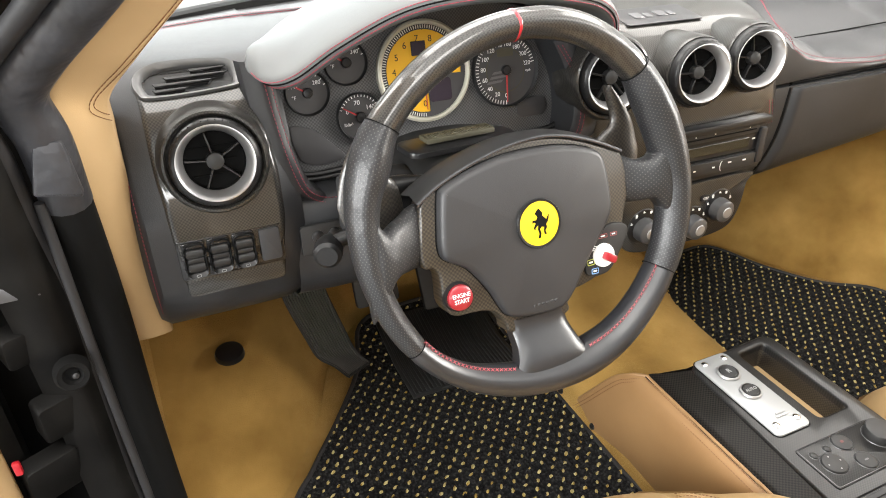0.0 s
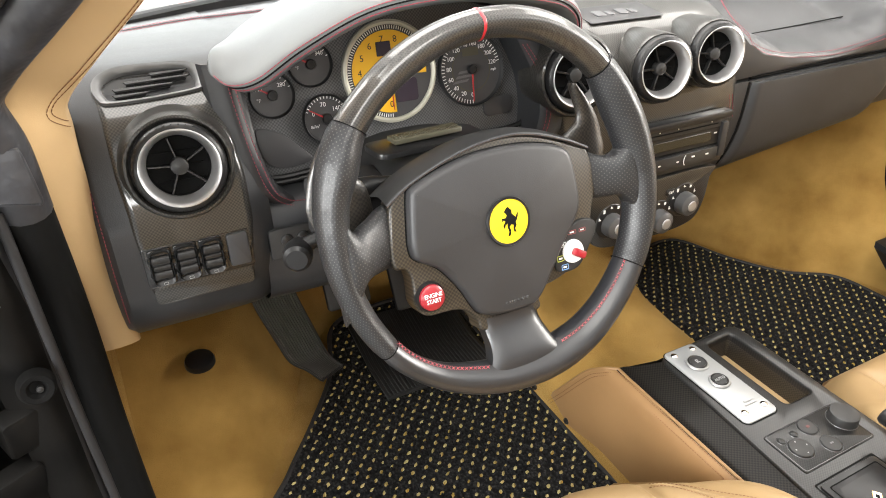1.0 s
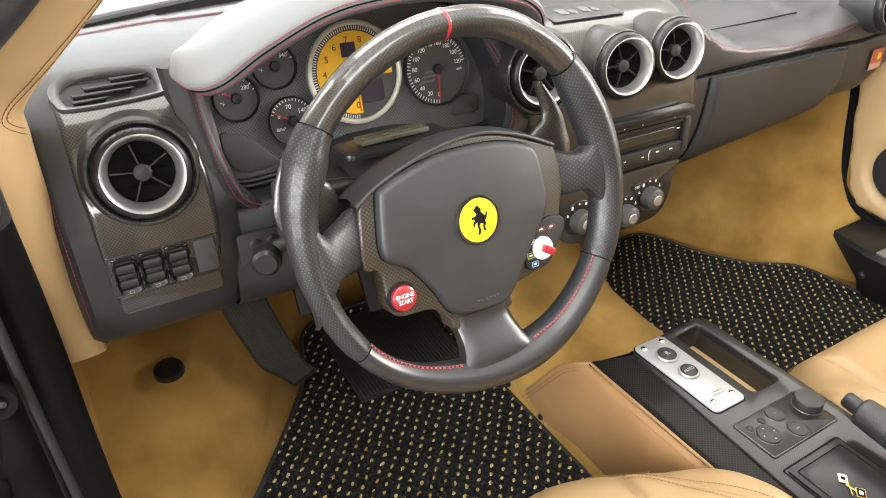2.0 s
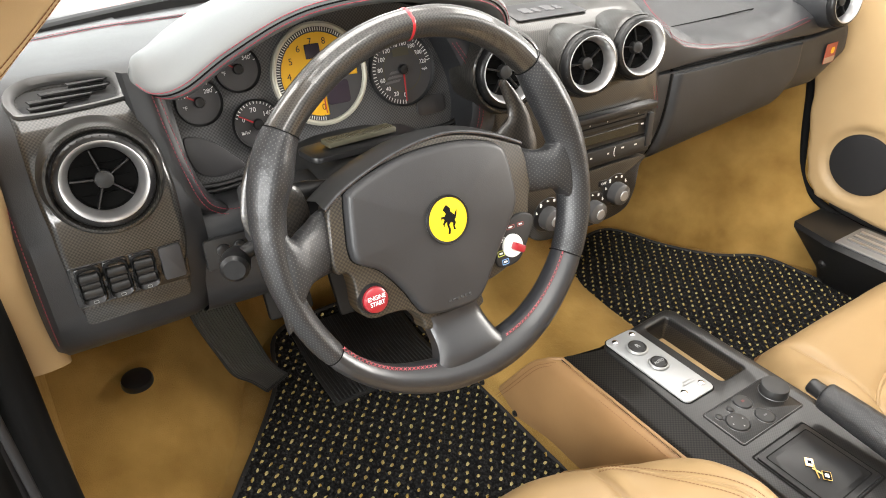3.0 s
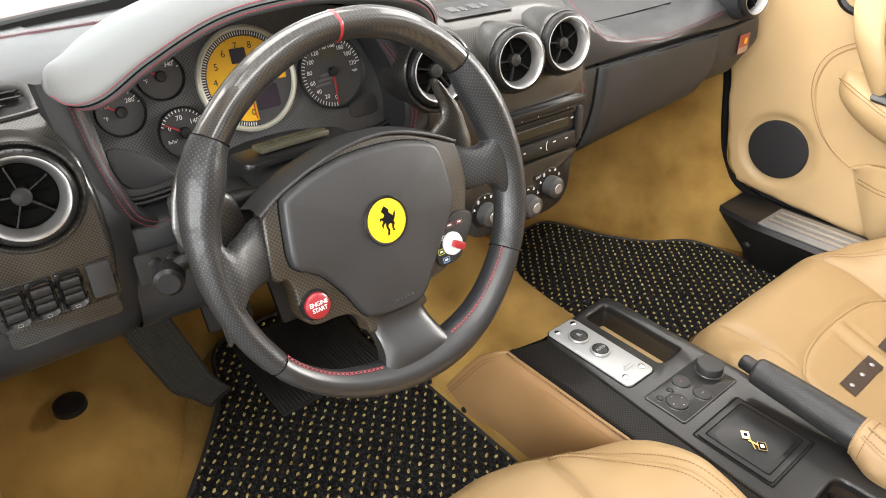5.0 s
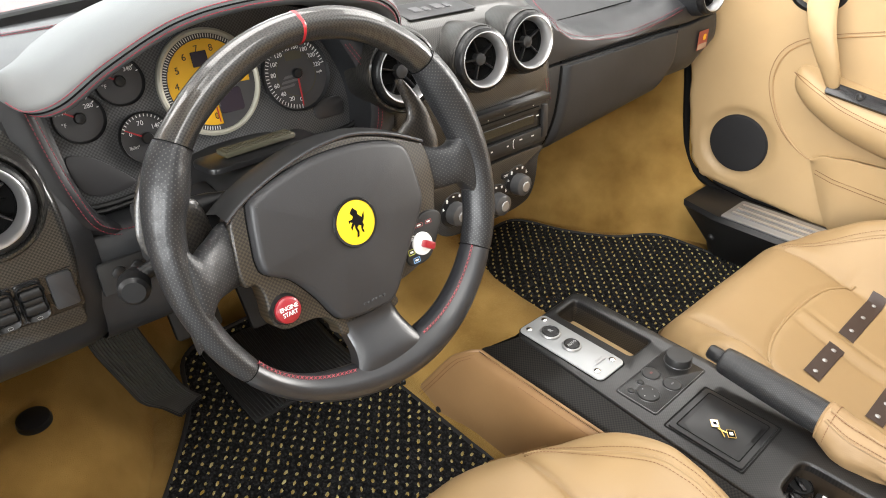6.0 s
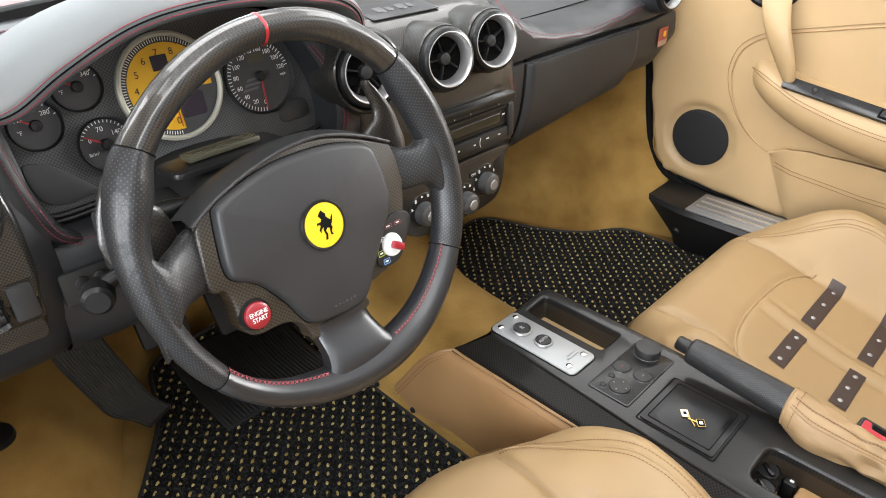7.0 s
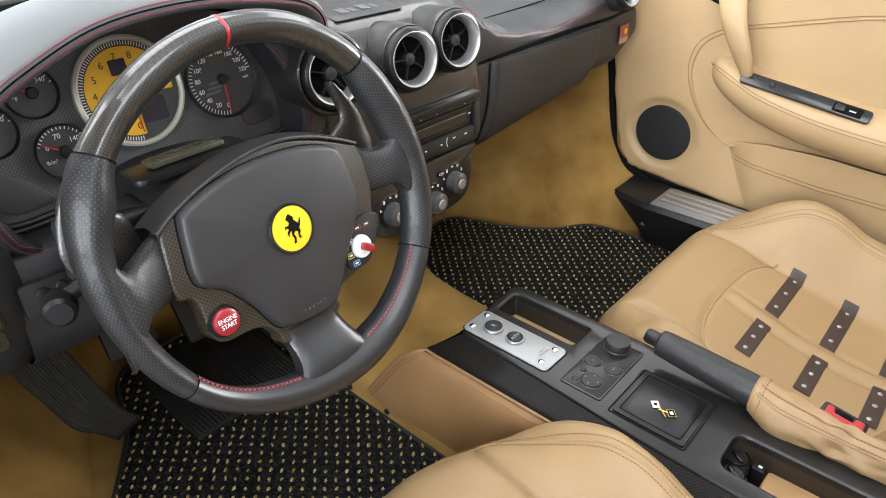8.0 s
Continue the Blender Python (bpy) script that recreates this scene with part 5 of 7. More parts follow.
# emblem: yellow disc with a plain dark shape
EMB = Matrix.Translation((-0.0012, -0.0096, 0.0105))
em = part("emblem_ring", lathe([(0.0, 0.0), (0.0234, 0.0), (0.0240, 0.0018), (0.0232, 0.0034), (0.0212, 0.0030)], 48, m=EMB), PLASTIC, wheel, "dark emblem ring")
part("emblem", lathe([(0.0, 0.0038), (0.012, 0.0034), (0.0214, 0.0024)], 48, m=EMB), YELLOW, em, "yellow enamel disc")
shape = [(-0.0025, 0.0130), (-0.0005, 0.0145), (0.0010, 0.0125), (0.0030, 0.0105), (0.0028, 0.0075), (0.0050, 0.0050), (0.0070, 0.0028), (0.0082, 0.0052), (0.0100, 0.0075), (0.0092, 0.0035), (0.0078, 0.0002), (0.0062, -0.0015), (0.0070, -0.0045), (0.0050, -0.0075), (0.0062, -0.0112), (0.0040, -0.0108), (0.0036, -0.0070), (0.0042, -0.0042), (0.0015, -0.0030),
         (-0.0008, -0.0050), (0.0004, -0.0090), (-0.0008, -0.0135), (-0.0030, -0.0138), (-0.0016, -0.0095), (-0.0028, -0.0048), (-0.0022, -0.0010), (-0.0052, -0.0030), (-0.0062, -0.0058), (-0.0072, -0.0028), (-0.0045, 0.0008), (-0.0068, 0.0026), (-0.0080, 0.0012), (-0.0078, 0.0042), (-0.0040, 0.0040), (-0.0022, 0.0062), (-0.0038, 0.0088), (-0.0050, 0.0100)]
part("emblem_shape", moved(slab(shape, 0.0006, 0, z=0.0), EMB @ Matrix.Translation((0.0, 0.0, 0.0036))), DEEP, em, "dark plain shape")

# start button
SB = Matrix.Translation((-0.0856, -0.0648, -0.003))
sb = part("start_bezel", lathe([(0.0, 0.004), (0.0138, 0.004), (0.0146, 0.002), (0.0154, -0.002)], 40, m=SB), PLASTIC, wheel, "dark bezel")
part("start_button", lathe([(0.0, 0.0085), (0.0104, 0.0083), (0.0122, 0.0068), (0.0130, 0.002)], 40, m=SB), BUTTON_RED, sb, "red start button")
for dy, word in ((0.0028, "ENGINE"), (-0.0028, "START")):
    bm = lettering(word, 0.0058, 0.0002, 0.92)
    bm.transform(Matrix.Diagonal((0.95, 1.0, 1.0, 1.0)))
    part("start_words", moved(bm, SB @ Matrix.Translation((0, dy, 0.0088))), WHITE, sb, "white words")

# mode switch with its marks
pod = plate([(0.090, -0.030), (0.106, -0.034), (0.109, -0.044), (0.098, -0.062), (0.085, -0.078), (0.070, -0.0815), (0.058, -0.079), (0.055, -0.070), (0.062, -0.052), (0.074, -0.037)], 0.005, SATIN, "mode_pod", -0.005, 0.002, "dark switch pod")
MD = Matrix.Translation((0.0765, -0.0605, -0.001))
part("mode_dial", lathe([(0.0, 0.005), (0.0112, 0.005), (0.0122, 0.003), (0.0122, -0.002)], 36, m=MD), WHITE, pod, "white mode dial")
bm = moved(block(-0.0035, 0.0095, -0.0040, 0.0040, 0.004, 0.0135, 0.0018), MD @ Matrix.Rotation(radians(-32), 4, "Z"))
part("mode_knob", bm, BUTTON_RED, pod, "red mode knob")
BLUE = material("blue_ink", (0.2, 0.4, 0.75), 0.5)
GREEN = material("green_ink", (0.55, 0.6, 0.1), 0.5)
for x, y, w, h, mat in ((0.0776, -0.0410, 0.0105, 0.0042, MARK_RED), (0.0905, -0.0410, 0.0085, 0.0042, MARK_RED), (0.0640, -0.0515, 0.0105, 0.0045, WHITE), (0.0612, -0.0650, 0.0085, 0.0062, GREEN), (0.0655, -0.0750, 0.0085, 0.0058, BLUE)):
    o, i = rounded(w, h, 0.001, 3, x, y), rounded(w - 0.0014, h - 0.0014, 0.0005, 3, x, y)
    part("mode_mark", loft([[(q[0], q[1], 0.0006) for q in o], [(q[0], q[1], 0.0006) for q in i]], True), mat, pod, "small outlined mark")
    part("mode_mark", slab(rounded(w * 0.5, h * 0.32, 0.0004, 2, x, y), 0.0002, 0, z=0.0004), WHITE, pod)
# faint raised letters on the airbag cover, unreadable: a row of short bars
for k in range(6):
    part("embossed_bar", block(-0.0135 + k * 0.0047, -0.0105 + k * 0.0047, -0.0915, -0.0885, 0.0085, 0.0098, 0.0004, 1), AIRBAG, wheel)

# shift paddles behind the rim
def paddle(sign, out):
    """A broad leaf that narrows to a hooked tip."""
    ctl = [(0.000, 0.090, 0.140), (0.018, 0.090, 0.149), (0.032, 0.091, 0.1518), (0.046, 0.095, 0.1490), (0.055, 0.104, 0.1468), (0.063, 0.1150, 0.1442), (0.074, 0.1170, 0.1388), (0.084, 0.1140, 0.1325), (0.092, 0.1118, 0.1260), (0.099, 0.1100, 0.1195), (0.1035, 0.1105, 0.1145)]
    rr = []
    for q in smooth_path([(y, x0, x1) for y, x0, x1 in ctl], 4):
        mid, half = (q.y + q.z) / 2, (q.z - q.y) / 2
        rr.append([Vector((sign * (mid + out + half * math.cos(a)), q.x, -0.039 + 0.006 * (q.x / 0.1) ** 2 + 0.0065 * math.sin(a))) for a in [2 * math.pi * j / 18 for j in range(18)]])
    bm = capped(rr)
    bmesh.ops.recalc_face_normals(bm, faces=bm.faces[:])
    return part("shift_paddle", bm, CARBON_TRAY, wheel, "carbon shift paddle")


paddle(1, 0.0055)
paddle(-1, 0.0240)

# column shroud and stalks behind the wheel
column = thing("steering_column", label="black plastic steering column shroud behind the wheel", category="steering column")
rr = []
for y, z, rx, rz in ((0.030, 0.528, 0.070, 0.052), (0.05, 0.524, 0.080, 0.052), (0.08, 0.514, 0.083, 0.044), (0.12, 0.508, 0.085, 0.042), (0.16, 0.502, 0.085, 0.044), (0.24, 0.485, 0.085, 0.05)):
    rr.append([(rx * math.copysign(abs(math.cos(a)) ** 0.7, math.cos(a)), y, z + rz * math.copysign(abs(math.sin(a)) ** 0.8, math.sin(a))) for a in [2 * math.pi * j / 28 for j in range(28)]])
part("shroud", capped(rr), SATIN, column)
GASKET = Matrix.Translation((-0.0160, 0.1320, 0.5650)) @ Matrix.Rotation(radians(3.0), 4, "Z") @ Matrix.Rotation(radians(-4.0), 4, "X")
bm = bmesh.new()
for i in range(26):
    x = -0.0375 + i * 0.0029
    merge(bm, block(x, x + 0.0020, -0.007, 0.004, 0.0014, 0.0030, 0.0004, 1))
merge(bm, block(-0.0410, 0.0400, -0.0105, 0.0100, -0.004, 0.0018, 0.0012))
part("gasket", moved(bm, GASKET), OLIVE, column, "ribbed olive gasket strip")
part("collar", moved(slab(rounded(0.130, 0.048, 0.012, 5), 0.006, 0.002, 2, -0.012), GASKET), PLASTIC, column, "black collar under the gasket strip")
part("switch_box", block(-0.150, -0.070, 0.072, 0.150, 0.470, 0.535, 0.006), CLOTH, column, "black box behind the stalks")
pts = smooth_path([(-0.085, 0.075, 0.515), (-0.13, 0.082, 0.505), (-0.172, 0.085, 0.492)], 5)
part("stalk", tube(pts, [0.0075] * len(pts), 12), PLASTIC, column, "black indicator stalk")
part("stalk_knob", lathe([(0.0, 0.026), (0.010, 0.026), (0.0135, 0.023), (0.0145, 0.014), (0.014, 0.004), (0.011, -0.006), (0.007, -0.014)], 28, m=axes_at((-0.176, 0.090, 0.486), (-0.35, -0.92, 0.12))), PLASTIC, column, "black round stalk knob")
pts = smooth_path([(-0.08, 0.07, 0.548), (-0.115, 0.075, 0.545), (-0.150, 0.078, 0.535)], 5)
part("stalk", tube(pts, [0.006, 0.006, 0.007, 0.009, 0.010, 0.011, 0.011, 0.011, 0.011, 0.011, 0.010], 12), PLASTIC, column, "black lighting stalk")


# ---- centre console ----
console = thing("centre_console", label="grey-black lacquered centre console with tan leather sides", category="centre console")
TOP = 0.185
TRAY_HOLE = rounded_poly([(0.4005, 0.041), (0.4625, 0.045), (0.4625, -0.108), (0.4005, -0.108)], 0.014, 6)
WELL_HOLE = rounded_poly([(0.324, -0.352), (0.400, -0.352), (0.404, -0.64), (0.322, -0.64)], 0.022, 6)
TOP_EDGE = rounded_poly([(0.322, 0.043), (0.478, 0.052), (0.479, -0.66), (0.300, -0.66), (0.304, -0.30), (0.309, -0.19)], 0.016, 6)
part("top_frame", holed_plate(TOP_EDGE, [TRAY_HOLE, WELL_HOLE], TOP, 0.012, 0.0045), CARBON_TOP, console, "grey-black lacquered top")
inner = grown(TRAY_HOLE, -0.004)
part("tray_wall", loft([[(x, y, TOP - 0.010) for x, y in inner], [(x, y, TOP - 0.030) for x, y in grown(inner, -0.002)], [(x, y, 0.142) for x, y in grown(inner, -0.004)]], True), CARBON_TRAY, console, "brown-black carbon tray wall")
part("tray", block(0.394, 0.470, -0.116, 0.052, 0.120, 0.145, 0.002), TAN, console, "tan leather tray floor")


def flank_edge(y):
    return lerp([(-0.66, 0.2965), (-0.30, 0.3005), (-0.19, 0.3050), (0.036, 0.3130)], y)


# carbon flank, rolling under the lip, and the leather side below it
rows = []
for y in (0.040, 0.02, -0.03, -0.1, -0.19, -0.3, -0.45, -0.66):
    x = flank_edge(y)
    k = max(0.0, (y + 0.03) / 0.07)
    rows.append(smooth_path([(0.2665, y + 0.034 * k, 0.163), (0.2735, y + 0.028 * k, 0.1695), (0.289, y + 0.016 * k, 0.1745), (x - 0.004, y + 0.006 * k, 0.1785), (x + 0.006, y, 0.1825)], 3))
part("carbon_flank", loft(rows), CARBON_FLAT, console, "black carbon flank")
part("flank_edge", tube([Vector(r[0]) + Vector((-0.0008, 0, 0.0005)) for r in rows], 0.0011, 8), GLOSS, console, "dark edge of the flank")
part("carbon_flank", loft([[(0.4815, y, 0.178), (0.492, y, 0.165), (0.495, y, 0.05)] for y in (0.056, 0.0, -0.1, -0.3, -0.6)]), CARBON_FLAT, console, "black carbon flank")
part("front_face", loft([[(0.2665, 0.0745, 0.163), (0.2665, 0.078, 0.05)], [(0.290, 0.058, 0.1745), (0.290, 0.078, 0.05)], [(0.317, 0.0465, 0.181), (0.317, 0.078, 0.05)], [(0.40, 0.0535, 0.180), (0.40, 0.078, 0.05)], [(0.483, 0.056, 0.178), (0.494, 0.078, 0.05)]]), CARBON_FLAT, console)
SIDE = smooth_path([(0.2395, 0.214, -0.012), (0.2425, 0.172, 0.048), (0.2490, 0.121, 0.126), (0.2535, 0.097, 0.150), (0.2590, 0.083, 0.160), (0.2670, 0.070, 0.1645)], 5)
rows = []
for s in range(25):
    k = s / 24
    rows.append([(q.x - 0.0015 * math.sin(math.pi * min(1.0, k * 6)), q.y * (1 - k) + (-0.65) * k, q.z) for q in SIDE])
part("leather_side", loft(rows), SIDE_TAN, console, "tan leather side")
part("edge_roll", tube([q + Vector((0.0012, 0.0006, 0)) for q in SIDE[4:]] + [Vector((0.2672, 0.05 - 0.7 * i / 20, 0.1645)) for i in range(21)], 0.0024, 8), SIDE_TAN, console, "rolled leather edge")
for dx, dz in ((-0.0042, -0.0014), (-0.0105, -0.0080)):
    pts = [(0.2670 + dx, 0.066 - 0.7 * i / 200, 0.1652 + dz) for i in range(201)]
    part("stitching", stitch_row(pts, 0.0042, 0.003, 0.0006, 0, (-1, 0, 0.5)), BROWN_THREAD, console)
for d in (0.007, 0.0125):
    pts = smooth_path([q + Vector((-0.0012, -d, -0.2 * d)) for q in SIDE[1:-2]], 6)
    part("stitching", stitch_row(pts, 0.0042, 0.003, 0.0006, 0, (-1, 0, 0.2)), BROWN_THREAD, console)
for x, y, z in ((0.2405, 0.136, 0.012), (0.2385, 0.228, 0.013)):
    part("snap", lathe([(0.0, 0.0015), (0.0022, 0.0015), (0.003, 0.0036), (0.0052, 0.0034), (0.0064, 0.0)], 20, m=axes_at((x, y, z), (-1, 0, 0.2))), PLASTIC, console, "black snap")
# silver plate with round buttons
plt = part("switch_plate", moved(slab(rounded(0.060, 0.155, 0.009, 5), 0.0028, 0.0010, 2), Matrix.Translation((0.3555, -0.030, TOP))), PLATE, console, "brushed silver plate")
for x, y in ((0.338, 0.036), (0.374, 0.036), (0.338, -0.092), (0.374, -0.092)):
    part("screw", lathe([(0.0, 0.0055), (0.003, 0.0055), (0.0048, 0.0045), (0.005, 0.003)], 20, m=Matrix.Translation((x, y, TOP))), CHROME, plt, "steel screw")
for x, y, r, words in ((0.3560, 0.009, 0.0135, "R"), (0.3560, -0.032, 0.0120, "AUTO")):
    bt = part("button", lathe([(0.0, 0.0075), (r * 0.8, 0.007), (r * 0.9, 0.0085), (r, 0.0075), (r, 0.003)], 36, m=Matrix.Translation((x, y, TOP))), SATIN, plt, "round black button")
    part("button_ring", lathe([(r, 0.004), (r + 0.0005, 0.0065), (r + 0.002, 0.0060), (r + 0.003, 0.004)], 36, m=Matrix.Translation((x, y, TOP))), STEEL, plt)
    part("button_word", moved(lettering(words, 0.0105 if words == "R" else 0.0068), Matrix.Translation((x, y, TOP + 0.0078))), LIGHT_INK, plt)
part("engraving", block(0.349, 0.371, -0.0835, -0.0805, TOP + 0.004, TOP + 0.0044, 0), STEEL, plt, "grey engraved bars")
part("engraving", block(0.353, 0.368, -0.0785, -0.0765, TOP + 0.004, TOP + 0.0044, 0), STEEL, plt)
part("plate_gap", loft([[(x, y, TOP + 0.0004) for x, y in rounded(0.064, 0.159, 0.011, 5, 0.3555, -0.030)], [(x, y, TOP + 0.0006) for x, y in rounded(0.0602, 0.1552, 0.009, 5, 0.3555, -0.030)]], True), DEEP, console, "dark gap round the plate")
# control panel: mirror joystick and buttons
cp = part("control_panel", moved(slab(rounded(0.130, 0.064, 0.004, 4), 0.0016, 0.0008, 2), Matrix.Translation((0.391, -0.163, TOP))), CARBON_TOP, console, "grey-black lacquered control panel")
o, i2 = rounded(0.1270, 0.0612, 0.004, 4, 0.391, -0.163), rounded(0.1258, 0.0600, 0.0035, 4, 0.391, -0.163)
part("panel_line", loft([[(q[0], q[1], TOP + 0.0017) for q in o], [(q[0], q[1], TOP + 0.0020) for q in i2]], True), FAINT, cp, "thin grey outline")
for x, y, r, h, name in ((0.444, -0.157, 0.0185, 0.012, "joystick"), (0.391, -0.146, 0.0125, 0.0012, "button"), (0.394, -0.178, 0.0125, 0.0012, "button"), (0.353, -0.166, 0.0150, 0.002, "button"), (0.365, -0.146, 0.0045, 0.001, "button"), (0.341, -0.147, 0.0045, 0.001, "button")):
    part(name, lathe([(0.0, h + 0.0008), (r * 0.84, h + 0.0010), (r * 0.96, h + 0.0006), (r, h - 0.0004), (r, 0.0002), (r + 0.0012, 0.0002)], 36, m=Matrix.Translation((x, y, TOP + 0.0015))), SATIN, cp, "round black knob" if h > 0.01 else "round black button")
for x, y, r in ((0.391, -0.146, 0.0125), (0.394, -0.178, 0.0125), (0.353, -0.166, 0.0150), (0.444, -0.157, 0.0185), (0.365, -0.146, 0.0045), (0.341, -0.147, 0.0045)):
    part("button_rim", lathe([(r + 0.0005, 0.0016), (r + 0.0010, 0.0024), (r + 0.0015, 0.0016)], 40, m=Matrix.Translation((x, y, TOP))), FAINT, cp, "thin grey rim")
for x, y in ((0.353, -0.1565), (0.353, -0.1755), (0.3435, -0.166), (0.3625, -0.166)):
    part("button_mark", slab(rounded(0.0018, 0.0018, 0.0005, 2, x, y), 0.0003, 0, z=TOP + 0.0043), LIGHT_INK, cp)
part("button_mark", slab(rounded(0.005, 0.0035, 0.001, 2, 0.391, -0.146), 0.0003, 0, z=TOP + 0.0036), DULL_RED, cp, "small red mark")
part("button_mark", slab(rounded(0.006, 0.002, 0.0005, 2, 0.394, -0.178), 0.0003, 0, z=TOP + 0.0036), FAINT, cp)
# lidded ashtray with two crossed flags
lid = part("lid", moved(slab(rounded(0.100, 0.100, 0.004, 3), 0.003, 0.001, 2), Matrix.Translation((0.3725, -0.264, TOP))), PLASTIC, console, "black ashtray lid")
bm = bmesh.new()
rows = []
for i in range(9):
    a = -1 + 2 * i / 8
    rows.append([(0.3725 + 0.042 * a, -0.264 + b, TOP + 0.003 + 0.006 * (1 - a * a) * (1 if abs(b) < 0.03 else 0.0)) for b in (-0.042, -0.036, -0.02, 0.0, 0.02, 0.036, 0.042)])
part("lid_swell", loft(rows), PLASTIC, lid)
GOLD = material("gilt", (0.6, 0.4, 0.12), 0.3, 0.8)
for x, y, a, mat, inner in ((0.3615, -0.2570, 40, WHITE, DEEP), (0.3600, -0.2800, 40, DEEP, WHITE)):
    spot = Matrix.Translation((x, y, TOP + 0.0092)) @ Matrix.Rotation(radians(a), 4, "Z")
    part("flag_edge", moved(slab(rounded(0.0132, 0.0100, 0.0006, 2), 0.0004, 0), spot), GOLD, lid)
    part("flag", moved(slab(rounded(0.0120, 0.0088, 0.0004, 2), 0.0006, 0), spot), mat, lid, "small flag")
    part("flag_mark", moved(slab(rounded(0.0052, 0.0044, 0.0006, 2), 0.0008, 0), spot), inner, lid)
for q in (((0.3630, -0.2600), (0.3490, -0.2770)), ((0.3580, -0.2760), (0.3560, -0.2640))):
    part("flag_pole", tube([(*q[0], TOP + 0.0096), (*q[1], TOP + 0.0096)], 0.0008, 6), GOLD, lid)
o, i2 = rounded(0.108, 0.108, 0.003, 3, 0.3725, -0.264), rounded(0.104, 0.104, 0.003, 3, 0.3725, -0.264)
part("lid_groove", loft([[(q[0], q[1], TOP + 0.0006) for q in o], [(q[0], q[1], TOP + 0.0006) for q in i2]], True), DEEP, lid, "dark groove round the lid")
o, i2 = rounded(0.086, 0.086, 0.003, 3, 0.3725, -0.264), rounded(0.083, 0.083, 0.003, 3, 0.3725, -0.264)
part("lid_groove", loft([[(q[0], q[1], TOP + 0.0034) for q in o], [(q[0], q[1], TOP + 0.0034) for q in i2]], True), DEEP, lid)

# rear well, tan-floored, with two round switches in its front pocket
inner = grown(WELL_HOLE, -0.004)
part("well_wall", loft([[(x, y, TOP - 0.010) for x, y in inner], [(x, y, 0.105) for x, y in grown(inner, -0.003)]], True), BROWN_LACQUER, console, "brown-black well wall")
part("well_floor", block(0.318, 0.410, -0.65, -0.402, 0.12, 0.148, 0.006), TAN_DARK, console, "tan leather well floor")
part("well_floor", block(0.318, 0.410, -0.41, -0.345, 0.10, 0.118, 0.002), DEEP, console)
for x, y in ((0.352, -0.372), (0.382, -0.366)):
    kn = part("switch", lathe([(0.0, 0.036), (0.0125, 0.037), (0.0160, 0.034), (0.0178, 0.024), (0.0185, 0.0)], 28, m=Matrix.Translation((x, y, 0.122))), PLASTIC, console, "round black switch")
    part("switch_ring", lathe([(0.0138, 0.0366), (0.0146, 0.0384), (0.0158, 0.0362)], 28, m=Matrix.Translation((x, y, 0.122))), GLOSS, kn)
    part("switch_bar", moved(block(-0.011, 0.011, -0.003, 0.003, 0.035, 0.0405, 0.0015), Matrix.Translation((x, y, 0.122)) @ Matrix.Rotation(0.9, 4, "Z")), GLOSS, kn)
part("switch_block", block(0.386, 0.402, -0.400, -0.384, 0.118, 0.150, 0.003), PLASTIC, console)
part("switch_mark", block(0.3915, 0.3955, -0.3955, -0.3905, 0.150, 0.1508, 0.0004, 1), WHITE, console, "small white mark")

# ---- handbrake ----
hb = thing("handbrake", label="black perforated leather handbrake lever with a tan leather boot", category="handbrake")
pts = smooth_path([(0.450, -0.213, 0.2232), (0.450, -0.232, 0.2222), (0.4495, -0.28, 0.2190), (0.4485, -0.362, 0.2130)], 6)
n = len(pts)
bm = tube(pts, [(0.0125, 0.0170)[i] if i < 2 else 0.0182 + 0.0042 * min(1.0, i / (n - 1) * 1.15) for i in range(n)], 28)
uv = bm.loops.layers.uv.new("UVMap")
for k, f in enumerate(bm.faces):
    i, j = divmod(k, 28)
    for loop, (di, dj) in zip(f.loops, ((0, 0), (0, 1), (1, 1), (1, 0))):
        loop[uv].uv = (0.0148 * (i + di), 0.035 * 2 * math.pi * (j + dj) / 28)
part("grip", bm, PERFORATED_GRIP, hb, "perforated black leather grip")
part("release_button", tube([(0.450, -0.194, 0.2262), (0.450, -0.197, 0.2260), (0.450, -0.216, 0.2243)], [0.0090, 0.0108, 0.0108], 20), PLASTIC, hb, "black release button")
BOOT = ((-0.350, 0.0222, 0.4485, 0.2138), (-0.355, 0.0262, 0.4480, 0.2120), (-0.367, 0.0288, 0.4475, 0.2070), (-0.386, 0.0315, 0.4470, 0.2000), (-0.412, 0.0300, 0.4480, 0.1975), (-0.44, 0.0262, 0.4490, 0.1965), (-0.49, 0.0240, 0.4495, 0.1965), (-0.60, 0.026, 0.449, 0.194))


def boot_point(row, a):
    """A point of the boot's skin: folds gather towards the back."""
    y, r, x, z = row
    fold = min(1.0, max(0.0, (-0.36 - y) / 0.1))
    k = 1.0 + fold * (0.030 * math.sin(5 * a + y * 70) + 0.028 * math.sin(9 * a - y * 130) * math.exp(-((y + 0.49) / 0.06) ** 2))
    d = 0.008 * fold * noise.noise(Vector((y * 42, 2.2 * math.cos(a), 3.0 + 2.2 * math.sin(a))))
    return Vector((x + (r * k + d) * math.cos(a), y, z + (r * k + d) * math.sin(a)))


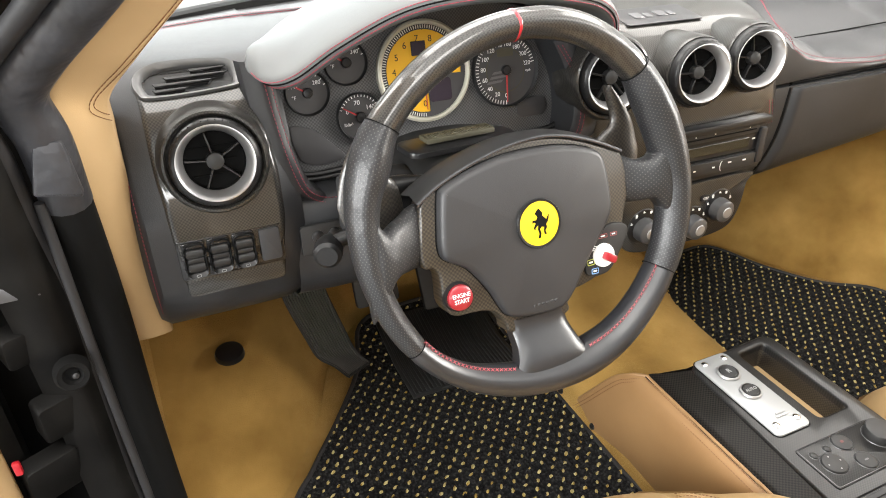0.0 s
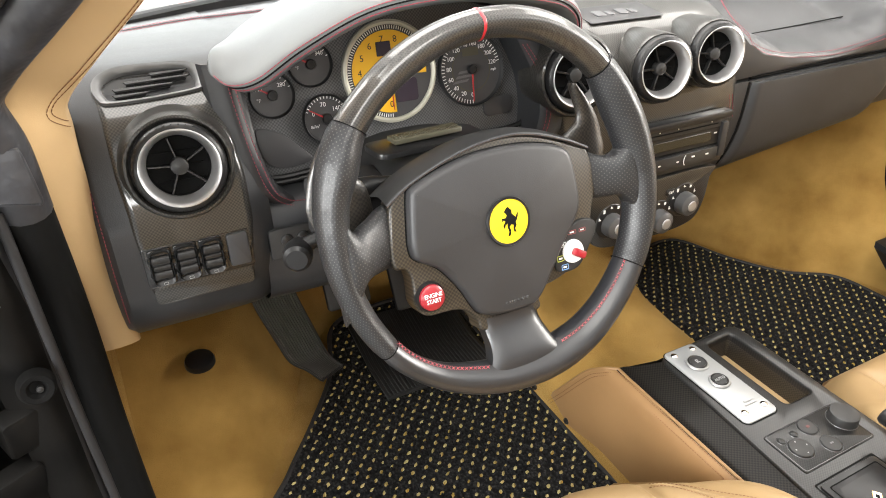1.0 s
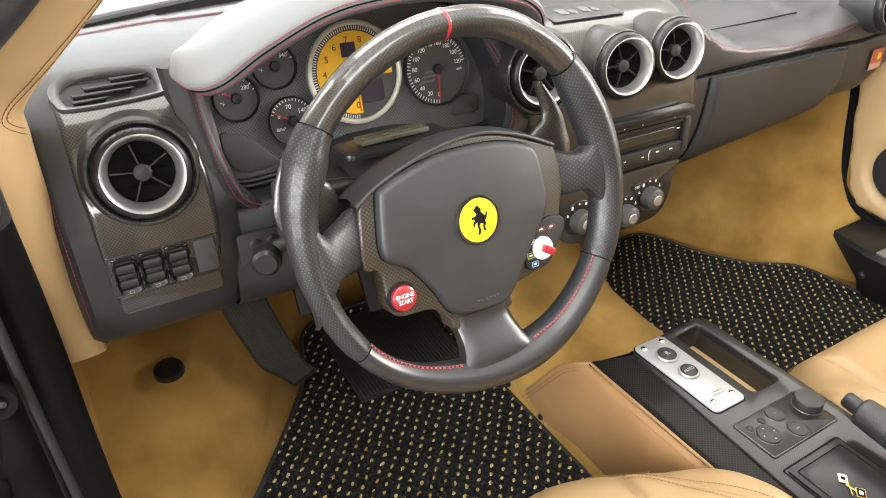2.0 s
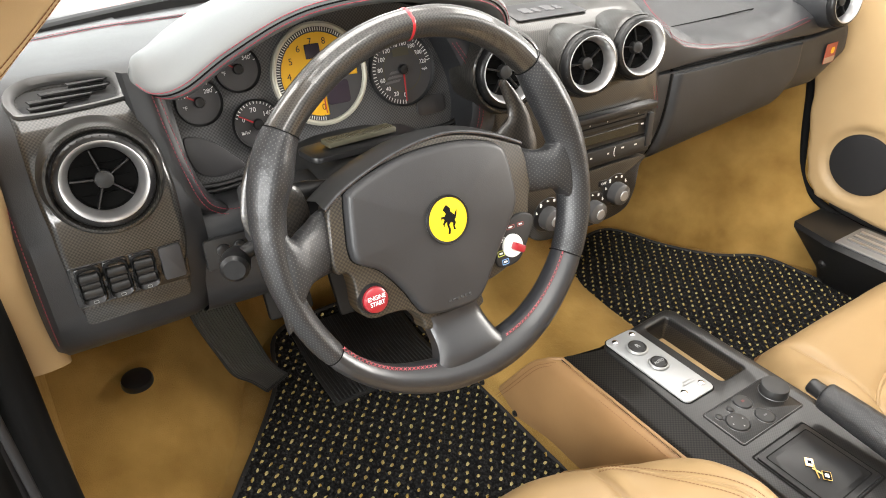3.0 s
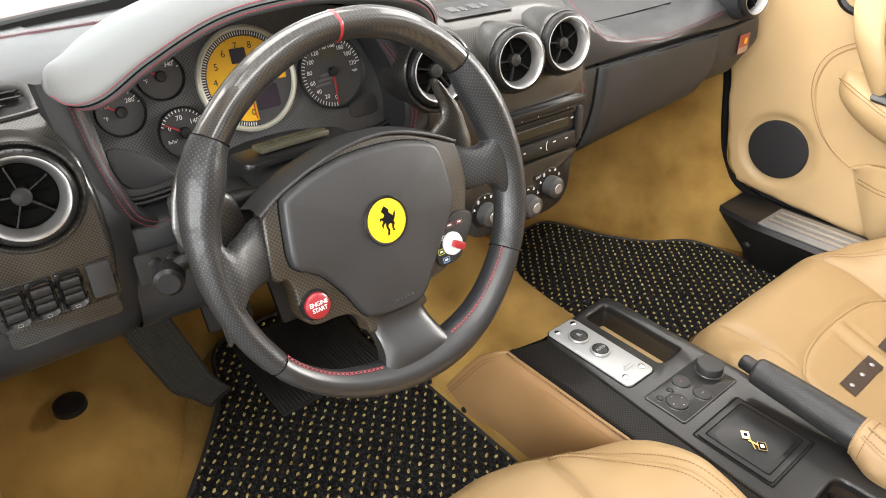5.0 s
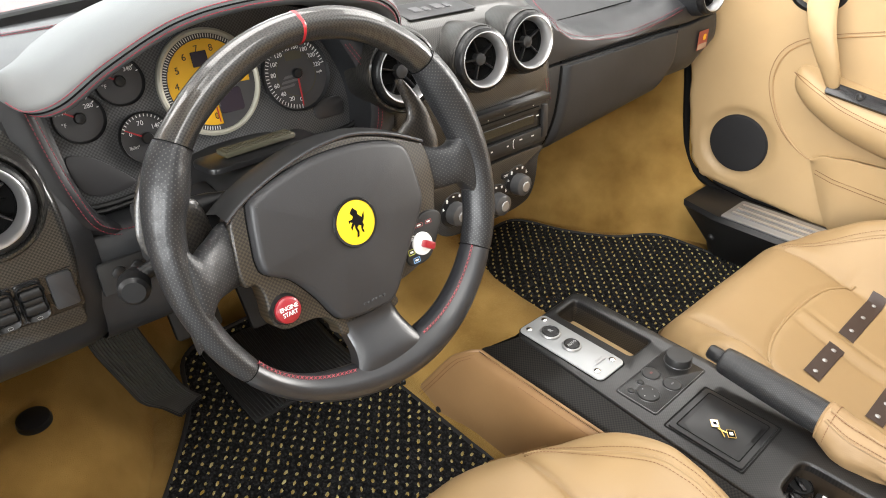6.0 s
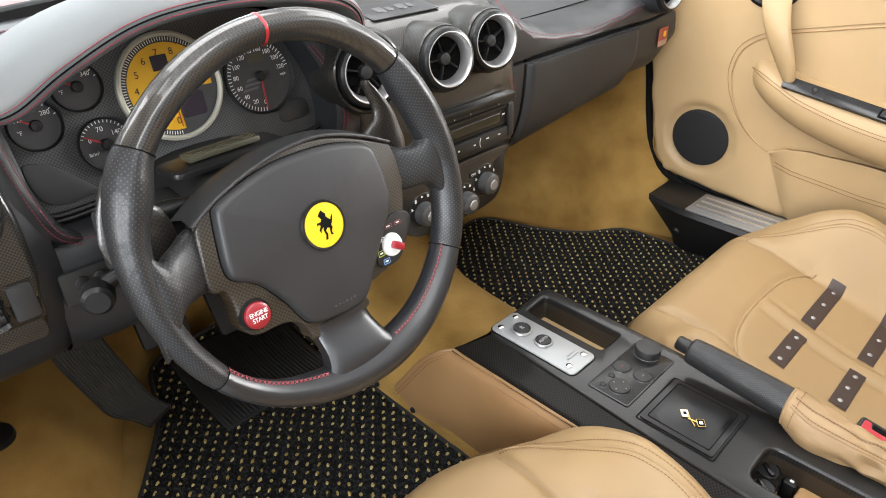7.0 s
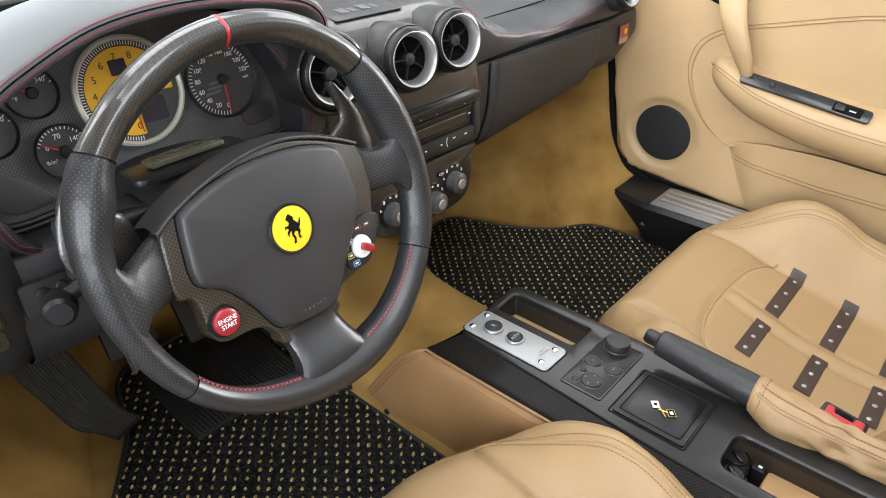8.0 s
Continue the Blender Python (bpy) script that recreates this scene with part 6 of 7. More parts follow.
BOOT = [tuple(q) for q in zip(*[[curve([(i, row[c]) for i, row in enumerate(BOOT)], s / 8) for s in range(8 * len(BOOT) - 7)] for c in range(4)])]
rows = [[boot_point(row, 2 * math.pi * j / 40) for j in range(40)] for row in BOOT]
for a in (1.92, 2.30):
    path = [boot_point(row, a) + Vector((0, 0, 0.0008)) for row in BOOT[12:52]]
    part("stitching", stitch_row(smooth_path(path, 6), 0.0042, 0.0034, 0.00055), BROWN_THREAD, hb)
    part("seam_ridge", tube(smooth_path([boot_point(row, a + (0.10 if a > 2.1 else -0.10)) for row in BOOT[10:52]], 3), 0.0016, 6), BOOT_TAN, hb)
path = [boot_point(BOOT[14], 2 * math.pi * j / 72) + Vector((0, 0, 0.0008)) for j in range(6, 40)]
part("stitching", stitch_row(path, 0.0042, 0.0034, 0.00055, 0, (0, 1, 0)), BROWN_THREAD, hb)
part("cuff_ridge", tube([boot_point(BOOT[5], 2 * math.pi * j / 48) for j in range(48)], 0.0016, 6, True, up=(0, 1, 0)), BOOT_TAN, hb)
part("boot", loft(rows, True), BOOT_TAN, hb, "tan leather boot")

# ---- seats ----
STRAP = grained(material("dark_brown_strap", (0.035, 0.022, 0.018), 0.5), 900, 0.1, 0.0005)


def cushion_z(x, y, low=0.0):
    """Cushion height over its own plan; x from the seat's middle; low: how far the bolsters sink towards the back."""
    a = abs(x)
    front = ((-0.285, 0.121), (-0.206, 0.147), (-0.15, 0.161), (-0.09, 0.165)) if low else ((-0.285, 0.128), (-0.206, 0.162), (-0.15, 0.171), (-0.09, 0.168))
    floor = curve([(-0.64, 0.085), (-0.47, 0.087), (-0.38, 0.096), *front], y)
    crest = curve([(-0.64, 0.150), (-0.50, 0.172), (-0.42, 0.192), (-0.36, 0.206), (-0.32, 0.228), (-0.285, 0.240), (-0.25, 0.243), (-0.20, 0.222), (-0.165, 0.196), (-0.14, 0.178), (-0.10, 0.160)], y)
    inner = 0.150
    if low and x < 0:
        k = low * min(1.0, max(0.0, (-0.17 - y) / 0.13))
        crest, inner = crest + (floor + 0.030 - crest) * k, inner + 0.025 * k
    s = min(1.0, max(0.0, (a - inner) / (0.248 - inner)))
    s = s * s * (3 - 2 * s)
    z = floor + max(0.0, crest - floor) * s - (60.0 * max(0.0, a - 0.258) ** 2 if low else 18.0 * max(0.0, a - 0.225) ** 2)
    nose = min(0.0699, max(0.0, y + (0.118 + (0.55 if x > 0 else 1.0) * max(0.0, a - 0.17) ** 1.25 if low else 0.106 + 1.05 * max(0.0, a - 0.08) ** 1.5)))
    z -= (0.07 - math.sqrt(0.07 ** 2 - nose ** 2)) * 1.6
    edge = -0.203 - 0.75 * max(0.0, a - 0.06) ** 1.45
    k = min(1.0, max(0.0, (edge - y) / 0.03))
    z += k * (0.006 * math.exp(-(a / 0.012) ** 2) - 0.004 * math.exp(-((a - 0.021) / 0.006) ** 2))
    z -= 0.005 * math.exp(-((y - edge) / 0.005) ** 2) * min(1.0, max(0.0, (0.20 - a) / 0.02))
    z -= 0.012 * math.exp(-((a - 0.163) / 0.0085) ** 2) * min(1.0, max(0.0, (-0.085 - y) / 0.03)) * (1.0 if -0.22 < y else math.exp(-((y + 0.22) / 0.04) ** 2))
    z += 0.0010 * math.sin(31 * x + 17 * y) * math.sin(23 * y - 11 * x)
    return max(0.0, z)


def seat(cx, label, straps):
    low = 0.85 if straps else 0.0
    st = thing("seat", label=label, category="car seat", group="leather seats")
    nx, ny = 121, 101
    rows = []
    for i in range(nx):
        x = -0.288 + 0.576 * i / (nx - 1)
        rows.append([Vector((cx + x, -0.64 + 0.592 * j / (ny - 1), cushion_z(x, -0.64 + 0.592 * j / (ny - 1), low))) for j in range(ny)])
    part("cushion", loft(rows), SEAT_TAN, st, "tan leather cushion", angle=80)
    skirt = [(cx + x, y) for x, y in [(-0.286, -0.64), (-0.286, -0.16), (-0.26, -0.09), (-0.17, -0.05), (0.17, -0.05), (0.26, -0.09), (0.286, -0.16), (0.286, -0.64)]]
    part("base", loft([[(x, y, 0.0) for x, y in skirt], [(cx + (x - cx) * 0.99, y, 0.10) for x, y in skirt]], False), TAN_DARK, st)
    back = []
    for i in range(41):
        x = -0.25 + 0.5 * i / 40
        a = abs(x)
        back.append([(cx + x, -0.56 - 0.30 * j / 12 + 0.07 * math.exp(-((a - 0.2) / 0.05) ** 2), 0.14 + 0.66 * j / 12 - (0.05 * (a / 0.25) ** 4 if j == 12 else 0)) for j in range(13)])
    part("backrest", loft(back), SEAT_TAN, st, "tan leather backrest")

    def seam(path, lift=0.0012, per=20):
        pts = [Vector((cx + q.x, q.y, cushion_z(q.x, q.y, low) + lift)) for q in smooth_path([(x, y, 0) for x, y in path], per)]
        part("stitching", stitch_row(pts, 0.0046, 0.0034, 0.0005), BROWN_THREAD, st)

    for sx in ((1,) if straps else (-1, 1)):
        for d in (0.0, 0.010):
            seam([(sx * (0.168 + d * 0.4), -0.108 + d * 0.6), (sx * (0.184 + d * 0.6), -0.128 + d * 0.6), (sx * (0.198 + d * 0.8), -0.160 + d * 0.5), (sx * (0.211 + d), -0.208 + d * 0.3), (sx * (0.220 + d), -0.245), (sx * (0.225 + d), -0.28), (sx * (0.227 + d), -0.32), (sx * (0.224 + d), -0.45), (sx * (0.22 + d), -0.58)])
        path = smooth_path([(sx * 0.171, -0.105, 0), (sx * 0.1875, -0.125, 0), (sx * 0.2025, -0.1575, 0), (sx * 0.216, -0.2065, 0), (sx * 0.225, -0.245, 0), (sx * 0.230, -0.28, 0), (sx * 0.232, -0.32, 0), (sx * 0.229, -0.45, 0), (sx * 0.225, -0.58, 0)], 10)
        part("welt", tube([Vector((cx + q.x, q.y, cushion_z(q.x, q.y, low) - 0.0004)) for q in path], 0.0017, 8), SEAT_TAN, st, "raised leather welt")
    # piping round the insert
    path = smooth_path([(-0.205, -0.55, 0), (-0.20, -0.32, 0), (-0.19, -0.272, 0), (-0.16, -0.236, 0), (-0.10, -0.2105, 0), (0.0, -0.203, 0), (0.10, -0.2105, 0), (0.15, -0.232, 0), (0.168, -0.243, 0)], 10)
    part("piping", tube([Vector((cx + q.x, q.y, cushion_z(q.x, q.y, low) + 0.001)) for q in path], 0.0028, 8), SEAT_TAN, st, "tan piping")
    if straps:
        for y0 in (-0.284, -0.382, -0.477):
            for x0, x1 in ((-0.118, -0.015), (0.024, 0.172)):
                n = 10
                bm = loft([[Vector((cx + x0 + (x1 - x0) * i / n, y0 + dy, cushion_z(x0 + (x1 - x0) * i / n, y0 + dy, low) + dz)) for i in range(n + 1)] for dy, dz in ((-0.0134, -0.002), (-0.0129, 0.0020), (0.0, 0.0028), (0.0129, 0.0020), (0.0134, -0.002))])
                bmesh.ops.recalc_face_normals(bm, faces=bm.faces[:])
                band = part("strap", bm, STRAP, st, "dark leather strap with rivets")
                for k in range(3):
                    x = x0 + (x1 - x0) * (0.15 + 0.35 * k)
                    part("rivet", lathe([(0.0, 0.0036), (0.0026, 0.0032), (0.0041, 0.002), (0.0041, 0.0)], 14, m=Matrix.Translation((cx + x, y0, cushion_z(x, y0, low) + 0.0012))), STEEL, band, "oval silver rivet")
    return st


seat(0.0, "tan leather driver's seat with brown double stitching", False)
seat(2 * CX, "tan leather passenger seat with dark strap bands and rivets", True)

# ---- belt buckle ----
buckle = thing("belt_buckle", axes_at((0.510, -0.449, 0.177), (-0.45, -0.15, 1.0), (0, 1, 0.15)) @ Matrix.Scale(0.84, 4), "black seat belt buckle with a red release button", "belt buckle")
part("case", block(-0.020, 0.022, -0.036, 0.032, -0.030, 0.005, 0.005), PLASTIC, buckle)
part("release", moved(slab(rounded_poly([(-0.017, -0.030), (0.015, -0.030), (0.015, -0.016), (0.006, -0.014), (0.006, 0.014), (0.015, 0.016), (0.015, 0.027), (-0.017, 0.027)], 0.003, 3), 0.008, 0.002, 2, 0.002), Matrix.Identity(4)), RED, buckle, "red release button")
part("tongue_slot", block(0.008, 0.016, -0.013, 0.013, 0.002, 0.0062, 0.0005, 1), DEEP, buckle)
part("stem", block(-0.012, 0.012, -0.014, 0.014, -0.14, -0.028, 0.004), RUBBER, buckle)

# ---- passenger door ----
door = thing("door_panel", label="tan leather passenger door panel with an armrest and round speaker", category="car door")


def door_x(y, z):
    """The panel's inner face leans and swells a little."""
    return 1.142 + 0.012 * max(0.0, 0.30 - z) / 0.2 + 0.020 * max(0.0, z - 0.45)


rows = []
for i in range(81):
    z = 0.103 + (0.70 - 0.103) * i / 80
    y0 = lerp([(0.100, 0.10), (0.113, 0.14), (0.125, 0.175), (0.145, 0.205), (0.19, 0.233), (0.25, 0.247), (0.35, 0.266), (0.45, 0.285), (0.70, 0.31)], z)
    row = []
    for j in range(81):
        k = j / 80
        y = y0 + (-0.95 - y0) * k ** 1.5
        low = lerp([(-0.95, 0.10), (-0.1, 0.111), (0.05, 0.122), (0.12, 0.130), (0.18, 0.137)], y)
        zz = max(z, low)
        x = door_x(y, zz) + 0.030 * max(0.0, 1 - (y0 - y) / 0.012) ** 2 + 0.018 * max(0.0, 1 - (zz - low) / 0.010) ** 2
        d = math.hypot(y - 0.121, zz - 0.246)
        x += 0.010 if d < 0.075 else 0.010 * math.exp(-((d - 0.075) / 0.007) ** 2)
        row.append((x, y, zz))
    rows.append(row)
part("panel", loft(rows), TAN, door, angle=75)
part("door_frame", block(1.175, 1.23, -0.96, 0.285, 0.06, 0.70, 0.012), RUBBER, door, "black door edge")
edge = smooth_path([(1.150, q[1] + 0.009, q[0] - 0.004) for q in [(0.095, -0.10), (0.113, 0.10), (0.125, 0.160), (0.140, 0.195), (0.165, 0.222), (0.20, 0.240), (0.27, 0.256), (0.35, 0.270), (0.45, 0.288), (0.70, 0.315)]], 8)
part("seal", tube([q + Vector((0.012, -0.004, 0.002)) for q in edge], 0.0085, 10, up=(1, 0, 0)), VELVET, door, "black rubber seal")
part("speaker", lathe([(0.0, 0.001), (0.056, 0.001), (0.0645, -0.001), (0.068, -0.006)], 56, m=axes_at((1.1465, 0.121, 0.246), (-1, 0, -0.06))), CLOTH, door, "round black speaker cloth")


def on_door(path, lift=0.0012, per=16):
    return [Vector((door_x(q.y, q.z) - lift, q.y, q.z)) for q in smooth_path([(0, y, z) for y, z in path], per)]


sweep = [(-0.40, 0.580), (-0.254, 0.562), (-0.194, 0.551), (-0.10, 0.529), (0.005, 0.502), (0.058, 0.471), (0.076, 0.425), (0.069, 0.376), (0.038, 0.318), (0.002, 0.281), (-0.032, 0.261)]
for d in (0.0, 0.009):
    part("stitching", stitch_row(on_door([(y + d, z + d * 0.5) for y, z in sweep]), 0.0046, 0.0036, 0.0008, 0, (-1, 0, 0)), BROWN_THREAD, door)
part("seam", tube(on_door(sweep, 0.0), 0.002, 6), TAN_DARK, door)
part("seam", tube(on_door([(-0.032, 0.261), (-0.045, 0.255), (-0.07, 0.20), (-0.112, 0.118)], 0.0), 0.002, 6), TAN_DARK, door)
# pocket flap
rows = []
for i in range(31):
    y = -0.040 - 0.80 * i / 30
    zt = lerp([(-0.84, 0.285), (-0.343, 0.289), (-0.222, 0.294), (-0.124, 0.291), (-0.078, 0.285), (-0.046, 0.274), (-0.04, 0.266)], y)
    bulge = min(1.0, (-0.04 - y) / 0.06) * 0.022
    zb = lerp([(-0.84, 0.112), (-0.112, 0.114), (-0.07, 0.20), (-0.04, 0.255)], y)
    rows.append([(door_x(y, zt) + 0.004, y, zt - 0.006), (door_x(y, zt) - 0.004 - bulge, y, zt), (door_x(y, zt) - 0.008 - bulge, y, zt - 0.006), (door_x(y, 0.2) - 0.006 - bulge, y, zt + (zb - zt) * 0.5), (door_x(y, zb) - 0.002 - bulge * 0.3, y, zb + 0.002)])
rows = list(map(list, zip(*[smooth_path(c, 4) for c in zip(*[smooth_path(r, 4) for r in rows])])))
part("pocket", loft(list(map(list, zip(*rows)))), TAN, door, "tan leather door pocket")
for d in (0.0, 0.008):
    pts = [(door_x(y, z) - 0.0085 - min(1.0, (-0.04 - y) / 0.06) * 0.022, y, z - d) for y, z in [(-0.062 - 0.7 * i / 100, 0.247 - 0.013 * min(1.0, i / 25) - 0.006 * i / 100) for i in range(101)]]
    part("stitching", stitch_row(pts, 0.0046, 0.0036, 0.0008, 0, (-1, 0, 0)), BROWN_THREAD, door)
# armrest
rows = []
for y, zc, hz, reach in ((0.034, 0.424, 0.012, 0.004), (0.028, 0.424, 0.022, 0.022), (0.010, 0.418, 0.032, 0.044), (-0.03, 0.402, 0.042, 0.064), (-0.10, 0.380, 0.050, 0.074), (-0.22, 0.358, 0.054, 0.078), (-0.40, 0.345, 0.056, 0.080), (-0.80, 0.34, 0.056, 0.080)):
    ring = []
    for j in range(17):
        a = radians(-100 + 200 * j / 16)
        ring.append((1.15 - reach * math.cos(a) ** 0.7 if math.cos(a) > 0 else 1.16, y, zc + hz * math.sin(a)))
    rows.append(ring)
rows = list(map(list, zip(*[smooth_path(c, 6) for c in zip(*rows)])))
part("armrest", loft(rows), TAN, door, "tan leather armrest", angle=80)
for d in (0.0, 0.007):
    pts = smooth_path([(1.120, 0.030, 0.436), (1.093, 0.0, 0.436 - d), (1.078, -0.04, 0.423 - d), (1.069, -0.10, 0.402 - d), (1.066, -0.22, 0.378 - d), (1.064, -0.4, 0.364 - d)], 20)
    part("stitching", stitch_row(pts, 0.0046, 0.0036, 0.0008, 0, (-1, 0, 1)), BROWN_THREAD, door)
along = Vector((0, -1, -0.13)).normalized()
face = Vector((-0.68, -0.09, 0.72))
face = (face - along * face.dot(along)).normalized()
STRIP = Matrix((along, face.cross(along), face)).transposed().to_4x4()
STRIP.translation = Vector((1.092, -0.168, 0.4135))
outl = rounded(0.248, 0.026, 0.007, 5)
sw = part("switch_strip", moved(slab(outl, 0.007, 0.0015, 2, -0.004), STRIP), GLOSS, door, "gloss black window switch strip")
part("switch_recess", moved(slab(rounded(0.052, 0.019, 0.003, 3, 0.082, 0.0), 0.0006, 0, z=0.0031), STRIP), DEEP, sw)
part("window_switch", moved(block(0.060, 0.078, -0.007, 0.007, 0.003, 0.0075, 0.002), STRIP), PLASTIC, sw, "black window switch")
part("switch_mark", moved(block(0.085, 0.097, -0.0012, 0.0012, 0.0036, 0.0042, 0.0004, 1), STRIP), SILVER, sw, "small silver mark")
part("lock_button", moved(lathe([(0.0, 0.0010), (0.0038, 0.0016), (0.0056, 0.0030), (0.0066, 0.0026), (0.0070, 0.001)], 24, m=Matrix.Translation((-0.062, 0.0, 0.002))), STRIP), PLASTIC, sw, "round black lock button")
# pull strap and latch
rows = []
for y, z, x, w in ((0.022, 0.60, 1.132, 0.030), (0.006, 0.568, 1.098, 0.028), (-0.011, 0.53, 1.082, 0.026), (-0.030, 0.49, 1.082, 0.023), (-0.045, 0.455, 1.090, 0.018), (-0.054, 0.425, 1.10, 0.011)):
    rows.append([(x + 0.010 * math.sin(a), y + w * math.cos(a), z) for a in [2 * math.pi * j / 18 for j in range(18)]])
rows = list(map(list, zip(*[smooth_path(c, 5) for c in zip(*rows)])))
part("pull_strap", capped(rows), TAN, door, "tan leather pull strap")
lt = part("latch_bowl", lathe([(0.0, -0.010), (0.018, -0.010), (0.030, 0.0), (0.036, 0.004), (0.042, 0.0)], 40, m=axes_at((1.146, 0.035, 0.590), (-1, 0, 0.1)) @ Matrix.Diagonal((1.35, 1, 1, 1))), PLASTIC, door, "black latch bowl")
part("latch_lever", block(1.128, 1.142, 0.01, 0.06, 0.586, 0.596, 0.003), CHROME, lt, "chrome latch lever")


# ---- front pillar and door opening on the driver's side ----
pillar = thing("front_pillar", label="tan leather trimmed windscreen pillar beside the dashboard", category="pillar")
LEFT_EDGE = [(-0.382, 0.175, 0.370), (-0.379, 0.15, 0.482), (-0.378, 0.13, 0.564), (-0.376, 0.12, 0.627), (-0.381, 0.10, 0.666), (-0.359, 0.08, 0.696), (-0.314, 0.05, 0.737), (-0.26, 0.01, 0.79), (-0.20, -0.05, 0.86)]
RIGHT_EDGE = [(-0.338, 0.192, 0.360), (-0.340, 0.185, 0.451), (-0.341, 0.180, 0.533), (-0.342, 0.170, 0.604), (-0.338, 0.155, 0.640), (-0.308, 0.12, 0.681), (-0.266, 0.10, 0.725), (-0.22, 0.07, 0.78), (-0.16, 0.02, 0.85)]
la, ra = smooth_path(LEFT_EDGE, 6), smooth_path(RIGHT_EDGE, 6)
rows = []
for i, (l, r) in enumerate(zip(la, ra)):
    side = (r - l)
    face = Vector((0.25, -1, 0.25)).normalized()
    rows.append([l + Vector((-0.004, 0.03, 0)), l - face * 0.003] + [l + side * k + face * 0.006 * math.sin(math.pi * k) for k in (0.06, 0.25, 0.5, 0.75, 0.94)] + [r - face * 0.004, r + Vector((0.0, 0.035, 0))])
part("trim", loft(rows), TAN, pillar, "tan leather trim")


def on_pillar(z, d):
    """A point of the trim at that height, d inwards from its dash-side edge."""
    i = max(k for k in range(len(ra) - 1) if ra[k].z <= z)
    s = (z - ra[i].z) / (ra[i + 1].z - ra[i].z)
    l, r = la[i].lerp(la[i + 1], s), ra[i].lerp(ra[i + 1], s)
    k = 1.0 - d / (r - l).length
    return l + (r - l) * k + Vector((0.25, -1, 0.25)).normalized() * (0.006 * math.sin(math.pi * k) + 0.0008)


for line in ([(0.80, 0.008), (0.76, 0.008), (0.73, 0.008), (0.705, 0.008), (0.685, 0.009), (0.668, 0.011), (0.655, 0.015), (0.642, 0.021), (0.632, 0.026), (0.6255, 0.027), (0.621, 0.022), (0.6175, 0.010), (0.616, 0.001)],
             [(0.80, 0.003), (0.76, 0.003), (0.73, 0.003), (0.705, 0.003), (0.682, 0.003), (0.664, 0.006), (0.652, 0.010), (0.642, 0.016), (0.634, 0.020), (0.629, 0.0205), (0.6255, 0.016), (0.623, 0.008), (0.622, 0.001)]):
    path = smooth_path([on_pillar(z, d) for z, d in line], 8)
    part("stitching", stitch_row(path, 0.0042, 0.0036, 0.00045, 0, (0.2, -1, 0.2)), BROWN_THREAD, pillar)

jamb = thing("door_jamb", label="black door jamb with rubber seals and a bump stop", category="door jamb")
seal_path = smooth_path([(-0.392, 0.155, -0.05), (-0.390, 0.155, 0.10), (-0.391, 0.15, 0.20), (-0.392, 0.15, 0.30), (-0.391, 0.15, 0.40), (-0.391, 0.145, 0.48), (-0.391, 0.125, 0.565), (-0.391, 0.11, 0.625), (-0.396, 0.095, 0.668), (-0.376, 0.07, 0.70), (-0.332, 0.035, 0.745), (-0.28, 0.0, 0.80), (-0.22, -0.06, 0.87)], 6)
part("seal", tube([q for q in seal_path if q.z < 0.575], 0.020, 14, up=(0, 1, 0)), VELVET, jamb, "matt black lower door seal")
part("seal", tube([q for q in seal_path if q.z > 0.555], 0.0206, 14, up=(0, 1, 0)), DUSTY, jamb, "dusty black upper door seal")
part("seal_lip", tube([q + Vector((-0.030, -0.010, -0.002)) for q in seal_path], 0.008, 10, up=(0, 1, 0)), SEAL, jamb, "black outer seal lip")
PAINT = material("black_jamb_plastic", (0.006, 0.006, 0.006), 0.55, 0.0, 0.0, 0.1)
mottled(PAINT, (0.003, 0.003, 0.003), (0.010, 0.0095, 0.009), 16)
rows = []
for z, x0, y0 in ((-0.10, -0.43, 0.10), (0.05, -0.428, 0.11), (0.15, -0.430, 0.12), (0.30, -0.432, 0.12), (0.45, -0.434, 0.11), (0.60, -0.436, 0.08), (0.70, -0.43, 0.05), (0.82, -0.39, -0.02), (0.95, -0.33, -0.12)):
    rows.append([(x0 + 0.042, y0 + 0.045, z), (x0 + 0.018, y0 + 0.024, z), (x0 + 0.010, y0 + 0.004, z), (x0 - 0.004, y0 - 0.002, z), (x0 - 0.030, y0 + 0.006, z), (x0 - 0.040, y0 + 0.05, z), (x0 - 0.05, y0 + 0.10, z), (x0 - 0.06, y0 + 0.16, z)])
rows = list(map(list, zip(*[smooth_path(c, 4) for c in zip(*rows)])))
part("post", loft(rows), PAINT, jamb, "black painted hinge post", angle=60)
bump = part("bump_stop", lathe([(0.0, 0.003), (0.006, 0.003), (0.009, 0.009), (0.0135, 0.010), (0.016, 0.006), (0.0165, -0.004)], 32, m=axes_at((-0.428, 0.100, 0.405), (0.15, -1, 0.25))), VELVET, jamb, "round rubber bump stop")
part("bump_pin", lathe([(0.0, 0.008), (0.003, 0.007), (0.0035, 0.0)], 12, m=axes_at((-0.426, 0.100, 0.403), (0.15, -1, 0.25))), SATIN, bump)
pts = [(-0.452 - 0.05 * i / 24, 0.140 - 0.02 * i / 24, 0.53 + 0.003 * math.sin(i)) for i in range(25)]
part("cable_boot", tube(pts, [0.013 + 0.0025 * (i % 2) for i in range(25)], 14), RUBBER, jamb, "black ribbed cable boot")
part("hinge_plate", moved(block(-0.028, 0.028, -0.006, 0.006, -0.008, 0.008, 0.002), pose(-0.458, 0.11, 0.498)), FAINT, jamb, "grey steel hinge plate")
for x, y, z in ((-0.465, 0.10, 0.498),):
    part("hinge_bolt", lathe([(0.0, 0.004), (0.004, 0.004), (0.005, 0.0)], 6, m=axes_at((x, y, z), (0, -1, 0.3))), SATIN, jamb)
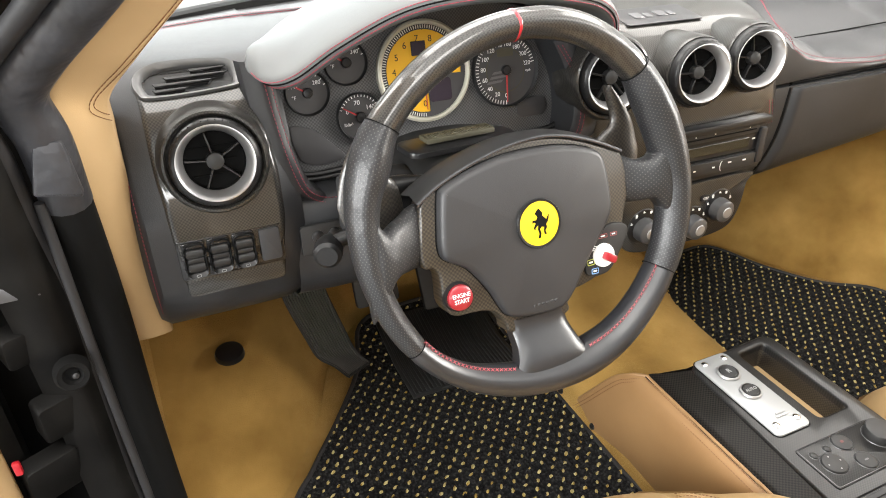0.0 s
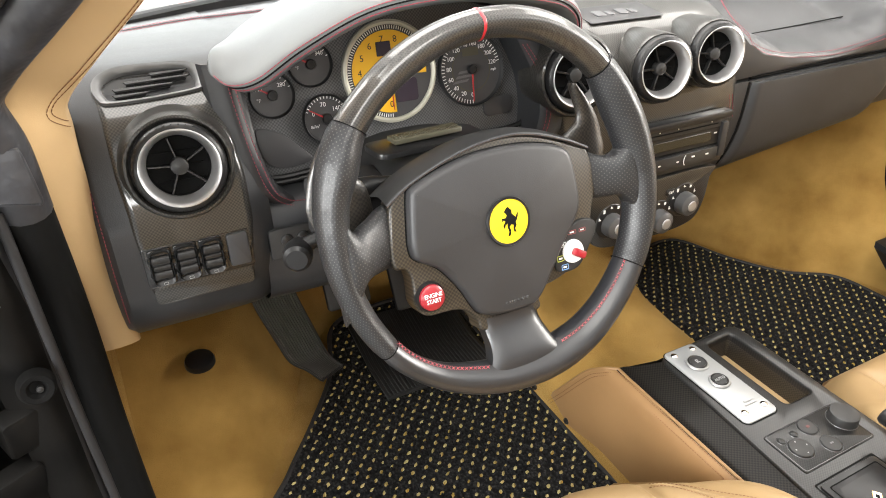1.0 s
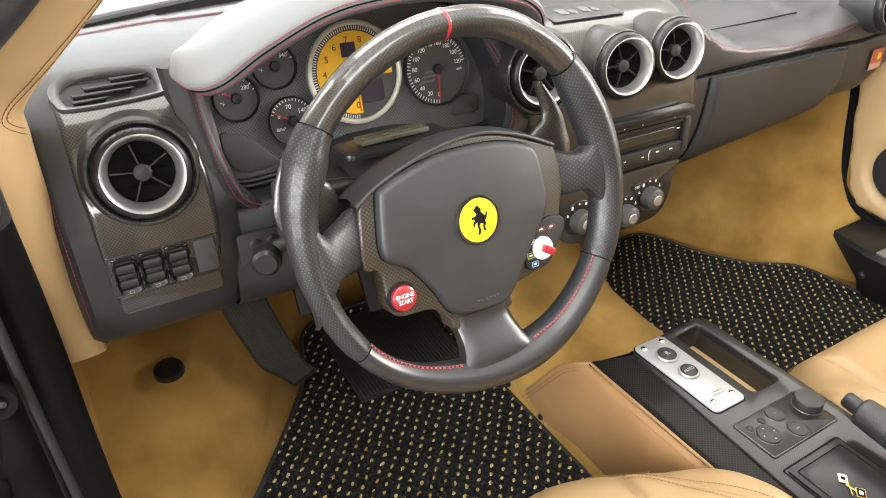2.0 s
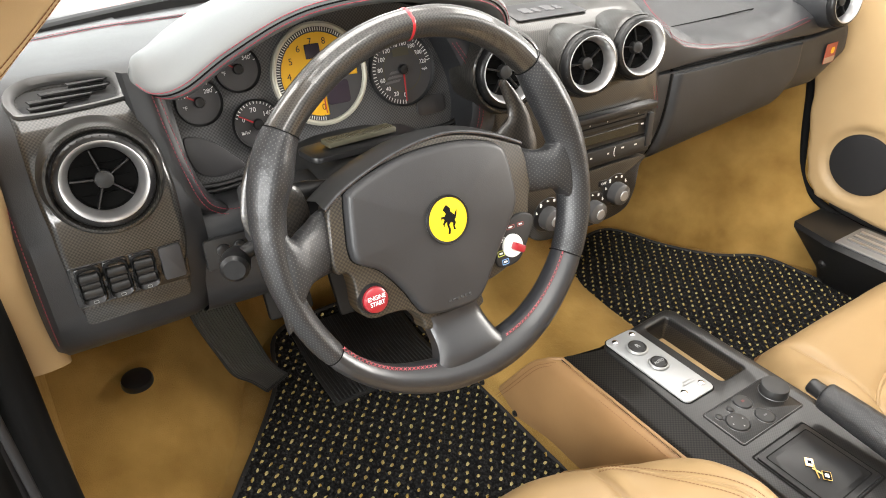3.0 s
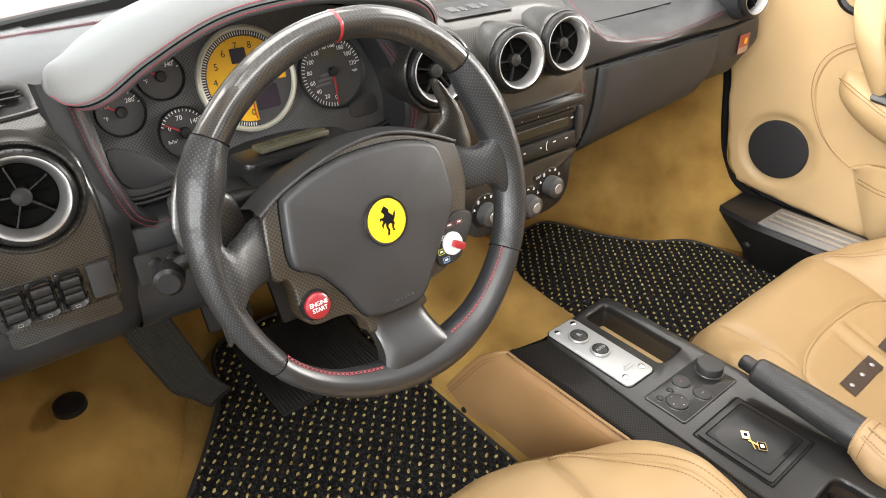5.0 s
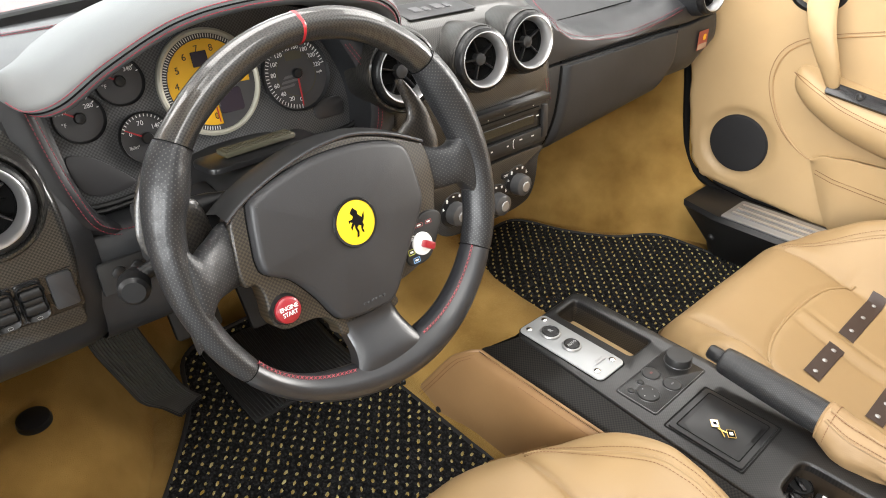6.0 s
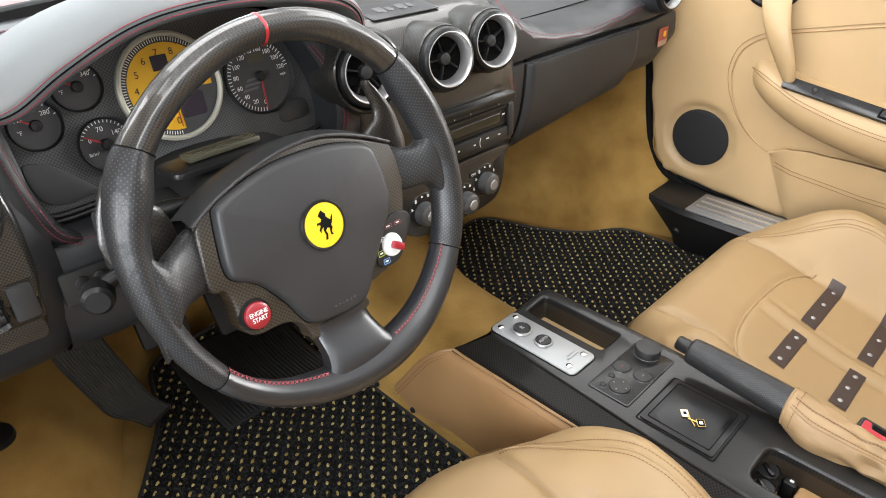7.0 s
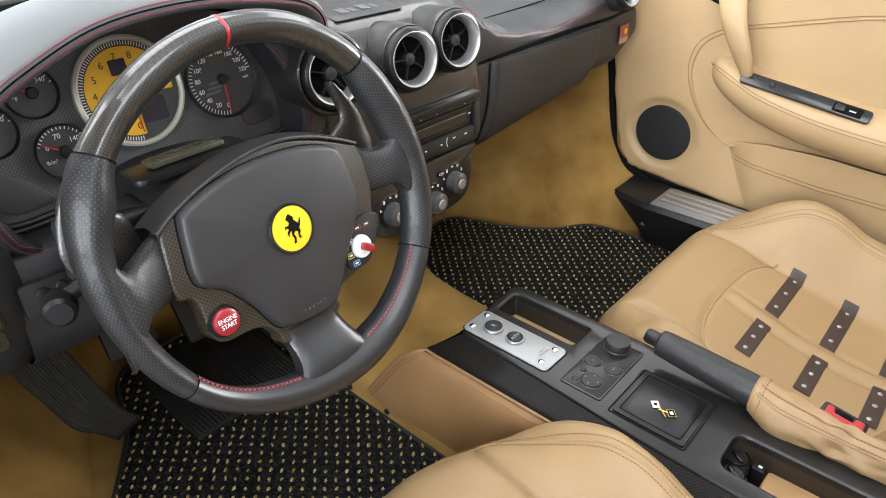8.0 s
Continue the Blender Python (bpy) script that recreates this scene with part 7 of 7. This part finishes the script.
part("inner_wing", block(-1.10, -0.43, 0.20, 0.24, -0.19, 0.64, 0.004), PAINT, jamb, "black inner wing")
part("seal_joint", moved(slab(rounded_poly([(-0.007, 0.024), (0.013, 0.023), (0.0175, -0.027), (-0.0185, -0.020)], 0.004, 3), 0.010, 0.003, 2, -0.008), axes_at((-0.390, 0.090, 0.608), (0, -1, 0))), DUSTY, jamb, "flat moulded joint of the door seal")
part("post_rib", tube(smooth_path([(-0.4085, 0.108, 0.575), (-0.408, 0.113, 0.45), (-0.406, 0.115, 0.32), (-0.403, 0.112, 0.20), (-0.400, 0.10, 0.08)], 8), 0.0045, 10, up=(0, 1, 0)), SEAL, jamb, "raised edge of the hinge post")
for x, z, w, h in ((-0.455, 0.343, 0.042, 0.052), (-0.481, 0.268, 0.052, 0.060), (-0.466, 0.432, 0.030, 0.040)):
    part("hinge_cover", moved(slab(rounded(w, h, 0.006, 3), 0.020, 0.003, 2, -0.012), axes_at((x, 0.122, z), (0.5, -1, -0.25))), PAINT, jamb, "black plastic hinge cover")
part("red_clip", block(-0.498, -0.491, 0.078, 0.084, 0.318, 0.334, 0.002), RED, jamb, "small red clip")

# ---- footrest, disc and pedals ----
rest = thing("footrest", label="black ribbed rubber footrest beside the pedals", category="footrest")
rows = []
for (x0, y0, z0), (x1, y1, z1) in (((-0.186, 0.40, 0.245), (-0.122, 0.41, 0.245)), ((-0.181, 0.39, 0.215), (-0.118, 0.40, 0.215)), ((-0.160, 0.378, 0.150), (-0.099, 0.385, 0.148)), ((-0.146, 0.372, 0.112), (-0.088, 0.380, 0.110)), ((-0.122, 0.368, 0.088), (-0.076, 0.376, 0.086)), ((-0.102, 0.366, 0.060), (-0.064, 0.372, 0.072))):
    rows.append([Vector((x0, y0, z0)).lerp(Vector((x1, y1, z1)), k / 30) for k in range(31)])
rows = list(map(list, zip(*[smooth_path(c, 4) for c in zip(*rows)])))
for r in rows:
    for k, q in enumerate(r):
        q.y -= 0.0036 if k % 2 else 0.0
part("pad", loft(rows), RIBBED, rest, smooth=False)
part("pad_edge", tube([r[0] for r in rows] + rows[-1][1:] + [r[-1] for r in rows[::-1]], 0.003, 6), RUBBER, rest)
disc = thing("heel_disc", axes_at((-0.279, 0.388, 0.156), (0.0, -0.12, 1.0), (0, 1, 0)), "round black plastic plug in the carpet", "plug")
part("cap", lathe([(0.0, 0.004), (0.017, 0.0045), (0.021, 0.003), (0.0225, -0.002), (0.0225, -0.006)], 40), PLASTIC, disc)
brake = thing("brake_pedal", label="black brake pedal behind the steering wheel", category="pedal")
part("arm", tube(smooth_path([(-0.03, 0.50, 0.36), (-0.03, 0.44, 0.26), (-0.03, 0.42, 0.20)], 5), 0.010, 8), RUBBER, brake)
part("pad", moved(slab(rounded(0.075, 0.055, 0.006, 4), 0.010, 0.003, 2), axes_at((-0.03, 0.415, 0.19), (0, -1, 0.45))), RUBBER, brake, "ribbed rubber pad")
gas = thing("accelerator_pedal", label="black accelerator pedal behind the steering wheel", category="pedal")
part("pad", moved(slab(rounded(0.05, 0.15, 0.008, 4), 0.010, 0.003, 2), axes_at((0.10, 0.49, 0.15), (0, -1, 0.6))), RUBBER, gas)

# ---- windscreen and the bonnet beyond ----
screen = thing("windscreen", label="clear raked windscreen with black lower edge", category="windscreen")
SPAN = [-0.36 + 1.48 * i / 20 for i in range(21)]


def screen_base(x, d=0.0):
    """Where the deck ends against the curved windscreen, or d beyond it."""
    return 0.62 - 0.28 * ((x - CX) / 0.75) ** 2 + d


rows = [[(x, screen_base(x, 0.03) - 0.62 * k, 0.646 + 0.36 * k) for x in SPAN] for k in (0.0, 0.25, 0.5, 0.75, 1.0)]
pane = part("pane", loft(rows), GLASS, screen)
pane.visible_shadow = False
part("frit", loft([[(x, screen_base(x, d), z) for x in SPAN] for d, z in ((-0.002, 0.632), (0.0, 0.6505), (0.010, 0.6515), (0.028, 0.6495))]), VELVET, screen, "black lower edge")
part("scuttle", loft([[(x, screen_base(x, d), z) for x in SPAN] for d, z in ((0.0285, 0.6485), (0.055, 0.6480), (0.080, 0.6460), (0.084, 0.6250))]), CLOTH, screen, "dull grey-black scuttle under the glass")
bonnet = thing("bonnet", label="glossy red bonnet beyond the windscreen", category="bonnet")
rows = [[(x, screen_base(x, 0.09) + 1.2 * k, 0.648 + 0.015 * k - 0.09 * k * k - 0.04 * ((x - CX) / 0.75) ** 2) for x in [CX - 0.76 + 1.52 * i / 24 for i in range(25)]] for k in [i / 8 for i in range(9)]]
part("skin", loft(rows), BODY_RED, bonnet)

# ---- the driver's door, standing open ----
wide = thing("open_door", pose(-0.475, 0.135, 0.0, 0, 0, 180 + 20), "open driver's door with tan leather lining and black edge", "car door")
part("shell", block(0.02, 1.05, -0.13, 0.0, 0.05, 0.64, 0.02), PAINT, wide, "black inner edge of the door")
part("lining", block(0.042, 1.02, -0.005, 0.03, 0.10, 0.62, 0.02, 3), TAN, wide, "tan leather lining")
part("armrest", block(0.30, 0.90, 0.02, 0.09, 0.33, 0.42, 0.02, 3), TAN, wide)
